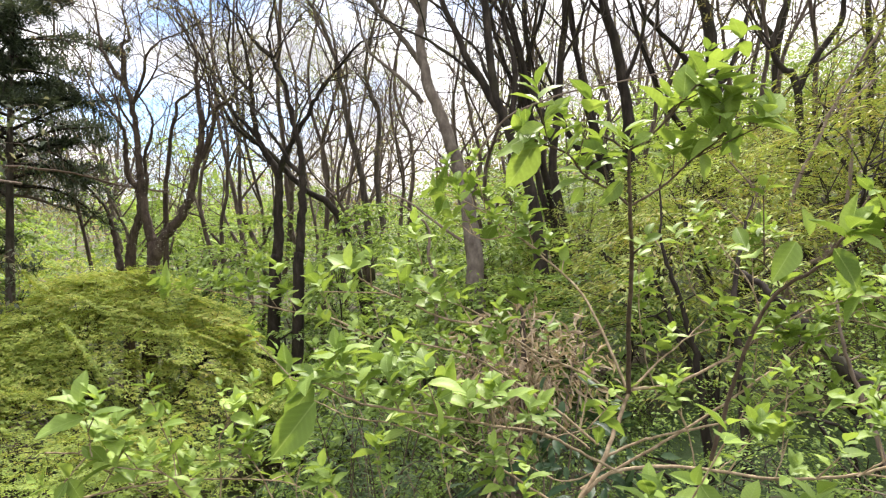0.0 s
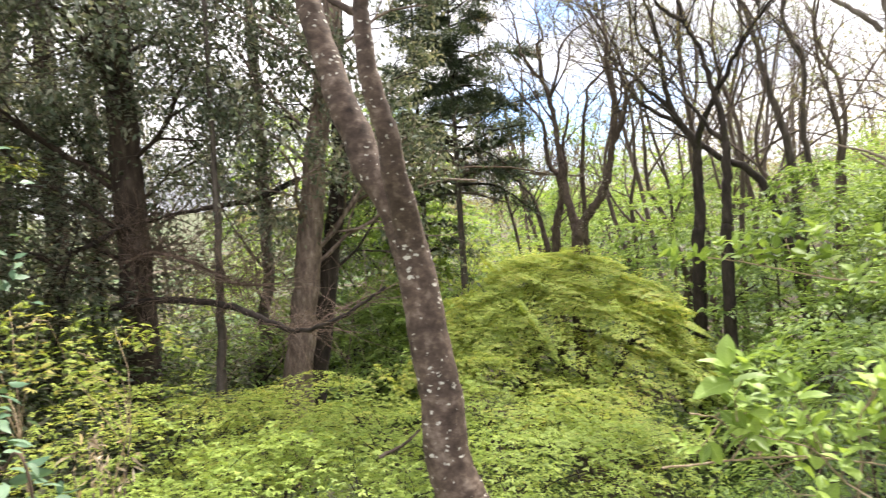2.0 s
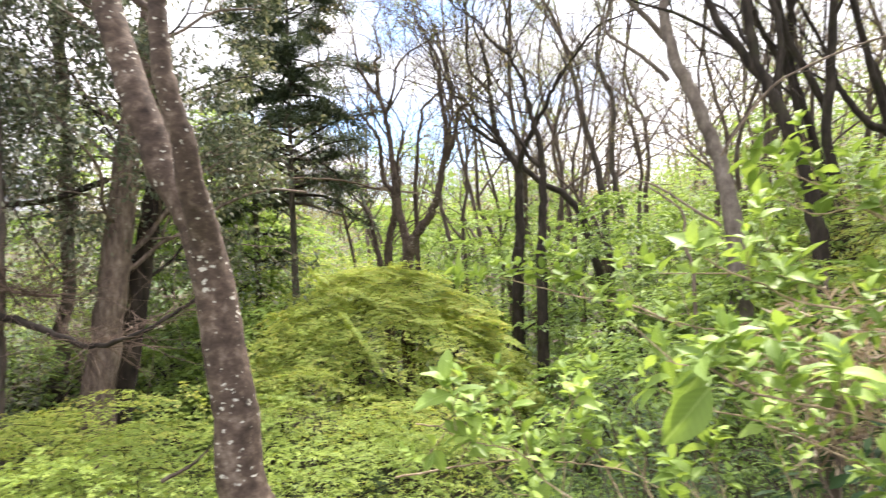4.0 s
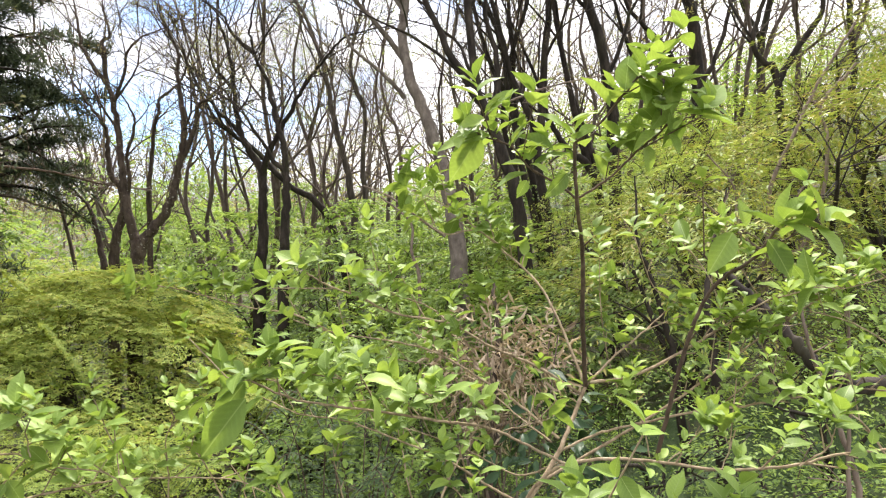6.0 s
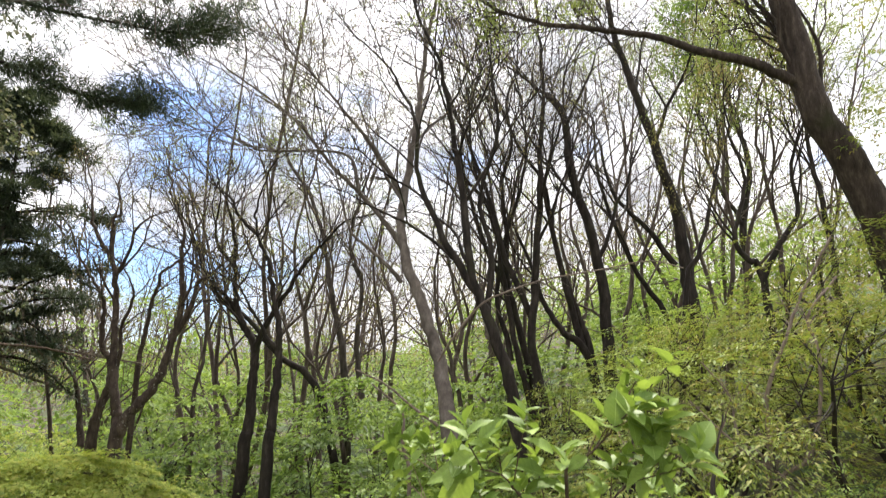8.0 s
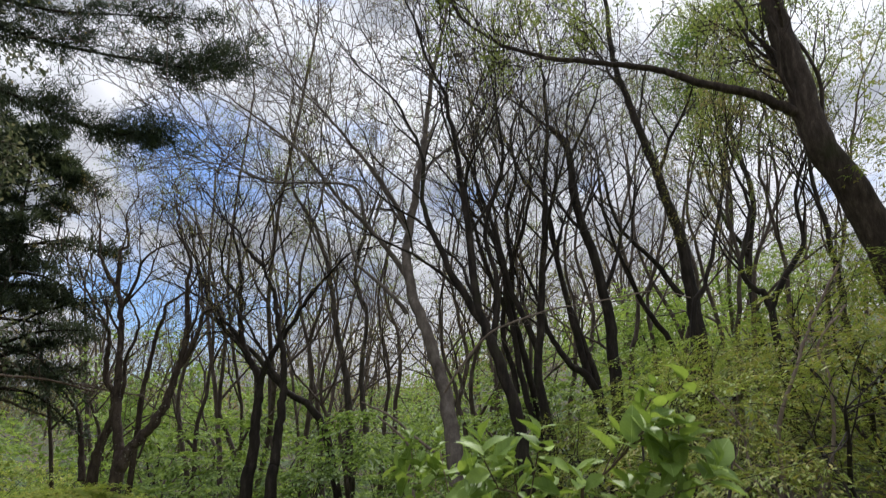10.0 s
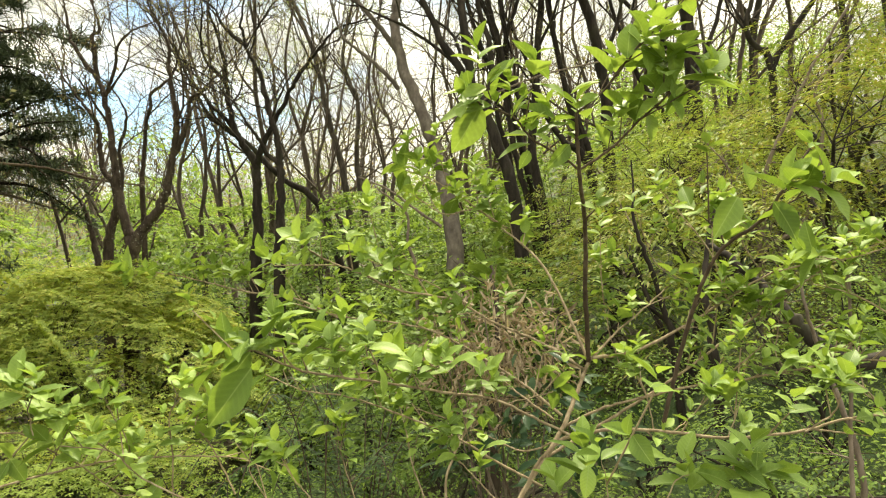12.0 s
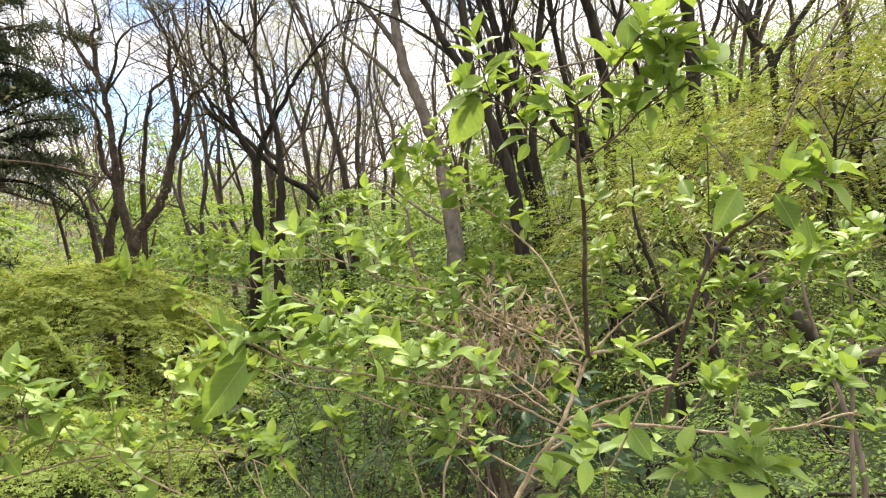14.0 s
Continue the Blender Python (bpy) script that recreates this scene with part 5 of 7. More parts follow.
oak = tree("evergreen_oak", "thick brown trunk hung with drooping grey-green leaves",
     [(0.184, 0.13, [(-6.59, 3.42, 0.16), (-6.58, 3.43, 0.99), (-6.60, 3.42, 1.95), (-6.61, 3.41, 3.02), (-6.63, 3.39, 3.97), (-6.63, 3.39, 4.91)])],
     BARK_OAK, 34, limbs=16, limb_len=1.7, per_tip=8, leaf_size=0.075, first=0.33, sub=5, kink=0.004, thin=0.18, twig=3, spread=1.05, lift=0.0, leaf=LEAF_EVER, group="evergreen trees on the bank", template=SMALL_LEAF, droop=0.12)
tree("evergreen_oak", "slim grey trunk below a thin evergreen crown",
     [(0.062, 0.045, [(-5.76, 3.72, 0.09), (-5.72, 3.75, 0.97), (-5.69, 3.77, 1.99), (-5.69, 3.77, 3.01), (-5.68, 3.78, 4.13)])],
     BARK_GREY, 35, limbs=12, limb_len=1.6, per_tip=7, leaf_size=0.07, first=0.4, kink=0.004, thin=0.18, twig=3, spread=1.05, lift=0.0, leaf=LEAF_EVER, group="evergreen trees on the bank", template=SMALL_LEAF, droop=0.12)
tree("evergreen_oak", "brown trunk wrapped in hanging evergreen leaves",
     [(0.137, 0.102, [(-8.29, 3.33, 0.43), (-8.18, 3.42, 1.72), (-8.18, 3.42, 2.88), (-8.18, 3.42, 4.11), (-8.16, 3.44, 5.33)])],
     BARK_OAK, 36, limbs=16, limb_len=1.8, per_tip=8, leaf_size=0.075, first=0.3, sub=5, kink=0.004, thin=0.18, twig=3, spread=1.05, lift=0.0, leaf=LEAF_EVER, group="evergreen trees on the bank", template=SMALL_LEAF, droop=0.12)
tree("evergreen_oak", "slim pale trunk among dense dark leaves",
     [(0.048, 0.035, [(-6.69, 2.06, 0.87), (-6.59, 2.13, 1.98), (-6.53, 2.18, 2.68), (-6.50, 2.21, 3.33), (-6.40, 2.29, 4.27)]),
      (0.044, 0.029, [(-6.69, 1.80, 1.21), (-6.57, 1.89, 2.08), (-6.49, 1.96, 2.75), (-6.50, 1.95, 3.33), (-6.55, 1.91, 4.21)])],
     BARK_GREY, 37, limbs=12, limb_len=1.4, per_tip=8, leaf_size=0.07, first=0.3, kink=0.004, thin=0.18, twig=3, spread=1.05, lift=0.0, leaf=LEAF_EVER, group="evergreen trees on the bank", template=SMALL_LEAF, droop=0.12)
tree("evergreen_oak", "evergreen with small glossy hanging leaves",
     [(0.093, 0.062, [(-7.27, 5.45, -0.37), (-7.13, 5.56, 1.01), (-7.14, 5.56, 2.48), (-7.15, 5.55, 3.87), (-7.15, 5.55, 5.49)])],
     BARK_GREY, 38, limbs=14, limb_len=1.7, per_tip=7, leaf_size=0.075, first=0.35, kink=0.05, thin=0.18, twig=3, spread=1.05, lift=0.0, leaf=LEAF_EVER, group="evergreen trees on the bank", template=SMALL_LEAF, droop=0.12)
tree("evergreen_oak", "dark evergreen with a dense leafy crown",
     [(0.146, 0.099, [(-8.51, 1.73, 0.37), (-8.34, 1.87, 1.82), (-8.32, 1.89, 3.28), (-8.32, 1.89, 4.44), (-8.23, 1.96, 5.13)])],
     BARK_OAK, 39, limbs=16, limb_len=1.7, per_tip=8, leaf_size=0.075, first=0.25, kink=0.004, thin=0.18, twig=3, spread=1.05, lift=0.0, leaf=LEAF_EVER, group="evergreen trees on the bank", template=SMALL_LEAF, droop=0.12)
tree("evergreen_oak", "evergreen tree with small glossy hanging leaves",
     [(0.135, 0.09, [(-10.30, 4.79, -0.06), (-10.14, 4.92, 1.72), (-10.13, 4.93, 3.52), (-9.96, 5.07, 5.30), (-9.91, 5.11, 6.64)])],
     BARK_GREY, 760, limbs=15, limb_len=1.9, per_tip=6, leaf_size=0.07, first=0.25, sub=5, kink=0.05, thin=0.18, twig=3, spread=1.05, lift=0.0, leaf=LEAF_EVER, group="evergreen trees on the bank", template=SMALL_LEAF, droop=0.12)
tree("evergreen_oak", "evergreen tree with small glossy hanging leaves",
     [(0.128, 0.085, [(-10.80, 3.74, 0.11), (-10.64, 3.86, 1.81), (-10.64, 3.87, 3.52), (-10.47, 4.00, 5.20), (-10.42, 4.04, 6.48)])],
     BARK_GREY, 761, limbs=15, limb_len=1.9, per_tip=6, leaf_size=0.07, first=0.25, sub=5, kink=0.05, thin=0.18, twig=3, spread=1.05, lift=0.0, leaf=LEAF_EVER, group="evergreen trees on the bank", template=SMALL_LEAF, droop=0.12)
tree("evergreen_oak", "evergreen tree with small glossy hanging leaves",
     [(0.115, 0.076, [(-10.48, 2.71, 0.33), (-10.34, 2.82, 1.85), (-10.34, 2.82, 3.38), (-10.19, 2.95, 4.89), (-10.14, 2.98, 6.03)])],
     BARK_GREY, 762, limbs=15, limb_len=1.9, per_tip=6, leaf_size=0.07, first=0.25, sub=5, kink=0.05, thin=0.18, twig=3, spread=1.05, lift=0.0, leaf=LEAF_EVER, group="evergreen trees on the bank", template=SMALL_LEAF, droop=0.12)
bough([(-5.16, 4.67, 5.45), (-4.74, 5.26, 5.26), (-4.19, 5.64, 5.15), (-3.66, 5.83, 4.98), (-3.24, 6.02, 4.93), (-2.83, 6.01, 4.94)], cedar, 51, 0.03, 0.5, 80)
bough([(-5.10, 4.67, 5.79), (-4.58, 5.25, 5.80), (-4.03, 5.74, 5.85), (-3.36, 6.02, 5.86), (-2.65, 6.21, 5.86), (-2.25, 6.30, 6.00)], cedar, 52, 0.026, 0.5, 80)
bough([(-5.16, 4.67, 6.02), (-4.64, 5.26, 6.12), (-4.10, 5.74, 6.25), (-3.44, 6.03, 6.42), (-2.53, 6.20, 6.51)], cedar, 53, 0.026, 0.5, 50)


# ---- low maples below the path ----
LOW = "low maples below the path"
leafy("low_maple", "yellow-green young maple spreading in flat layers", "shrub", (-4.25, 1.85), (0.75, 0.68), 1.22, 1.84, 23, 125, 0.48, MAPLE_SMALL, 0.036, LEAF_MAPLE, BARK_DARK, 600, 0.025, 4, LOW, flat=0.03, tumble=0.16, curl=0.14, tiers=3, shelves=4)
leafy("low_maple", "yellow-green young maple spreading in flat layers", "shrub", (-4.15, 2.57), (0.90, 0.81), 1.06, 1.68, 28, 125, 0.48, MAPLE_SMALL, 0.036, LEAF_MAPLE, BARK_DARK, 601, 0.025, 4, LOW, flat=0.03, tumble=0.16, curl=0.14, tiers=3, shelves=4)
leafy("low_maple", "yellow-green young maple spreading in flat layers", "shrub", (-4.19, 3.58), (0.90, 0.81), 1.09, 1.71, 28, 125, 0.48, MAPLE_SMALL, 0.036, LEAF_MAPLE, BARK_DARK, 602, 0.025, 4, LOW, flat=0.03, tumble=0.16, curl=0.14, tiers=3, shelves=4)
leafy("low_maple", "bright green young maple in flat leafy layers", "shrub", (-3.29, 3.02), (0.80, 0.72), 1.13, 1.75, 25, 125, 0.48, MAPLE_SMALL, 0.036, LEAF_MAPLE_GREEN, BARK_DARK, 603, 0.025, 4, LOW, flat=0.03, tumble=0.16, curl=0.14, tiers=3, shelves=4)
leafy("low_maple", "bright green young maple in flat leafy layers", "shrub", (-2.79, 3.81), (0.90, 0.81), 1.15, 1.77, 28, 125, 0.48, MAPLE_SMALL, 0.036, LEAF_MAPLE_GREEN, BARK_DARK, 604, 0.025, 4, LOW, flat=0.03, tumble=0.16, curl=0.14, tiers=3, shelves=4)
leafy("low_maple", "yellow-green young maple spreading in flat layers", "shrub", (-2.36, 4.29), (0.80, 0.72), 1.00, 1.62, 25, 125, 0.48, MAPLE_SMALL, 0.036, LEAF_MAPLE, BARK_DARK, 605, 0.025, 4, LOW, flat=0.03, tumble=0.16, curl=0.14, tiers=3, shelves=4)
leafy("low_maple", "yellow-green young maple spreading in flat layers", "shrub", (-3.28, 1.61), (0.60, 0.54), 1.14, 1.76, 19, 125, 0.48, MAPLE_SMALL, 0.036, LEAF_MAPLE_GREEN, BARK_DARK, 606, 0.025, 4, LOW, flat=0.03, tumble=0.16, curl=0.14, tiers=3, shelves=4)
leafy("low_maple", "bright green young maple in flat leafy layers", "shrub", (-3.10, 2.14), (0.70, 0.63), 1.12, 1.74, 22, 125, 0.48, MAPLE_SMALL, 0.036, LEAF_MAPLE_GREEN, BARK_DARK, 607, 0.025, 4, LOW, flat=0.03, tumble=0.16, curl=0.14, tiers=3, shelves=4)
leafy("low_maple", "bright green young maple in flat leafy layers", "shrub", (-2.63, 2.52), (0.65, 0.59), 0.98, 1.60, 20, 125, 0.48, MAPLE_SMALL, 0.036, LEAF_MAPLE_GREEN, BARK_DARK, 608, 0.025, 4, LOW, flat=0.03, tumble=0.16, curl=0.14, tiers=3, shelves=4)
leafy("low_maple", "bright green young maple in flat leafy layers", "shrub", (-2.20, 3.13), (0.70, 0.63), 1.01, 1.63, 22, 125, 0.48, MAPLE_SMALL, 0.036, LEAF_MAPLE_GREEN, BARK_DARK, 609, 0.025, 4, LOW, flat=0.03, tumble=0.16, curl=0.14, tiers=3, shelves=4)
leafy("low_maple", "yellow-green young maple spreading in flat layers", "shrub", (-1.88, 3.78), (0.70, 0.63), 0.98, 1.60, 22, 125, 0.48, MAPLE_SMALL, 0.036, LEAF_MAPLE_GREEN, BARK_DARK, 610, 0.025, 4, LOW, flat=0.03, tumble=0.16, curl=0.14, tiers=3, shelves=4)
leafy("low_maple", "yellow-green young maple spreading in flat layers", "shrub", (-3.73, 5.24), (0.80, 0.72), 0.94, 1.56, 25, 125, 0.48, MAPLE_SMALL, 0.036, LEAF_MAPLE, BARK_DARK, 612, 0.025, 4, LOW, flat=0.03, tumble=0.16, curl=0.14, tiers=3, shelves=4)
leafy("low_maple", "yellow-green young maple spreading in flat layers", "shrub", (-4.51, 3.06), (0.80, 0.72), 0.97, 1.59, 25, 125, 0.48, MAPLE_SMALL, 0.036, LEAF_MAPLE, BARK_DARK, 613, 0.025, 4, LOW, flat=0.03, tumble=0.16, curl=0.14, tiers=3, shelves=4)


# ---- maples, bushes and conifers ----
leafy("maple_tree", "spreading yellow-green maple with a layered umbrella crown", "tree", (-3.85, 7.3), (1.85, 1.7), 1.15, 2.52, 165, 350, 0.6, MAPLE_SMALL, 0.05,
      LEAF_MAPLE, BARK_DARK, 101, 0.11, 4, "maples", flat=0.012, tumble=0.2, umbrella=True, curl=0.09, tiers=2, ruffle=0.3, shelves=11)
leafy("maple_tree", "yellow-green maple crown farther back", "tree", (-7.2, 10.6), (2.4, 2.0), 0.8, 2.5, 130, 44, 0.5, SPRIG, 0.11, LEAF_MAPLE, BARK_DARK, 102, 0.09, 4, "maples")
leafy("maple_branch_tree", "thin maple holding flat sprays of yellow leaves", "tree", (-5.75, 1.5), (0.7, 0.6), 3.2, 3.5, 15, 110, 0.36, LANCE_LEAF, 0.06, LEAF_SLOPE, BARK_DARK, 111, 0.03, 2, flat=0.05, tumble=0.2, curl=0.15)

# maples on the rising slope
SLOPE = "maple bushes on the rising slope"
slope = [(2.6, 5.6, 1.3, 2.1), (3.9, 5.2, 1.3, 2.2), (3.3, 6.9, 1.4, 2.1), (4.8, 6.4, 1.5, 2.6), (2.2, 7.3, 1.3, 1.8), (5.6, 5.0, 1.5, 2.45), (4.3, 8.4, 1.6, 1.8),
         (1.9, 4.4, 1.0, 1.6), (3.0, 4.0, 1.1, 1.8), (6.4, 7.2, 1.7, 2.7), (3.2, 9.2, 1.5, 1.5), (6.2, 9.4, 1.8, 1.9), (4.4, 3.9, 1.2, 1.8)]
for i, (x, y, r, h) in enumerate(slope):
    leafy("slope_maple", "yellow-green maple bush with fine leaves and thin dark stems", "shrub", (x, y), (r, r * 0.9), 0.3, h, int(58 * r), 110, 0.54, LANCE_LEAF, 0.062,
          LEAF_SLOPE if i % 5 else LEAF_MAPLE_GREEN, BARK_DARK, 120 + i, 0.03, 4, SLOPE, fill=0.95, flat=0.04, curl=0.2, tumble=0.14, ruffle=0.25)

# undergrowth in the valley
VALLEY = "green bushes in the valley"
valley = [(-0.2, 7.6, 1.1, 1.7), (-1.0, 9.2, 1.4, 3.2), (0.9, 8.6, 1.2, 1.8), (-2.9, 10.0, 1.5, 3.5), (0.4, 10.6, 1.4, 2.5), (-4.6, 10.8, 1.4, 2.4), (-1.6, 11.6, 1.6, 3.2), (1.9, 10.4, 1.4, 2.2),
          (-6.2, 12.6, 1.6, 2.5), (-3.3, 12.8, 1.7, 3.1), (0.2, 13.0, 1.7, 2.8), (3.0, 12.2, 1.7, 2.5), (5.2, 11.6, 1.7, 2.5), (7.6, 11.0, 1.8, 2.8), (-0.5, 5.6, 1.0, 1.4), (0.7, 6.2, 1.0, 1.5),
          (-1.4, 7.4, 0.9, 1.3), (1.4, 5.6, 0.9, 1.3), (-9.5, 13.5, 2.0, 2.8), (-8.0, 8.0, 1.4, 1.7), (-6.6, 6.4, 1.2, 1.4), (-7.4, 5.0, 1.2, 1.6), (-8.6, 3.6, 1.4, 2.0), (-7.0, 2.6, 1.2, 1.8), (-5.6, 7.6, 1.2, 2.0), (-7.4, 7.4, 1.3, 2.2)]
for i, (x, y, r, h) in enumerate(valley):
    leafy("valley_bush", "green leafy bush in the shaded hollow" if i % 4 == 1 else "light green bush with fresh spring leaves", "bush", (x, y), (r, r), 0.2, h, int((62 if y < 11 else 28) * r), 70, 0.5, SMALL_LEAF, 0.066 + 0.0034 * y,
          LEAF_UNDER if i % 4 == 1 else LEAF_VALLEY, BARK_DARK, 150 + i, 0.025, 4, VALLEY, fill=0.8, flat=0.04, curl=0.1, tumble=0.15, ruffle=0.3, shelves=5 if y < 11 else 0, tiers=6 if y < 11 else 0)

# copies of those bushes farther off
rng = np.random.default_rng(5)
models = [o for o in bpy.data.objects if o.name.startswith("valley_bush") and o.parent is None][:12]
for i in range(14):
    y = rng.uniform(14, 30)
    x = rng.uniform(-1.0, 0.8) * y * 0.8
    s = rng.uniform(1.1, 1.7)
    copy_thing(models[i % 12], Matrix.LocRotScale((x, y, float(ground_z(x, y)) - 0.05), Euler((0, 0, rng.uniform(0, 6.28))), (s, s, s * rng.uniform(0.8, 1.1))))

FARBUSH = "leafy bushes at the far side of the valley"
for i in range(4):
    model = leafy("far_bush", "soft green bush under the bare trees", "bush", (-4.0 + 4.5 * i, 17.0 + 2 * (i % 2)), (1.9, 1.7), 0.3, 3.0 + 0.5 * (i % 2), 50, 26, 0.6, SMALL_LEAF, 0.14, LEAF_VALLEY, BARK_HAZE, 900 + i,
                  0.03, 4, FARBUSH, fill=0.8, flat=0.2, layers=0.6, curl=0.2)
    for k in range(7):
        y = 15.5 + 30 * ((k + rng.random()) / 7) ** 1.3
        x = rng.uniform(-1.0, 0.8) * y * 0.85
        s = rng.uniform(0.9, 1.5)
        copy_thing(model, Matrix.LocRotScale((x, y, float(ground_z(x, y)) - 0.05), Euler((0, 0, rng.uniform(0, 6.28))), (s, s, s * rng.uniform(0.8, 1.3))))

# low cover on the bank between path and valley
BANK = "low green plants on the bank"
bank = [(-1.2, 2.9), (-0.4, 3.3), (0.4, 3.2), (1.2, 3.3), (-0.8, 4.2), (0.2, 4.4), (1.0, 4.7), (-1.9, 1.9), (2.0, 3.0), (-1.0, 2.1), (2.3, 2.2), (-2.7, 1.4), (-2.0, 2.6), (-1.3, 1.5), (-0.5, 2.3), (0.6, 2.4), (1.5, 2.4), (2.6, 2.9), (1.7, 1.9), (2.4, 3.6)]
# the darker leaf puts the deep shade behind the shrub into the colour
for i, (x, y) in enumerate(bank):
    leafy("bank_bush", "low green bush with small leaves", "bush", (x, y), (0.75, 0.65), 0.05, 0.75 + 0.15 * (i % 3), 24 if y < 3.4 else 38, 125, 0.32, SMALL_LEAF, 0.026, LEAF_VALLEY if i % 3 == 0 or x > 0.9 else LEAF_UNDER, BARK_DARK, 200 + i,
          0.014, 4, BANK, fill=0.95, flat=0.14, curl=0.2, tumble=0.28)

for x, y, s in ((-9.3, 11.0, 1.5), (-10.6, 12.2, 1.6), (-8.6, 9.8, 1.3), (-12.5, 13.0, 1.8), (-11.0, 10.2, 1.5)):
    copy_thing(models[int(s * 10) % 12], Matrix.LocRotScale((x, y, float(ground_z(x, y)) - 0.05), Euler((0, 0, x)), (s, s, s)))

# dark undergrowth among the evergreens
DARK = "dark evergreen undergrowth on the bank"
for i, (x, y, r, h) in enumerate([(-5.2, 2.2, 0.8, 1.5), (-6.3, 3.4, 0.9, 1.9), (-6.9, 4.6, 0.9, 1.8), (-5.9, 1.3, 0.9, 2.2), (-7.6, 2.4, 1.2, 2.6), (-7.9, 5.8, 1.1, 2.2), (-8.6, 4.2, 1.2, 2.6),
                                  (-7.0, 0.4, 1.2, 2.8), (-9.4, 6.6, 1.4, 2.4), (-9.6, 2.0, 1.5, 3.2), (-7.3, 3.3, 1.1, 3.0), (-7.0, 1.4, 1.0, 3.3)]):
    leafy("evergreen_bush", "dark evergreen bush with hanging grey-green leaves" if y < 5 else "green bush in the shade of the cedars", "bush", (x, y), (r, r), 0.2, h, int(75 * r), 36, 0.32, SMALL_LEAF, 0.08, LEAF_EVER_DARK if y < 5 else LEAF_LIGHT, BARK_DARK, 250 + i, 0.02, 4, DARK, fill=0.95, flat=0.9)

models = [o for o in bpy.data.objects if o.name.startswith("evergreen_bush") and o.parent is None]
for i in range(7):
    x, y = rng.uniform(-22, -9.5), rng.uniform(-2, 15)
    s = rng.uniform(1.2, 1.9)
    copy_thing(models[i % len(models)], Matrix.LocRotScale((x, y, float(ground_z(x, y)) - 0.05), Euler((0, 0, rng.uniform(0, 6.28))), (s, s, s * rng.uniform(0.9, 1.3))))

# conifers
fir_main = fir("fir_tree", "dark fir with drooping needled boughs", (-6.35, 9.25), 3.55, 7.3, 2.3, 301, 0.08, 14, 46, keep=0.9)
fir("fir_tree", "slim dark fir with sparse boughs", (-7.6, 9.9), 2.4, 8.5, 1.2, 302, 0.07, 14, 30, keep=0.7)

# bare trees behind
BACK = "bare trees in the wood behind"
for i in range(22):
    y = 13.5 + 20 * (min(i, 16) / 16) ** 1.2 + rng.uniform(-1, 1)
    x = (rng.uniform(-1.0, 0.85)) * y * 0.9
    if i >= 16:
        x, y = rng.uniform(-26, -9.5), rng.uniform(-1, 15)
    g = float(ground_z(x, y))
    h = rng.uniform(6.5, 10.5)
    stems = []
    for k in range(rng.integers(1, 4)):
        lx, ly = rng.normal(size=2) * 0.2 * h
        w = rng.normal(size=(3, 2)) * 0.25
        r = rng.uniform(0.04, 0.085)
        stems.append((r, r * 0.25, [(x, y, g - 0.1), (x + lx * 0.3 + w[0, 0], y + ly * 0.3, g + h * 0.3), (x + lx * 0.6 + w[1, 0], y + ly * 0.6 + w[1, 1], g + h * 0.6), (x + lx + w[2, 0], y + ly, g + h)]))
    leafed = i % 2 == 0
    tree("bare_tree", "distant tree with fresh pale leaves" if leafed else "distant bare grey-brown tree", stems, BARK_HAZE, 400 + i, limbs=6, limb_len=2.6, sub=3, twig=2, first=0.2, wander=0.26, lift=0.12, thin=0.7, kink=0.02,
         leaf=LEAF_BUD if not leafed else LEAF_LIGHT, per_tip=7 if leafed else 3, spread=0.78, leaf_size=0.05 if leafed else 0.044, group=BACK, detail=False)

# the far wood, too far to count
far = Tubes()
for i in range(190):
    y = rng.uniform(34, 90)
    x = rng.uniform(-1.3, 1.1) * y
    g = float(ground_z(x, y))
    h = rng.uniform(7, 13)
    p = wander_path(rng, (x, y, g - 0.1), (rng.normal() * 0.2, rng.normal() * 0.1, 1), h, 6, 0.14, 0.1)
    far.add(p, rng.uniform(0.06, 0.13), 0.02, 4)
    for k in range(10):
        j = rng.integers(2, 7)
        far.add(wander_path(rng, p[j], (rng.normal(), rng.normal(), 1.0), h * 0.3, 3, 0.35, 0.3), 0.028, 0.008, 3)
wood = new("far_wood", far.mesh("far_wood", BARK_HAZE))
tw = 17000
y = 26 + 75 * rng.random(tw) ** 1.3
x = rng.uniform(-1.25, 1.0, tw) * y
x += 1.2 * np.sin(x * 1.7)
p = np.stack([x, y, ground_z(x, y) + 0.8 + 8.0 * rng.random(tw) ** 1.6], 1)
h = np.stack([rng.normal(size=tw) * 0.9, rng.normal(size=tw) * 0.6, np.ones(tw) * 0.8], 1)
v, f = scatter((NEEDLE_LEAF[0] * (0.2, 1, 1), NEEDLE_LEAF[1]), p, h, np.array([0.0, -1.0, 0.1]) + rng.normal(size=(tw, 3)) * 0.3, rng.uniform(0.5, 1.5, tw))
tagged(new("far_twigs", mesh_of("far_twigs", v, f, BARK_HAZE, False)), "brown haze of bare twigs in the far wood", "wood", "", "stuff")
tagged(wood, "far grey-brown trunks of a leafless wood", "wood", "", "stuff")
n = 50000
y = rng.uniform(30, 95, n)
x = rng.uniform(-1.3, 1.1, n) * y
cl = np.sin(x * 0.9) * np.sin(y * 0.7) + np.sin(x * 0.31 + 2) * np.sin(y * 0.23)
z = ground_z(x, y) + np.abs(rng.normal(size=n)) * np.maximum(0.4, 2.2 + 1.9 * cl) + (rng.random(n) < 0.3) * rng.uniform(1.5, 8, n)
pos = np.stack([x, y, z], 1)
v, f = scatter(SMALL_LEAF, pos, rng.normal(size=(n, 3)), UP + rng.normal(size=(n, 3)) * 0.6, 0.0058 * y * rng.uniform(0.6, 1.3, n))
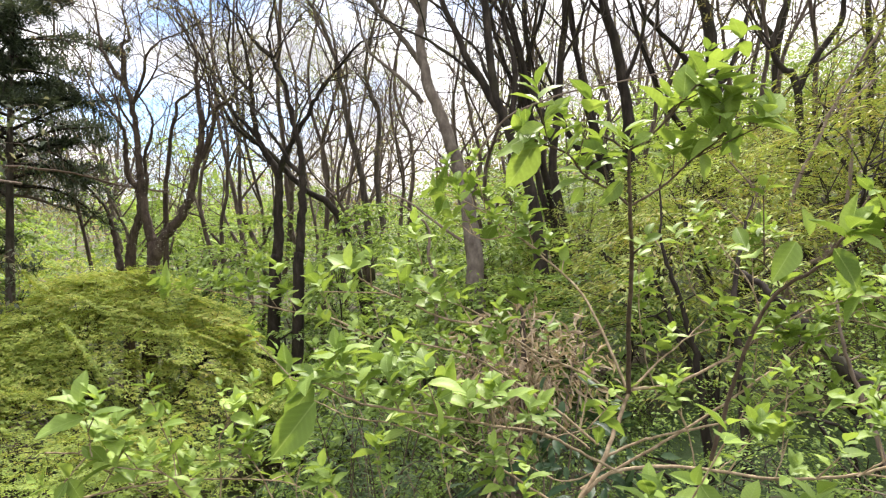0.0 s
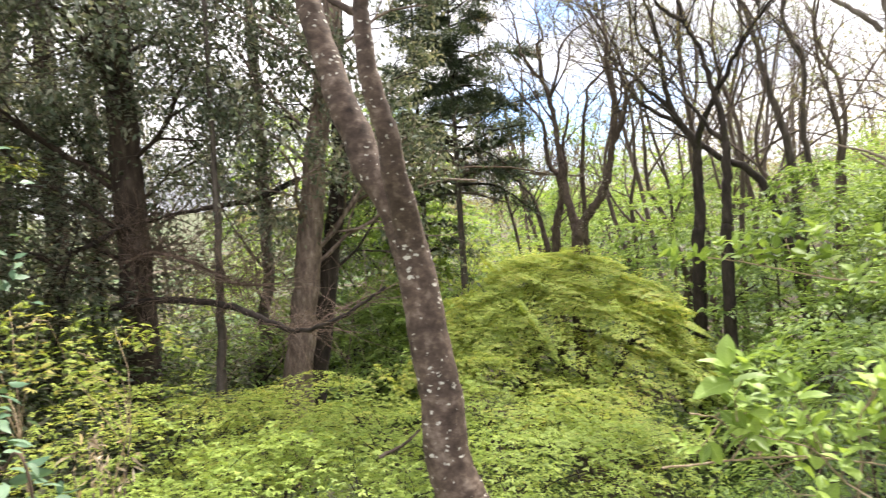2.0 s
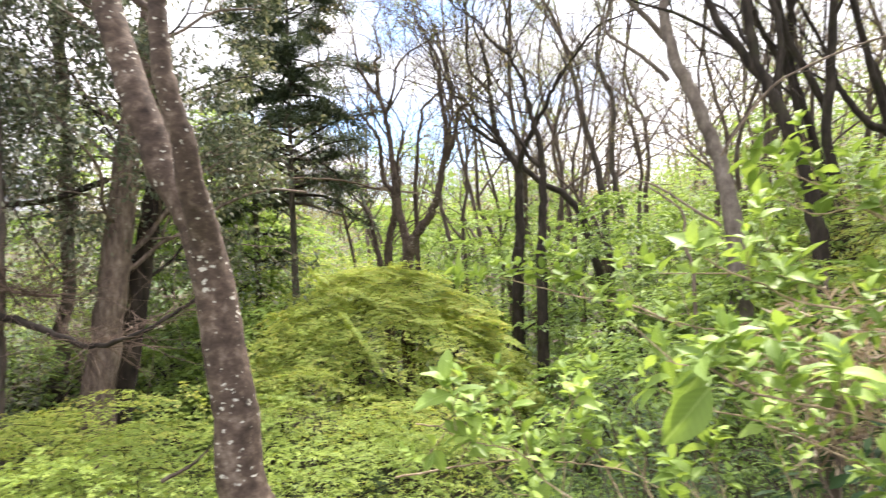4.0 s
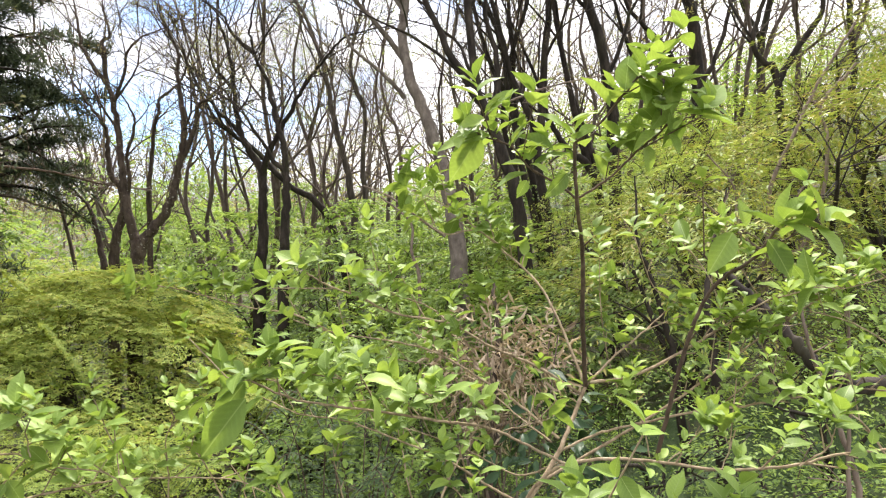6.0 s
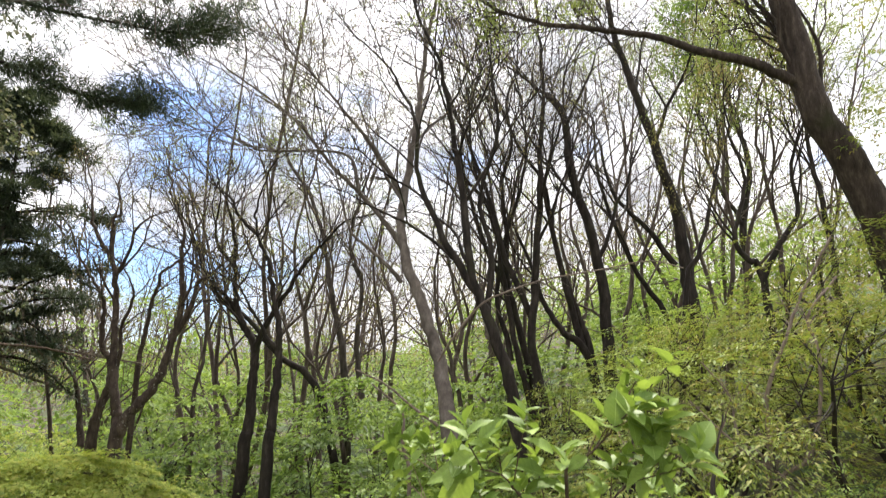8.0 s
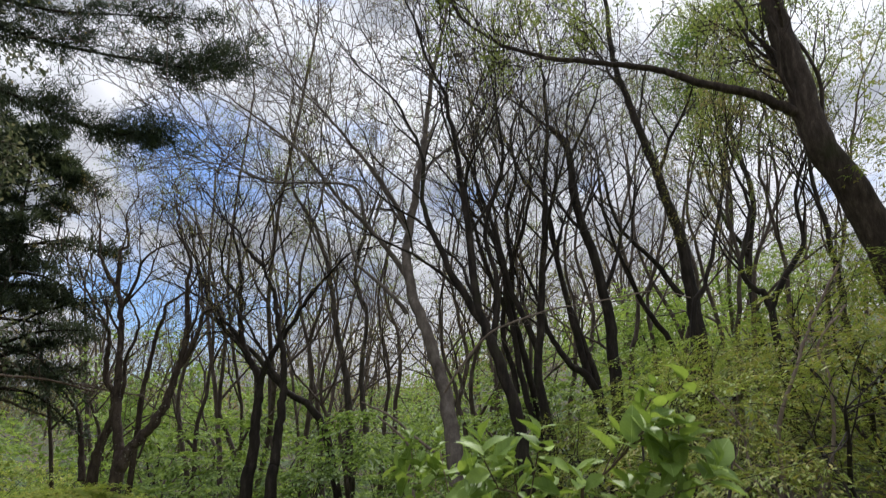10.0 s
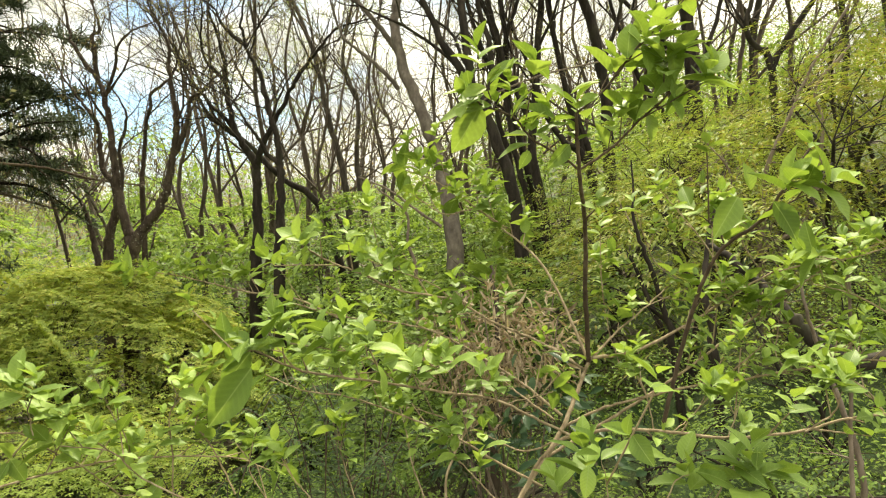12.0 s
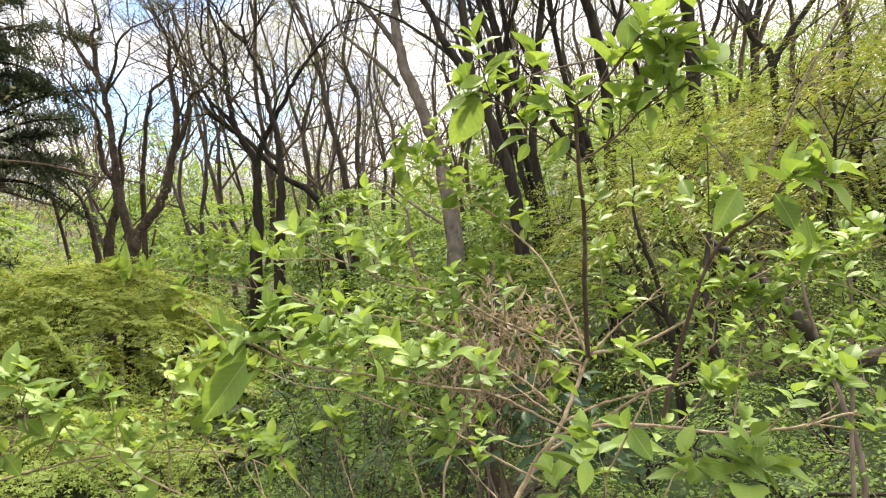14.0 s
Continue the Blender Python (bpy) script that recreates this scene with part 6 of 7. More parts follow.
tagged(new("far_foliage", mesh_of("far_foliage", v, f, LEAF_BUD, False)), "hazy green and brown spring foliage of the far wood", "foliage", "", "stuff")


# ---- the shrub in front: arching tan shoots with rosettes of fresh leaves ----
shrub_base = np.array([0.15, 1.45, float(ground_z(0.15, 1.45))])
shrub = empty("leafy_shrub", shrub_base, "large shrub with tan arching shoots and fresh green leaves", "shrub")
rng = np.random.default_rng(77)
LEAVES = []  # place, heading, face, size
BLADES = [blade(6, 0.54, 0.22, 0.2), blade(6, 0.58, 0.36, 0.16, 0.03), blade(6, 0.48, 0.10, 0.3, 0.015), blade(6, 0.62, 0.28, 0.12, 0.035, 0.42)]


def rosette(p, axis, n, size):
    """n leaves in crossed pairs round a shoot's tip, the outer ones larger and flatter."""
    axis = unit(np.asarray(axis, float))
    u = unit(np.cross(axis, (0.3, 0.8, 0.5)))
    w = np.cross(axis, u)
    turn = rng.random() * 6.28
    for k in range(n):
        a = turn + k // 2 * 1.7 + (k % 2) * math.pi + rng.normal() * 0.25
        out = math.cos(a) * u + math.sin(a) * w
        lay = 1 - k / max(n, 2)
        h = unit(out * (0.45 + 0.55 * lay) + axis * (0.85 - 0.5 * lay) + rng.normal(size=3) * 0.15)
        f = unit(axis * 0.7 - out * 0.35 + UP * 0.55 + rng.normal(size=3) * 0.2)
        if size > 0.075:
            h = unit(h - UP * 0.3)
        LEAVES.append((p + axis * 0.008 * k, h, f, size * (0.62 + 0.45 * lay) * rng.uniform(0.75, 1.2)))


def shoot(points, r0, r1, leaf, every, n, start, bark, tip=None):
    """A shoot along the points, with short side shoots that end in rosettes."""
    leaf, every = leaf * 0.98, every * 1.08
    path = smooth_path(points, 7)
    path[1:-1] += rng.normal(size=(len(path) - 2, 3)) * 0.0007
    t = Tubes()
    t.add(path, r0 * (0.9 if bark == TWIG_BROWN else 0.6), r1 * (0.85 if bark == TWIG_BROWN else 0.55), 8, 0.08, rng)
    ds = np.linalg.norm(np.diff(path, axis=0), axis=1)
    s = np.concatenate([[0], ds.cumsum()])
    pos = s[-1] * start + rng.random() * every * 0.5
    while pos < s[-1] - 0.02:
        i = min(len(path) - 2, int(np.searchsorted(s, pos)))
        d = unit(path[i + 1] - path[i])
        side = unit(np.cross(d, rng.normal(size=3)) + UP * 0.55)
        h = unit(side + d * 0.7 + UP * 0.25)
        le = rng.uniform(0.012, 0.05) if rng.random() < 0.6 else rng.uniform(0.05, 0.15)
        end = path[i] + h * le
        t.add(smooth_path([path[i], path[i] + h * le * 0.6, end], 2), max(0.0014, r1 * 0.6), 0.0012, 4)
        rosette(end, unit(h * 0.6 + UP * 0.8), n + rng.integers(0, 3), leaf * rng.uniform(0.65, 1.05))
        if le > 0.07:
            rosette(path[i] + h * le * 0.55, unit(h + rng.normal(size=3) * 0.5), 3, leaf * rng.uniform(0.55, 0.9))
        pos += every * rng.uniform(0.35, 0.8)
    d = unit(path[-1] - path[-3])
    rosette(path[-1], unit(d + UP * 0.3), max(4, n + 1), 0.85 * tip if tip else leaf * 1.2)
    part("stem" if r0 > 0.006 else "shoot", t.mesh("shoot", bark, shrub_base), shrub)


def single_leaf(foot, tip):
    """One large leaf from its foot to its tip, face to the light."""
    a, b = np.array(foot), np.array(tip)
    face = np.array([0.25, -1.0, 0.35]) if unit(b - a)[2] < -0.6 else UP + np.array([0.0, -0.35, 0.0])
    LEAVES.append((a, unit(b - a), unit(face + rng.normal(size=3) * 0.25), float(np.linalg.norm(b - a)) * (1.1 if a[2] > 1.68 else 1.05)))


shoot([(0.19, 1.35, 0.89), (0.27, 1.41, 0.99), (0.36, 1.47, 1.09), (0.41, 1.53, 1.16), (0.46, 1.59, 1.23)], 0.0110, 0.0090, 0.04, 9, 1, 0.9, TWIG_TAN)
shoot([(0.46, 1.59, 1.23), (0.43, 1.49, 1.41), (0.41, 1.40, 1.57), (0.37, 1.28, 1.69), (0.36, 1.25, 1.80)], 0.0070, 0.0040, 0.045, 0.3, 3, 0.55, TWIG_BROWN, 0.1)
shoot([(0.37, 1.28, 1.69), (0.33, 1.27, 1.72), (0.27, 1.25, 1.75), (0.23, 1.23, 1.79), (0.16, 1.20, 1.81)], 0.0030, 0.0020, 0.072, 0.048, 4, 0.15, TWIG_BROWN, 0.085)
shoot([(0.37, 1.28, 1.69), (0.43, 1.25, 1.73), (0.48, 1.23, 1.78), (0.52, 1.19, 1.82), (0.53, 1.17, 1.87)], 0.0030, 0.0020, 0.07, 0.048, 4, 0.2, TWIG_BROWN, 0.085)
shoot([(0.36, 1.25, 1.80), (0.41, 1.22, 1.84), (0.44, 1.19, 1.88), (0.46, 1.16, 1.91)], 0.0030, 0.0020, 0.07, 0.045, 4, 0.2, TWIG_BROWN, 0.085)
shoot([(0.52, 1.19, 1.82), (0.55, 1.17, 1.83), (0.57, 1.15, 1.84)], 0.0020, 0.0020, 0.075, 0.06, 2, 0.4, TWIG_BROWN, 0.085)
shoot([(0.46, 1.59, 1.23), (0.54, 1.64, 1.29), (0.65, 1.69, 1.36), (0.75, 1.74, 1.43)], 0.0060, 0.0030, 0.055, 0.08, 5, 0.3, TWIG_TAN)
shoot([(0.47, 1.59, 1.24), (0.59, 1.62, 1.25), (0.74, 1.65, 1.31), (0.86, 1.68, 1.37), (0.98, 1.70, 1.43), (1.12, 1.73, 1.46)], 0.0080, 0.0040, 0.06, 0.08, 5, 0.35, TWIG_TAN)
shoot([(0.46, 1.59, 1.23), (0.42, 1.67, 1.36), (0.37, 1.75, 1.48), (0.29, 1.85, 1.57), (0.18, 1.95, 1.67), (0.08, 2.00, 1.74), (-0.01, 2.05, 1.78)], 0.0070, 0.0030, 0.07, 0.065, 6, 0.42, TWIG_TAN)
shoot([(0.29, 1.85, 1.58), (0.20, 1.90, 1.64), (0.11, 1.95, 1.63), (0.02, 2.00, 1.69)], 0.0040, 0.0030, 0.065, 0.07, 5, 0.3, TWIG_TAN)
shoot([(0.39, 1.55, 1.08), (0.48, 1.55, 1.12), (0.58, 1.56, 1.14), (0.73, 1.56, 1.17), (0.86, 1.57, 1.18), (0.99, 1.57, 1.20), (1.14, 1.57, 1.22), (1.24, 1.58, 1.21)], 0.0060, 0.0040, 0.055, 0.075, 5, 0.35, TWIG_TAN)
shoot([(0.34, 1.60, 0.98), (0.48, 1.62, 1.05), (0.61, 1.63, 1.12), (0.72, 1.65, 1.18), (0.85, 1.67, 1.26), (0.97, 1.69, 1.34), (1.11, 1.71, 1.42), (1.27, 1.73, 1.51)], 0.0070, 0.0040, 0.06, 0.085, 5, 0.4, TWIG_TAN)
shoot([(0.24, 1.30, 1.01), (0.28, 1.29, 1.09), (0.33, 1.27, 1.14), (0.41, 1.25, 1.16), (0.50, 1.24, 1.16), (0.63, 1.21, 1.15), (0.75, 1.17, 1.17), (0.82, 1.14, 1.20), (0.90, 1.11, 1.22)], 0.0070, 0.0040, 0.05, 0.11, 5, 0.35, TWIG_TAN)
shoot([(0.52, 1.24, 1.17), (0.53, 1.21, 1.26), (0.54, 1.17, 1.36), (0.55, 1.11, 1.47), (0.57, 1.07, 1.53), (0.61, 1.03, 1.57), (0.63, 0.99, 1.62)], 0.0050, 0.0030, 0.055, 0.16, 3, 0.4, TWIG_BROWN, 0.085)
shoot([(0.61, 1.03, 1.57), (0.63, 1.01, 1.59), (0.66, 0.99, 1.61), (0.68, 0.97, 1.62)], 0.0020, 0.0010, 0.06, 0.06, 3, 0.3, TWIG_BROWN, 0.085)
shoot([(0.58, 1.09, 1.53), (0.57, 1.10, 1.56), (0.54, 1.11, 1.59)], 0.0020, 0.0010, 0.055, 0.06, 3, 0.3, TWIG_BROWN, 0.07)
shoot([(0.75, 1.14, 1.18), (0.79, 1.12, 1.22), (0.80, 1.11, 1.26)], 0.0030, 0.0020, 0.055, 0.05, 5, 0.4, TWIG_TAN)
shoot([(0.35, 1.27, 1.14), (0.26, 1.25, 1.19), (0.18, 1.20, 1.24), (0.09, 1.15, 1.27), (-0.01, 1.10, 1.30), (-0.10, 1.04, 1.33), (-0.16, 1.01, 1.35), (-0.21, 0.96, 1.39)], 0.0050, 0.0030, 0.055, 0.075, 5, 0.25, TWIG_TAN, 0.06)
shoot([(-0.16, 1.01, 1.35), (-0.19, 1.00, 1.39), (-0.19, 0.99, 1.42)], 0.0020, 0.0010, 0.055, 0.05, 4, 0.4, TWIG_TAN, 0.065)
shoot([(-0.21, 0.96, 1.39), (-0.25, 0.98, 1.39), (-0.27, 1.01, 1.39)], 0.0020, 0.0010, 0.055, 0.05, 3, 0.4, TWIG_TAN, 0.06)
shoot([(0.45, 1.59, 1.21), (0.33, 1.55, 1.29), (0.21, 1.50, 1.35), (0.11, 1.47, 1.41), (-0.02, 1.44, 1.44), (-0.09, 1.40, 1.48), (-0.16, 1.37, 1.51), (-0.20, 1.34, 1.54)], 0.0060, 0.0030, 0.055, 0.07, 5, 0.3, TWIG_TAN, 0.085)
shoot([(0.11, 1.47, 1.41), (0.06, 1.48, 1.45), (-0.02, 1.49, 1.48), (-0.09, 1.50, 1.51)], 0.0030, 0.0020, 0.055, 0.06, 5, 0.3, TWIG_TAN)
shoot([(0.42, 1.74, 1.05), (0.32, 1.79, 1.13), (0.21, 1.83, 1.20), (0.08, 1.88, 1.27), (-0.05, 1.92, 1.30), (-0.23, 1.97, 1.32), (-0.38, 2.01, 1.36)], 0.0070, 0.0030, 0.055, 0.07, 5, 0.3, TWIG_TAN)
shoot([(-0.24, 2.01, 1.31), (-0.39, 2.07, 1.37), (-0.56, 2.13, 1.39), (-0.71, 2.20, 1.42), (-0.87, 2.26, 1.45), (-1.03, 2.32, 1.47)], 0.0060, 0.0030, 0.075, 0.075, 6, 0.15, TWIG_TAN, 0.09)
shoot([(0.41, 1.80, 1.02), (0.31, 1.87, 1.09), (0.20, 1.95, 1.17), (0.08, 2.03, 1.20), (-0.09, 2.10, 1.22)], 0.0050, 0.0030, 0.055, 0.08, 5, 0.3, TWIG_TAN)
shoot([(0.30, 1.40, 0.99), (0.19, 1.38, 1.06), (0.10, 1.37, 1.12), (-0.00, 1.35, 1.17), (-0.12, 1.34, 1.22), (-0.21, 1.32, 1.24), (-0.29, 1.31, 1.28)], 0.0050, 0.0020, 0.045, 0.075, 5, 0.2, TWIG_TAN)
shoot([(0.38, 1.50, 1.07), (0.28, 1.55, 1.02), (0.17, 1.60, 1.06), (0.06, 1.65, 1.09), (-0.06, 1.70, 1.11)], 0.0040, 0.0020, 0.045, 0.075, 5, 0.3, TWIG_TAN)
shoot([(0.08, 1.45, 0.92), (0.09, 1.48, 1.00), (0.13, 1.52, 1.07), (0.19, 1.55, 1.16)], 0.0060, 0.0030, 0.045, 0.12, 5, 0.4, TWIG_TAN)
shoot([(0.04, 1.60, 0.86), (0.00, 1.67, 0.95), (-0.02, 1.74, 1.03), (-0.05, 1.80, 1.12)], 0.0040, 0.0020, 0.045, 0.08, 5, 0.3, TWIG_TAN)
shoot([(-0.12, 1.50, 0.88), (-0.15, 1.54, 0.95), (-0.18, 1.57, 1.04), (-0.19, 1.61, 1.07)], 0.0030, 0.0020, 0.05, 0.07, 5, 0.5, TWIG_TAN)
shoot([(0.19, 1.20, 1.03), (0.15, 1.25, 1.06), (0.09, 1.30, 1.11)], 0.0030, 0.0020, 0.05, 0.07, 5, 0.3, TWIG_TAN)
shoot([(-0.81, 1.17, 1.10), (-0.70, 1.20, 1.12), (-0.62, 1.23, 1.13), (-0.55, 1.26, 1.13), (-0.45, 1.29, 1.12), (-0.36, 1.33, 1.10), (-0.30, 1.36, 1.06)], 0.0040, 0.0020, 0.05, 0.085, 5, 0.15, TWIG_TAN)
shoot([(-0.74, 1.12, 1.23), (-0.70, 1.17, 1.21), (-0.68, 1.22, 1.16), (-0.64, 1.26, 1.11), (-0.57, 1.31, 1.01)], 0.0030, 0.0020, 0.055, 0.06, 5, 0.1, TWIG_TAN)
shoot([(-0.66, 1.13, 1.22), (-0.66, 1.12, 1.26), (-0.66, 1.11, 1.29)], 0.0020, 0.0010, 0.06, 0.04, 5, 0.4, TWIG_TAN)
shoot([(-0.55, 1.26, 1.13), (-0.55, 1.24, 1.18), (-0.57, 1.21, 1.25)], 0.0020, 0.0020, 0.055, 0.12, 4, 0.6, TWIG_TAN, 0.07)
shoot([(-0.49, 1.31, 1.03), (-0.48, 1.29, 1.13), (-0.48, 1.28, 1.20), (-0.45, 1.26, 1.26)], 0.0030, 0.0020, 0.05, 0.08, 5, 0.4, TWIG_TAN)
shoot([(-0.36, 1.31, 1.03), (-0.41, 1.33, 1.12), (-0.45, 1.34, 1.17), (-0.44, 1.36, 1.20)], 0.0030, 0.0020, 0.05, 0.07, 5, 0.4, TWIG_TAN)
shoot([(-0.27, 1.26, 1.02), (-0.32, 1.28, 1.09), (-0.32, 1.31, 1.14)], 0.0020, 0.0020, 0.05, 0.06, 5, 0.5, TWIG_TAN, 0.06)
shoot([(-0.42, 1.21, 1.06), (-0.50, 1.20, 1.11), (-0.55, 1.18, 1.17), (-0.63, 1.16, 1.19)], 0.0030, 0.0020, 0.055, 0.06, 5, 0.3, TWIG_TAN)
shoot([(-0.17, 1.21, 1.04), (-0.22, 1.23, 1.09), (-0.25, 1.26, 1.12)], 0.0020, 0.0020, 0.055, 0.05, 5, 0.4, TWIG_TAN)
shoot([(0.27, 0.80, 1.16), (0.28, 0.79, 1.22), (0.27, 0.78, 1.27)], 0.0020, 0.0010, 0.05, 0.06, 2, 0.6, TWIG_TAN, 0.055)
shoot([(0.43, 0.84, 1.13), (0.44, 0.84, 1.18), (0.46, 0.83, 1.23), (0.49, 0.82, 1.23)], 0.0020, 0.0020, 0.05, 0.06, 2, 0.6, TWIG_TAN, 0.06)
shoot([(0.35, 0.80, 1.18), (0.37, 0.80, 1.23), (0.39, 0.80, 1.24)], 0.0020, 0.0010, 0.045, 0.06, 2, 0.6, TWIG_TAN, 0.05)
shoot([(1.17, 1.63, 0.81), (1.18, 1.65, 0.98), (1.19, 1.66, 1.19), (1.20, 1.68, 1.43)], 0.0110, 0.0070, 0.055, 0.15, 5, 0.6, TWIG_DEAD)
shoot([(1.03, 1.28, 1.13), (0.98, 1.30, 1.21), (0.94, 1.32, 1.24), (0.89, 1.34, 1.26)], 0.0040, 0.0020, 0.06, 0.06, 5, 0.2, TWIG_TAN)
shoot([(1.19, 1.48, 1.52), (1.15, 1.50, 1.50), (1.08, 1.52, 1.48), (1.02, 1.53, 1.49)], 0.0030, 0.0020, 0.07, 0.05, 5, 0.1, TWIG_TAN)
shoot([(1.26, 1.58, 1.32), (1.17, 1.61, 1.38), (1.07, 1.65, 1.41), (1.03, 1.68, 1.38)], 0.0040, 0.0020, 0.055, 0.06, 5, 0.1, TWIG_TAN)
shoot([(0.75, 1.74, 1.43), (0.68, 1.72, 1.48), (0.62, 1.69, 1.62)], 0.0030, 0.0020, 0.05, 0.1, 4, 0.4, TWIG_TAN)
shoot([(0.89, 1.74, 1.37), (0.85, 1.75, 1.50), (0.76, 1.77, 1.63), (0.74, 1.79, 1.67)], 0.0040, 0.0020, 0.055, 0.055, 6, 0.3, TWIG_TAN)
shoot([(1.00, 1.73, 1.42), (0.95, 1.76, 1.52), (0.92, 1.79, 1.63)], 0.0030, 0.0020, 0.055, 0.055, 6, 0.3, TWIG_TAN)
shoot([(0.60, 1.79, 1.18), (0.58, 1.83, 1.28), (0.57, 1.86, 1.44), (0.59, 1.89, 1.47)], 0.0030, 0.0020, 0.055, 0.07, 6, 0.4, TWIG_TAN)
shoot([(0.23, 1.70, 1.32), (0.23, 1.75, 1.39), (0.22, 1.80, 1.45)], 0.0030, 0.0020, 0.055, 0.06, 6, 0.4, TWIG_TAN)
shoot([(0.59, 1.49, 1.08), (0.58, 1.52, 1.17), (0.55, 1.54, 1.23)], 0.0030, 0.0020, 0.05, 0.06, 5, 0.4, TWIG_TAN)
shoot([(0.65, 1.24, 1.14), (0.68, 1.27, 1.17), (0.68, 1.29, 1.19)], 0.0020, 0.0020, 0.055, 0.05, 5, 0.4, TWIG_TAN)
shoot([(0.56, 1.29, 1.14), (0.62, 1.32, 1.17), (0.65, 1.34, 1.20)], 0.0020, 0.0020, 0.06, 0.05, 5, 0.4, TWIG_TAN)
shoot([(0.97, 1.58, 1.19), (0.95, 1.60, 1.24), (0.97, 1.62, 1.32), (0.93, 1.64, 1.37)], 0.0030, 0.0020, 0.06, 0.06, 5, 0.3, TWIG_TAN)
shoot([(-0.01, 1.12, 1.30), (-0.05, 1.12, 1.34), (-0.10, 1.12, 1.36), (-0.12, 1.12, 1.38)], 0.0020, 0.0020, 0.06, 0.05, 5, 0.3, TWIG_TAN)
shoot([(0.09, 1.15, 1.27), (0.06, 1.15, 1.32), (0.02, 1.15, 1.34)], 0.0020, 0.0020, 0.055, 0.05, 5, 0.3, TWIG_TAN)
shoot([(0.21, 1.25, 1.22), (0.28, 1.27, 1.23), (0.31, 1.30, 1.23)], 0.0020, 0.0020, 0.05, 0.05, 5, 0.3, TWIG_TAN)
single_leaf((-0.219, 0.957, 1.389), (-0.261, 0.937, 1.337))
single_leaf((-0.212, 0.936, 1.369), (-0.276, 0.928, 1.285))
single_leaf((-0.222, 0.987, 1.403), (-0.175, 0.976, 1.446))
single_leaf((-0.264, 0.977, 1.371), (-0.334, 1.009, 1.342))
single_leaf((0.243, 0.738, 1.278), (0.235, 0.718, 1.249))
single_leaf((0.289, 0.817, 1.266), (0.360, 0.796, 1.269))
single_leaf((0.489, 0.814, 1.235), (0.551, 0.792, 1.238))
single_leaf((0.466, 0.814, 1.230), (0.415, 0.815, 1.229))
single_leaf((0.465, 0.774, 1.257), (0.469, 0.774, 1.282))
single_leaf((0.399, 0.795, 1.245), (0.453, 0.794, 1.234))
single_leaf((0.613, 0.991, 1.602), (0.644, 0.971, 1.545))
single_leaf((0.581, 1.042, 1.614), (0.533, 1.023, 1.549))
single_leaf((0.627, 0.991, 1.627), (0.702, 0.970, 1.637))
single_leaf((0.601, 1.021, 1.572), (0.646, 0.991, 1.599))
single_leaf((0.640, 0.991, 1.619), (0.646, 0.991, 1.691))
single_leaf((0.598, 1.032, 1.624), (0.589, 1.032, 1.669))
single_leaf((0.480, 1.174, 1.912), (0.537, 1.143, 1.930))
single_leaf((0.518, 1.163, 1.908), (0.528, 1.143, 1.852))
single_leaf((0.440, 1.174, 1.887), (0.447, 1.174, 1.953))
single_leaf((0.533, 1.163, 1.843), (0.619, 1.131, 1.829))
single_leaf((0.531, 1.173, 1.827), (0.587, 1.152, 1.812))
single_leaf((0.416, 1.195, 1.861), (0.369, 1.196, 1.919))
single_leaf((0.459, 1.174, 1.902), (0.505, 1.143, 1.882))
single_leaf((0.163, 1.200, 1.808), (0.119, 1.190, 1.728))
single_leaf((0.184, 1.209, 1.854), (0.227, 1.198, 1.902))
single_leaf((0.176, 1.199, 1.831), (0.101, 1.191, 1.845))
single_leaf((0.186, 1.199, 1.807), (0.096, 1.181, 1.807))
single_leaf((0.317, 1.247, 1.788), (0.249, 1.238, 1.816))
single_leaf((0.346, 1.236, 1.835), (0.389, 1.215, 1.862))
single_leaf((0.333, 1.236, 1.830), (0.292, 1.237, 1.870))
single_leaf((0.277, 1.247, 1.756), (0.332, 1.236, 1.792))
single_leaf((0.266, 1.248, 1.740), (0.203, 1.239, 1.726))
single_leaf((0.263, 1.248, 1.726), (0.246, 1.238, 1.696))
single_leaf((0.225, 1.228, 1.787), (0.253, 1.218, 1.844))
single_leaf((0.346, 1.256, 1.739), (0.304, 1.247, 1.694))
single_leaf((0.425, 1.255, 1.731), (0.401, 1.245, 1.775))
single_leaf((0.476, 1.234, 1.774), (0.440, 1.224, 1.809))
single_leaf((0.495, 1.223, 1.791), (0.507, 1.213, 1.745))
single_leaf((0.517, 1.193, 1.816), (0.460, 1.184, 1.789))
single_leaf((0.527, 1.173, 1.869), (0.490, 1.164, 1.815))
single_leaf((0.394, 1.215, 1.829), (0.356, 1.196, 1.810))
single_leaf((0.466, 1.164, 1.909), (0.479, 1.144, 1.862))
single_leaf((0.547, 1.172, 1.837), (0.521, 1.163, 1.783))
for p, axis, n, size in (((0.255, 0.79, 1.235), (-0.1, 0.05, 1), 8, 0.062), ((0.225, 0.82, 1.205), (-0.3, 0.1, 1), 5, 0.055), ((0.47, 0.80, 1.215), (0.1, 0.05, 1), 9, 0.066),
                         ((0.395, 0.81, 1.215), (-0.2, 0.1, 1), 6, 0.055)):
    rosette(np.array(p), axis, n, size)

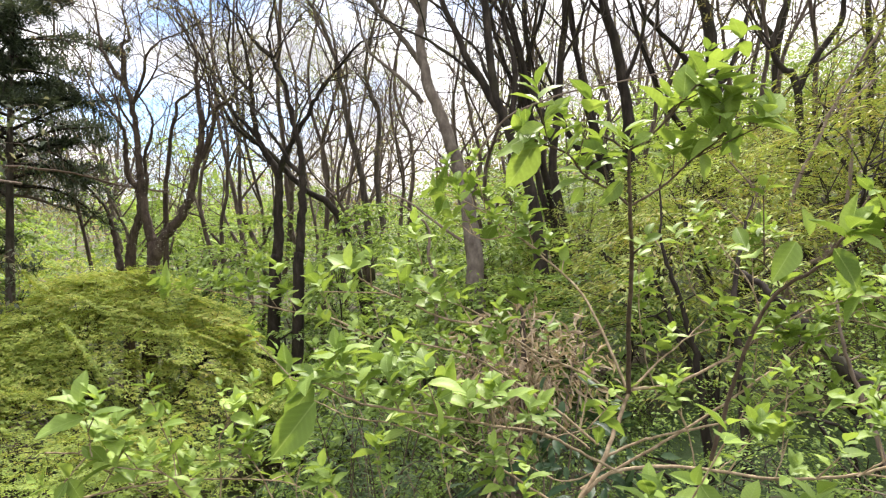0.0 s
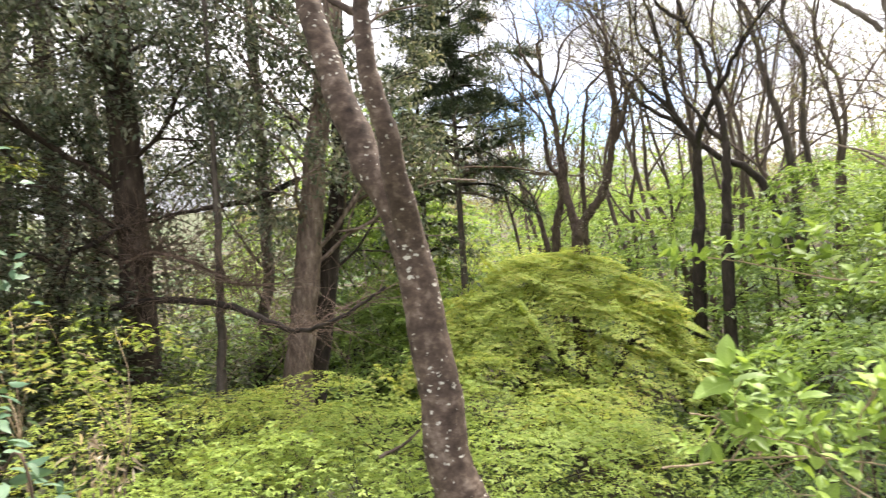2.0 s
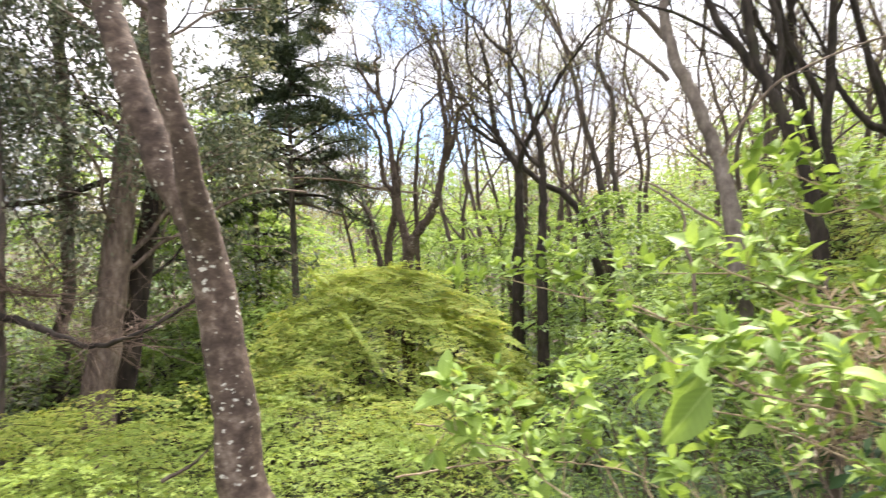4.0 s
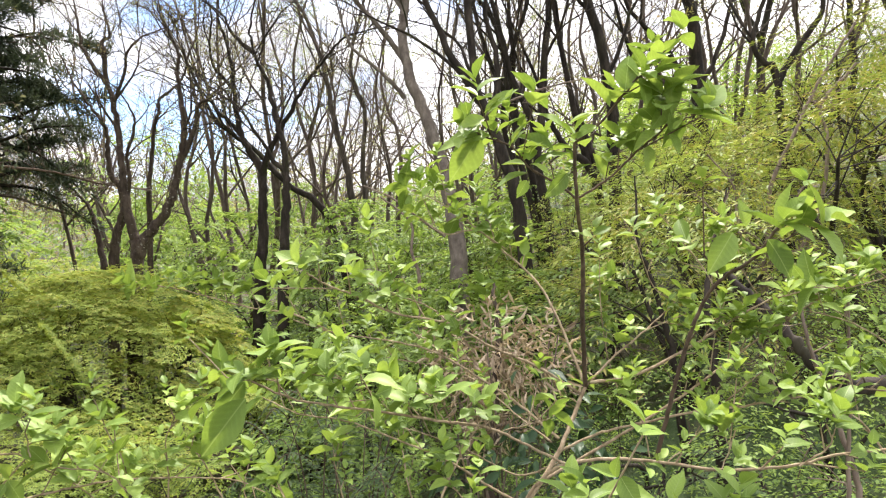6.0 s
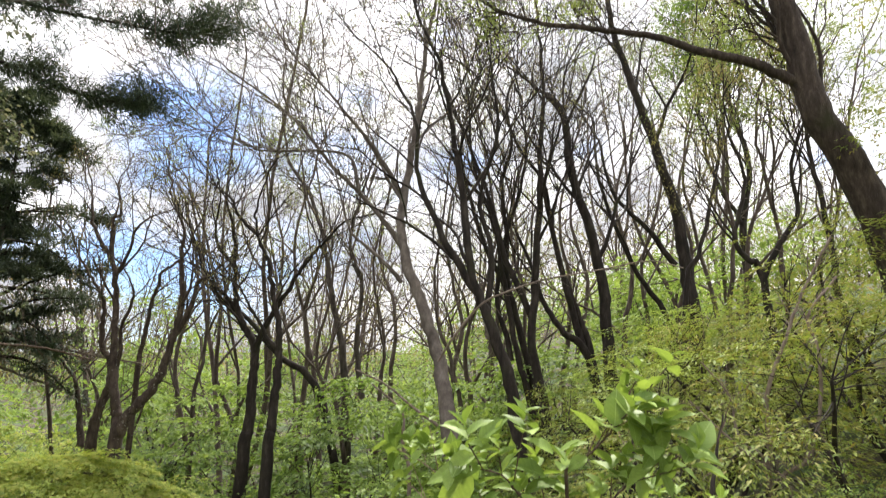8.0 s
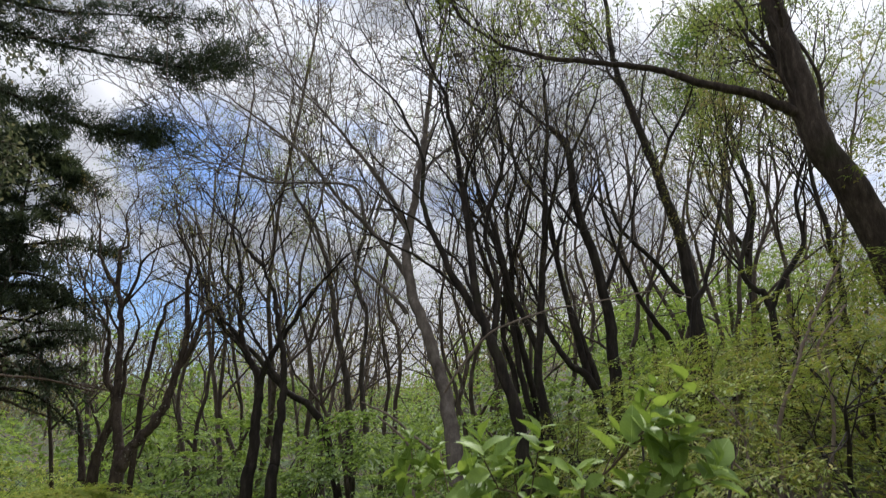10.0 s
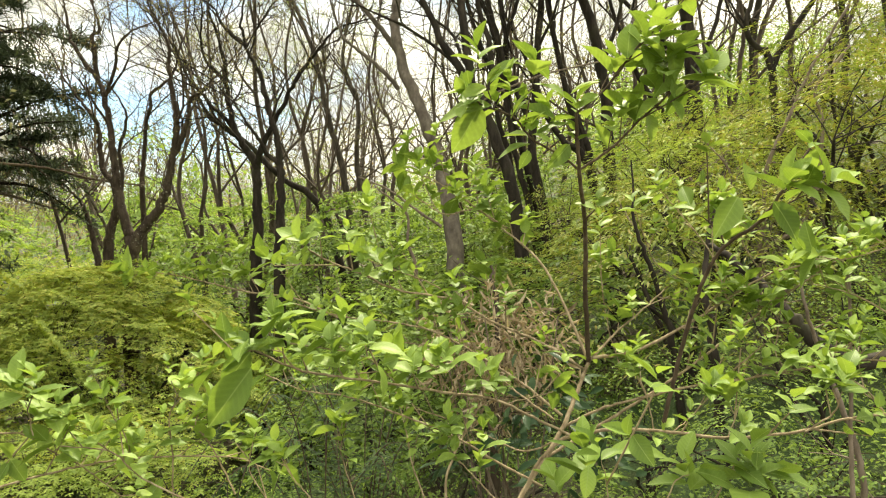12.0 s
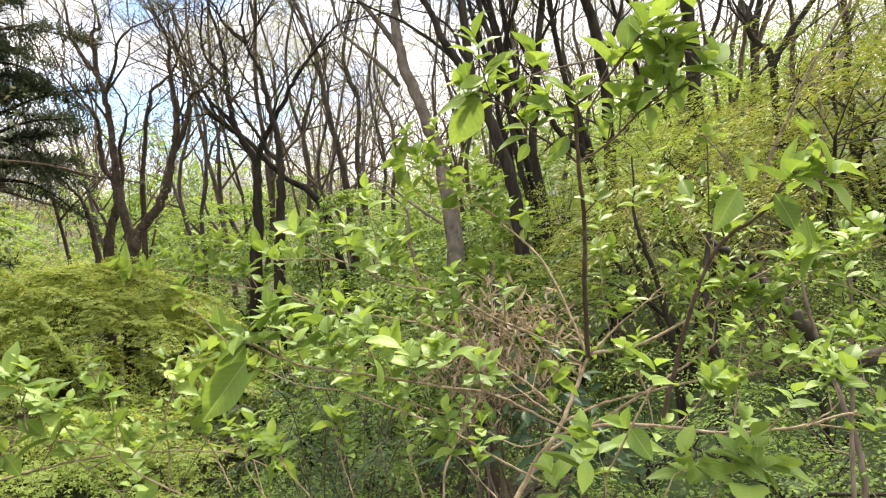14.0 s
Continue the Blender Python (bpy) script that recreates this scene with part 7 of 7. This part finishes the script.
LEAVES.sort(key=lambda q: q[0][1])
blade_meshes = [mesh_of("leaf", v, f, LEAF_SHRUB, True, v[:, :2]) for v, f in BLADES]
for i, (p, h, f, size) in enumerate(LEAVES[:300]):
    x = unit(np.cross(h, f))
    z = np.cross(x, h)
    ob = part("leaf", blade_meshes[i % 4], shrub)
    m = Matrix(((*(x * size),), (*(h * size),), (*(z * size),))).transposed().to_4x4()
    m.translation = Vector(p - shrub_base)
    ob.matrix_basis = m
for k in range(4):
    rest = LEAVES[300 + k::4]
    v, f = scatter(BLADES[k], np.array([q[0] for q in rest]) - shrub_base, np.array([q[1] for q in rest]), np.array([q[2] for q in rest]), [q[3] for q in rest])
    part("foliage", mesh_of("foliage", v, f, LEAF_SHRUB_MANY, True, BLADES[k][0][:, :2]), shrub, kind="stuff")


# ---- dead wood, ferns and small plants ----
LAUREL = blade(3, 0.42, 0.22, 0.14, 0.0)
OVATE = blade(6, 0.46, 0.3, 0.14, 0.02)


def dead_branch(name, label, points, r0, r1, bark, seed, twigs, twig_len, hang, root=None):
    """A bare branch along the points with fine leafless twigs."""
    rng = np.random.default_rng(seed)
    if root:
        base = np.array(root.location)
    else:
        base = np.array(points[0])
        base[2] = float(ground_z(base[0], base[1])) - 0.04
        points = [tuple(base)] + points
        root = empty(name, base, label, name.split("_")[1], "bare stems in the undergrowth")
    path = smooth_path(points, 7)
    path[1:-1] += rng.normal(size=(len(path) - 2, 3)) * r0 * 0.12
    t = Tubes()
    t.add(path, r0, r1, 8, 0.2, rng)
    part("dead_limb" if root.name != name else "stem", t.mesh("limb", bark, base), root, label)
    t = Tubes()
    for k in range(twigs):
        i = rng.integers(1, len(path) - 1)
        d = unit(path[i + 1] - path[i])
        h = unit(d * rng.uniform(-0.2, 0.9) + unit(rng.normal(size=3)) + UP * (0.15 - hang))
        tp = wander_path(rng, path[i], h, twig_len * rng.uniform(0.35, 1.2), 4, 0.12, 0.0)
        t.add(tp, min(0.004, r0 * 0.2), 0.0014, 3)
        if rng.random() < 0.6:
            j = rng.integers(1, 4)
            t.add(wander_path(rng, tp[j], h + rng.normal(size=3) * 0.6, twig_len * rng.uniform(0.2, 0.6), 3, 0.12, 0.0), 0.0024, 0.0013, 3)
    part("twig_mass", t.mesh("twig_mass", TWIG_RED if bark == BARK_DARK else bark, base), root, kind="stuff")


def dry_clump(name, label, place, z, r, n, seed):
    """Hanging dry narrow leaves on a few thin stems."""
    rng = np.random.default_rng(seed)
    base = np.array([*place, float(ground_z(*place)) - 0.03])
    root = empty(name, base, label, "plant", "dry clumps")
    for k in range(6):
        a = rng.random() * 6.28
        t = Tubes()
        e = np.array([place[0] + r * 0.7 * math.cos(a), place[1] + r * 0.7 * math.sin(a), z + rng.uniform(-0.2, 0.6) * r])
        t.add(smooth_path([base, (base + e) / 2 + rng.normal(size=3) * 0.05, e], 5), 0.007, 0.003, 5)
        part("stem", t.mesh("stem", TWIG_DEAD, base), root)
    u = unit(rng.normal(size=(n, 3))) * (rng.random((n, 1)) ** 0.5) * r
    p = np.array([*place, z]) + u * (1.0, 0.8, 0.75)
    h = unit(u) * 0.6 + rng.normal(size=(n, 3)) * 0.6 - UP * 0.5
    tv, tf = FOLDED_LEAF
    v, f = scatter((tv * (0.36, 1, 1.6), tf), p, h, rng.normal(size=(n, 3)) + UP * 0.3, rng.uniform(0.045, 0.09, n))
    part("foliage", mesh_of("foliage", v - base, f, LEAF_DEAD, False), root, kind="stuff")


def fern(name, label, place, top, seed):
    """Arching fronds, each a rib with narrow leaflets on both sides."""
    rng = np.random.default_rng(seed)
    g = float(ground_z(*place))
    base = np.array([*place, g - 0.02])
    root = empty(name, base, label, "fern", "ferns")
    for k in range(9):
        a = 6.28 * (k + rng.random() * 0.7) / 9
        o = np.array([math.cos(a), math.sin(a), 0])
        hgt = max(0.25, top - g) * rng.uniform(0.8, 1.1)
        rib = smooth_path([base, base + UP * hgt * 0.7 + o * 0.1, base + UP * hgt + o * 0.32, base + UP * hgt * 0.72 + o * 0.62], 14)
        t = Tubes()
        t.add(rib, 0.004, 0.0015, 4)
        frond = part("frond", t.mesh("frond", TWIG_BROWN, base), root)
        q = rib[12:]
        d = unit(np.gradient(q, axis=0))
        sd = unit(np.cross(d, UP))
        P, H = np.vstack([q, q]), np.vstack([sd + d * 0.5 - UP * 0.2, -sd + d * 0.5 - UP * 0.2])
        s = np.linspace(1, 0.25, len(q))
        v, f = scatter((SMALL_LEAF[0] * (0.5, 1, 1), SMALL_LEAF[1]), P, H, np.repeat(UP[None], len(P), 0), np.concatenate([s, s]) * 0.085)
        part("blade", mesh_of("blade", v - base, f, FROND, False), frond, kind="stuff")


dead_branch("bare_sapling", "grey dead bough of a cedar with many thin twigs", [(-6.60, 3.16, 1.12), (-6.02, 3.37, 1.18), (-5.35, 3.54, 1.11), (-4.80, 3.60, 0.95), (-4.48, 3.60, 0.89), (-4.12, 3.76, 0.99), (-3.77, 3.92, 1.22)], 0.04, 0.013, BARK_DARK, 61, 150, 0.7, 0.0, oak)
dead_branch("bare_sapling", "fan of fine dead reddish twigs on a cedar", [(-6.60, 3.28, 1.54), (-6.17, 3.38, 1.63), (-5.70, 3.51, 1.50), (-5.37, 3.64, 1.31), (-5.13, 3.84, 1.26)], 0.022, 0.011, TWIG_RED, 62, 300, 0.85, -0.1, oak)
dead_branch("bare_sapling", "crooked dead bough hanging from a brown trunk", [(-6.56, 3.45, 1.83), (-6.49, 3.25, 1.90), (-6.65, 2.99, 1.73), (-6.81, 2.73, 1.67), (-7.11, 2.48, 1.73)], 0.037, 0.014, BARK_DARK, 63, 60, 0.5, 0.0, oak)
dead_branch("bare_sapling", "dark crooked limb crossing under evergreen leaves", [(-5.73, 4.90, 2.37), (-5.86, 4.41, 2.15), (-6.04, 4.00, 2.07), (-6.28, 3.68, 2.01), (-6.51, 3.49, 1.94)], 0.034, 0.015, BARK_DARK, 64, 90, 0.6, 0.0, oak)
dead_branch("bare_sapling", "thin dead branch reaching across", [(-5.59, 5.14, 1.70), (-5.38, 5.44, 2.08), (-5.18, 5.86, 2.27), (-4.86, 6.64, 2.47), (-4.49, 7.45, 2.50), (-4.12, 8.02, 2.40)], 0.025, 0.011, TWIG_BROWN, 65, 80, 0.6, 0.0, cedar_dark)
dead_branch("bare_sapling", "thin bare reddish boughs under a dark conifer", [(-7.17, 9.64, 2.79), (-6.41, 9.62, 2.79), (-5.66, 9.51, 2.74), (-4.94, 9.39, 2.56), (-4.07, 9.28, 2.43)], 0.029, 0.013, TWIG_DEAD, 66, 190, 0.7, 0.0, fir_main)
dead_branch("bare_sapling", "thin bare reddish boughs under a dark conifer", [(-7.19, 9.64, 2.41), (-6.42, 9.62, 2.39), (-5.85, 9.51, 2.24), (-5.21, 9.40, 2.05)], 0.025, 0.013, TWIG_DEAD, 67, 140, 0.6, 0.0, fir_main)
dead_branch("bare_sapling", "pale bare branch arching between trunks", [(0.19, 6.54, 2.34), (0.33, 6.43, 2.56), (0.61, 6.33, 2.90), (0.89, 6.22, 3.03), (1.24, 6.21, 3.15), (1.79, 6.10, 3.24), (2.31, 6.09, 3.34), (2.64, 6.08, 3.27)], 0.013, 0.006, TWIG_DEAD, 68, 10, 0.3, 0.0, pale)
dead_branch("bare_sapling", "pale fallen branch leaning on a trunk", [(0.20, 6.94, 1.68), (-0.08, 6.94, 1.88), (-0.39, 7.05, 2.12), (-0.72, 7.16, 2.27)], 0.018, 0.009, TWIG_DEAD, 69, 5, 0.25, 0.0, pale)
dead_branch("bare_sapling", "thin dark stem with a knobbed top", [(-0.08, 6.54, 1.12), (-0.16, 6.55, 1.50), (-0.17, 6.55, 1.83), (-0.48, 6.55, 2.10)], 0.024, 0.009, TWIG_DEAD, 70, 8, 0.3, 0.0)
dead_branch("bare_bush", "thin crooked grey stems of a bush", [(2.55, 4.68, 1.37), (2.59, 4.68, 1.68), (2.61, 4.68, 2.01), (2.79, 4.67, 2.42), (2.96, 4.67, 2.77), (3.24, 4.66, 3.23)], 0.022, 0.009, TWIG_DEAD, 71, 26, 0.45, 0.0)
dead_branch("bare_bush", "thin crooked grey stems of a bush", [(2.48, 4.48, 1.36), (2.74, 4.47, 1.58), (2.87, 4.47, 1.93), (2.91, 4.47, 2.33), (2.86, 4.47, 2.57), (3.11, 4.46, 2.87)], 0.019, 0.008, TWIG_DEAD, 72, 26, 0.45, 0.0)
dead_branch("bare_bush", "pale bare twigs of a bush", [(2.49, 4.28, 1.38), (2.25, 4.29, 1.59), (2.05, 4.39, 1.81), (1.94, 4.49, 1.96)], 0.014, 0.006, TWIG_DEAD, 73, 30, 0.4, 0.0)
dead_branch("bare_bush", "pale bare twigs of a bush", [(2.40, 4.38, 1.51), (2.23, 4.39, 1.70), (2.23, 4.49, 2.00), (2.09, 4.59, 2.24)], 0.012, 0.006, TWIG_DEAD, 74, 24, 0.4, 0.0)
dead_branch("fallen_tree", "dark twisted fallen trunk among shrubs", [(1.78, 2.27, 1.00), (1.60, 2.27, 1.06), (1.50, 2.33, 1.14), (1.45, 2.38, 1.22), (1.38, 2.48, 1.34), (1.31, 2.58, 1.44), (1.27, 2.68, 1.50)], 0.037, 0.011, BARK_DARK, 75, 6, 0.3, 0.0)
dead_branch("young_tree", "dark straight stem in the shade of the shrub", [(1.55, 3.17, 0.33), (1.52, 3.17, 0.65), (1.50, 3.18, 1.00), (1.47, 3.18, 1.29), (1.54, 3.27, 1.58), (1.66, 3.37, 1.88)], 0.04, 0.004, BARK_DARK, 76, 4, 0.3, 0.0)
dead_branch("young_tree", "dark stem in the shade of the shrub", [(1.53, 3.57, 0.12), (1.49, 3.58, 0.61), (1.44, 3.58, 0.94), (1.34, 3.58, 1.33), (1.25, 3.58, 1.59), (1.26, 3.68, 1.99)], 0.036, 0.004, BARK_DARK, 77, 4, 0.4, 0.0)
dead_branch("young_tree", "brown stem behind the shrub", [(0.34, 3.00, 0.25), (0.34, 3.00, 0.52), (0.35, 3.00, 0.79), (0.39, 3.10, 1.16), (0.37, 3.20, 1.41)], 0.047, 0.007, BARK_BROWN, 78, 3, 0.3, 0.0)
dead_branch("bare_bush", "grey crooked stems at the edge of the shrub", [(1.45, 1.98, 0.61), (1.43, 1.98, 0.80), (1.41, 2.03, 0.96), (1.37, 2.08, 1.14), (1.32, 2.08, 1.30), (1.33, 2.13, 1.46)], 0.013, 0.004, TWIG_DEAD, 79, 6, 0.3, 0.0)
dead_branch("bare_sapling", "pale bare twig over the low maples", [(-2.36, 2.10, 0.60), (-2.27, 2.17, 0.65), (-2.21, 2.22, 0.71)], 0.009, 0.005, BARK_BROWN, 80, 2, 0.1, 0.0, lichen)

leafy("maple_sapling", "slender maple sapling with starry yellow-green leaves", "sapling", (-3.85, 1.40), (0.62, 0.5), 1.97, 2.51, 26, 24, 0.26, MAPLE_LEAF, 0.04, LEAF_SLOPE, TWIG_TAN, 110, 0.012, 2, fill=0.95, tumble=0.4, layers=0.5)
leafy("maple_tree", "maple holding yellow-green sprays beside the leaning trunk", "tree", (4.53, 4.56), (0.8, 0.7), 2.48, 4.15, 60, 34, 0.34, MAPLE_SMALL, 0.06, LEAF_SLOPE, BARK_DARK, 112, 0.03, 3, "maples", fill=0.9, tumble=0.4, layers=0.5)
# blue-green shrub at the path
leafy("blue_green_shrub", "blue-green shrub with smooth drooping leaves", "shrub", (-2.62, 0.47), (0.5, 0.5), 0.45, 2.15, 100, 14, 0.2, OVATE, 0.064, LEAF_GREYGREEN, TWIG_BROWN, 501, 0.012, 4, fill=0.8, flat=0.9, tumble=0.7)
tree("thin_shrub", "thin green stems with pointed leaves", [(0.006, 0.003, [(-3.15, 0.56, 1.04), (-3.02, 0.66, 1.43), (-2.95, 0.72, 1.54), (-2.92, 0.74, 1.68)]), (0.005, 0.002, [(-2.47, 0.72, 0.88), (-2.54, 0.66, 1.01), (-2.63, 0.59, 1.10), (-2.72, 0.52, 1.18)])], TWIG_BROWN, 502, limbs=4, limb_len=0.2, sub=2, twig=2, leaf=LEAF_GREYGREEN, per_tip=2, leaf_size=0.05, template=FOLDED_LEAF, kink=0.0)
dry_clump("dry_clump", "clump of dry straw-brown leaves on thin stems", (0.38, 2.90), 1.05, 0.4, 900, 81)
dry_clump("dry_clump", "small clump of dry brown leaves", (0.30, 2.70), 0.78, 0.16, 120, 82)
leafy("evergreen_bush", "tall dark evergreen bush below the cedars", "bush", (-6.15, 1.72), (0.7, 0.7), 0.9, 3.18, 85, 34, 0.30, SMALL_LEAF, 0.075, LEAF_EVER_DARK, BARK_DARK, 280, 0.02, 4, DARK, fill=0.95, flat=0.9)
leafy("evergreen_bush", "tall dark evergreen bush below the cedars", "bush", (-6.49, 2.21), (0.7, 0.7), 0.9, 3.03, 85, 34, 0.30, SMALL_LEAF, 0.075, LEAF_EVER_DARK, BARK_DARK, 281, 0.02, 4, DARK, fill=0.95, flat=0.9)
leafy("evergreen_bush", "tall evergreen bush with hanging grey-green leaves", "bush", (-7.0, 2.65), (0.8, 0.8), 1.2, 4.4, 100, 36, 0.34, SMALL_LEAF, 0.07, LEAF_EVER, BARK_DARK, 292, 0.025, 4, DARK, fill=0.95, flat=0.9, tumble=0.6)
leafy("evergreen_bush", "tall evergreen bush with hanging grey-green leaves", "bush", (-7.5, 3.6), (0.9, 0.9), 1.8, 5.2, 100, 36, 0.34, SMALL_LEAF, 0.07, LEAF_EVER, BARK_DARK, 293, 0.025, 4, DARK, fill=0.95, flat=0.9, tumble=0.6)
dry_clump("dry_clump", "dry brown twigs and leaves under the maples", (-3.40, 1.38), 0.68, 0.2, 60, 83)
leafy("dark_leaved_bush", "low bush with large dark glossy leaves", "bush", (0.51, 2.59), (0.34, 0.3), 0.61, 1.11, 16, 12, 0.22, LAUREL, 0.095, LEAF_HOLLY, TWIG_BROWN, 510, 0.01, 3, "dark glossy bushes", fill=0.7, flat=0.8, tumble=0.5)
fern("fern", "dark green fern with arching narrow fronds", (-0.43, 2.71), 0.87, 530)
fern("fern", "dark green fern with arching narrow fronds", (-0.27, 2.81), 0.88, 531)
fern("fern", "dark green fern with arching narrow fronds", (1.53, 2.57), 0.68, 532)
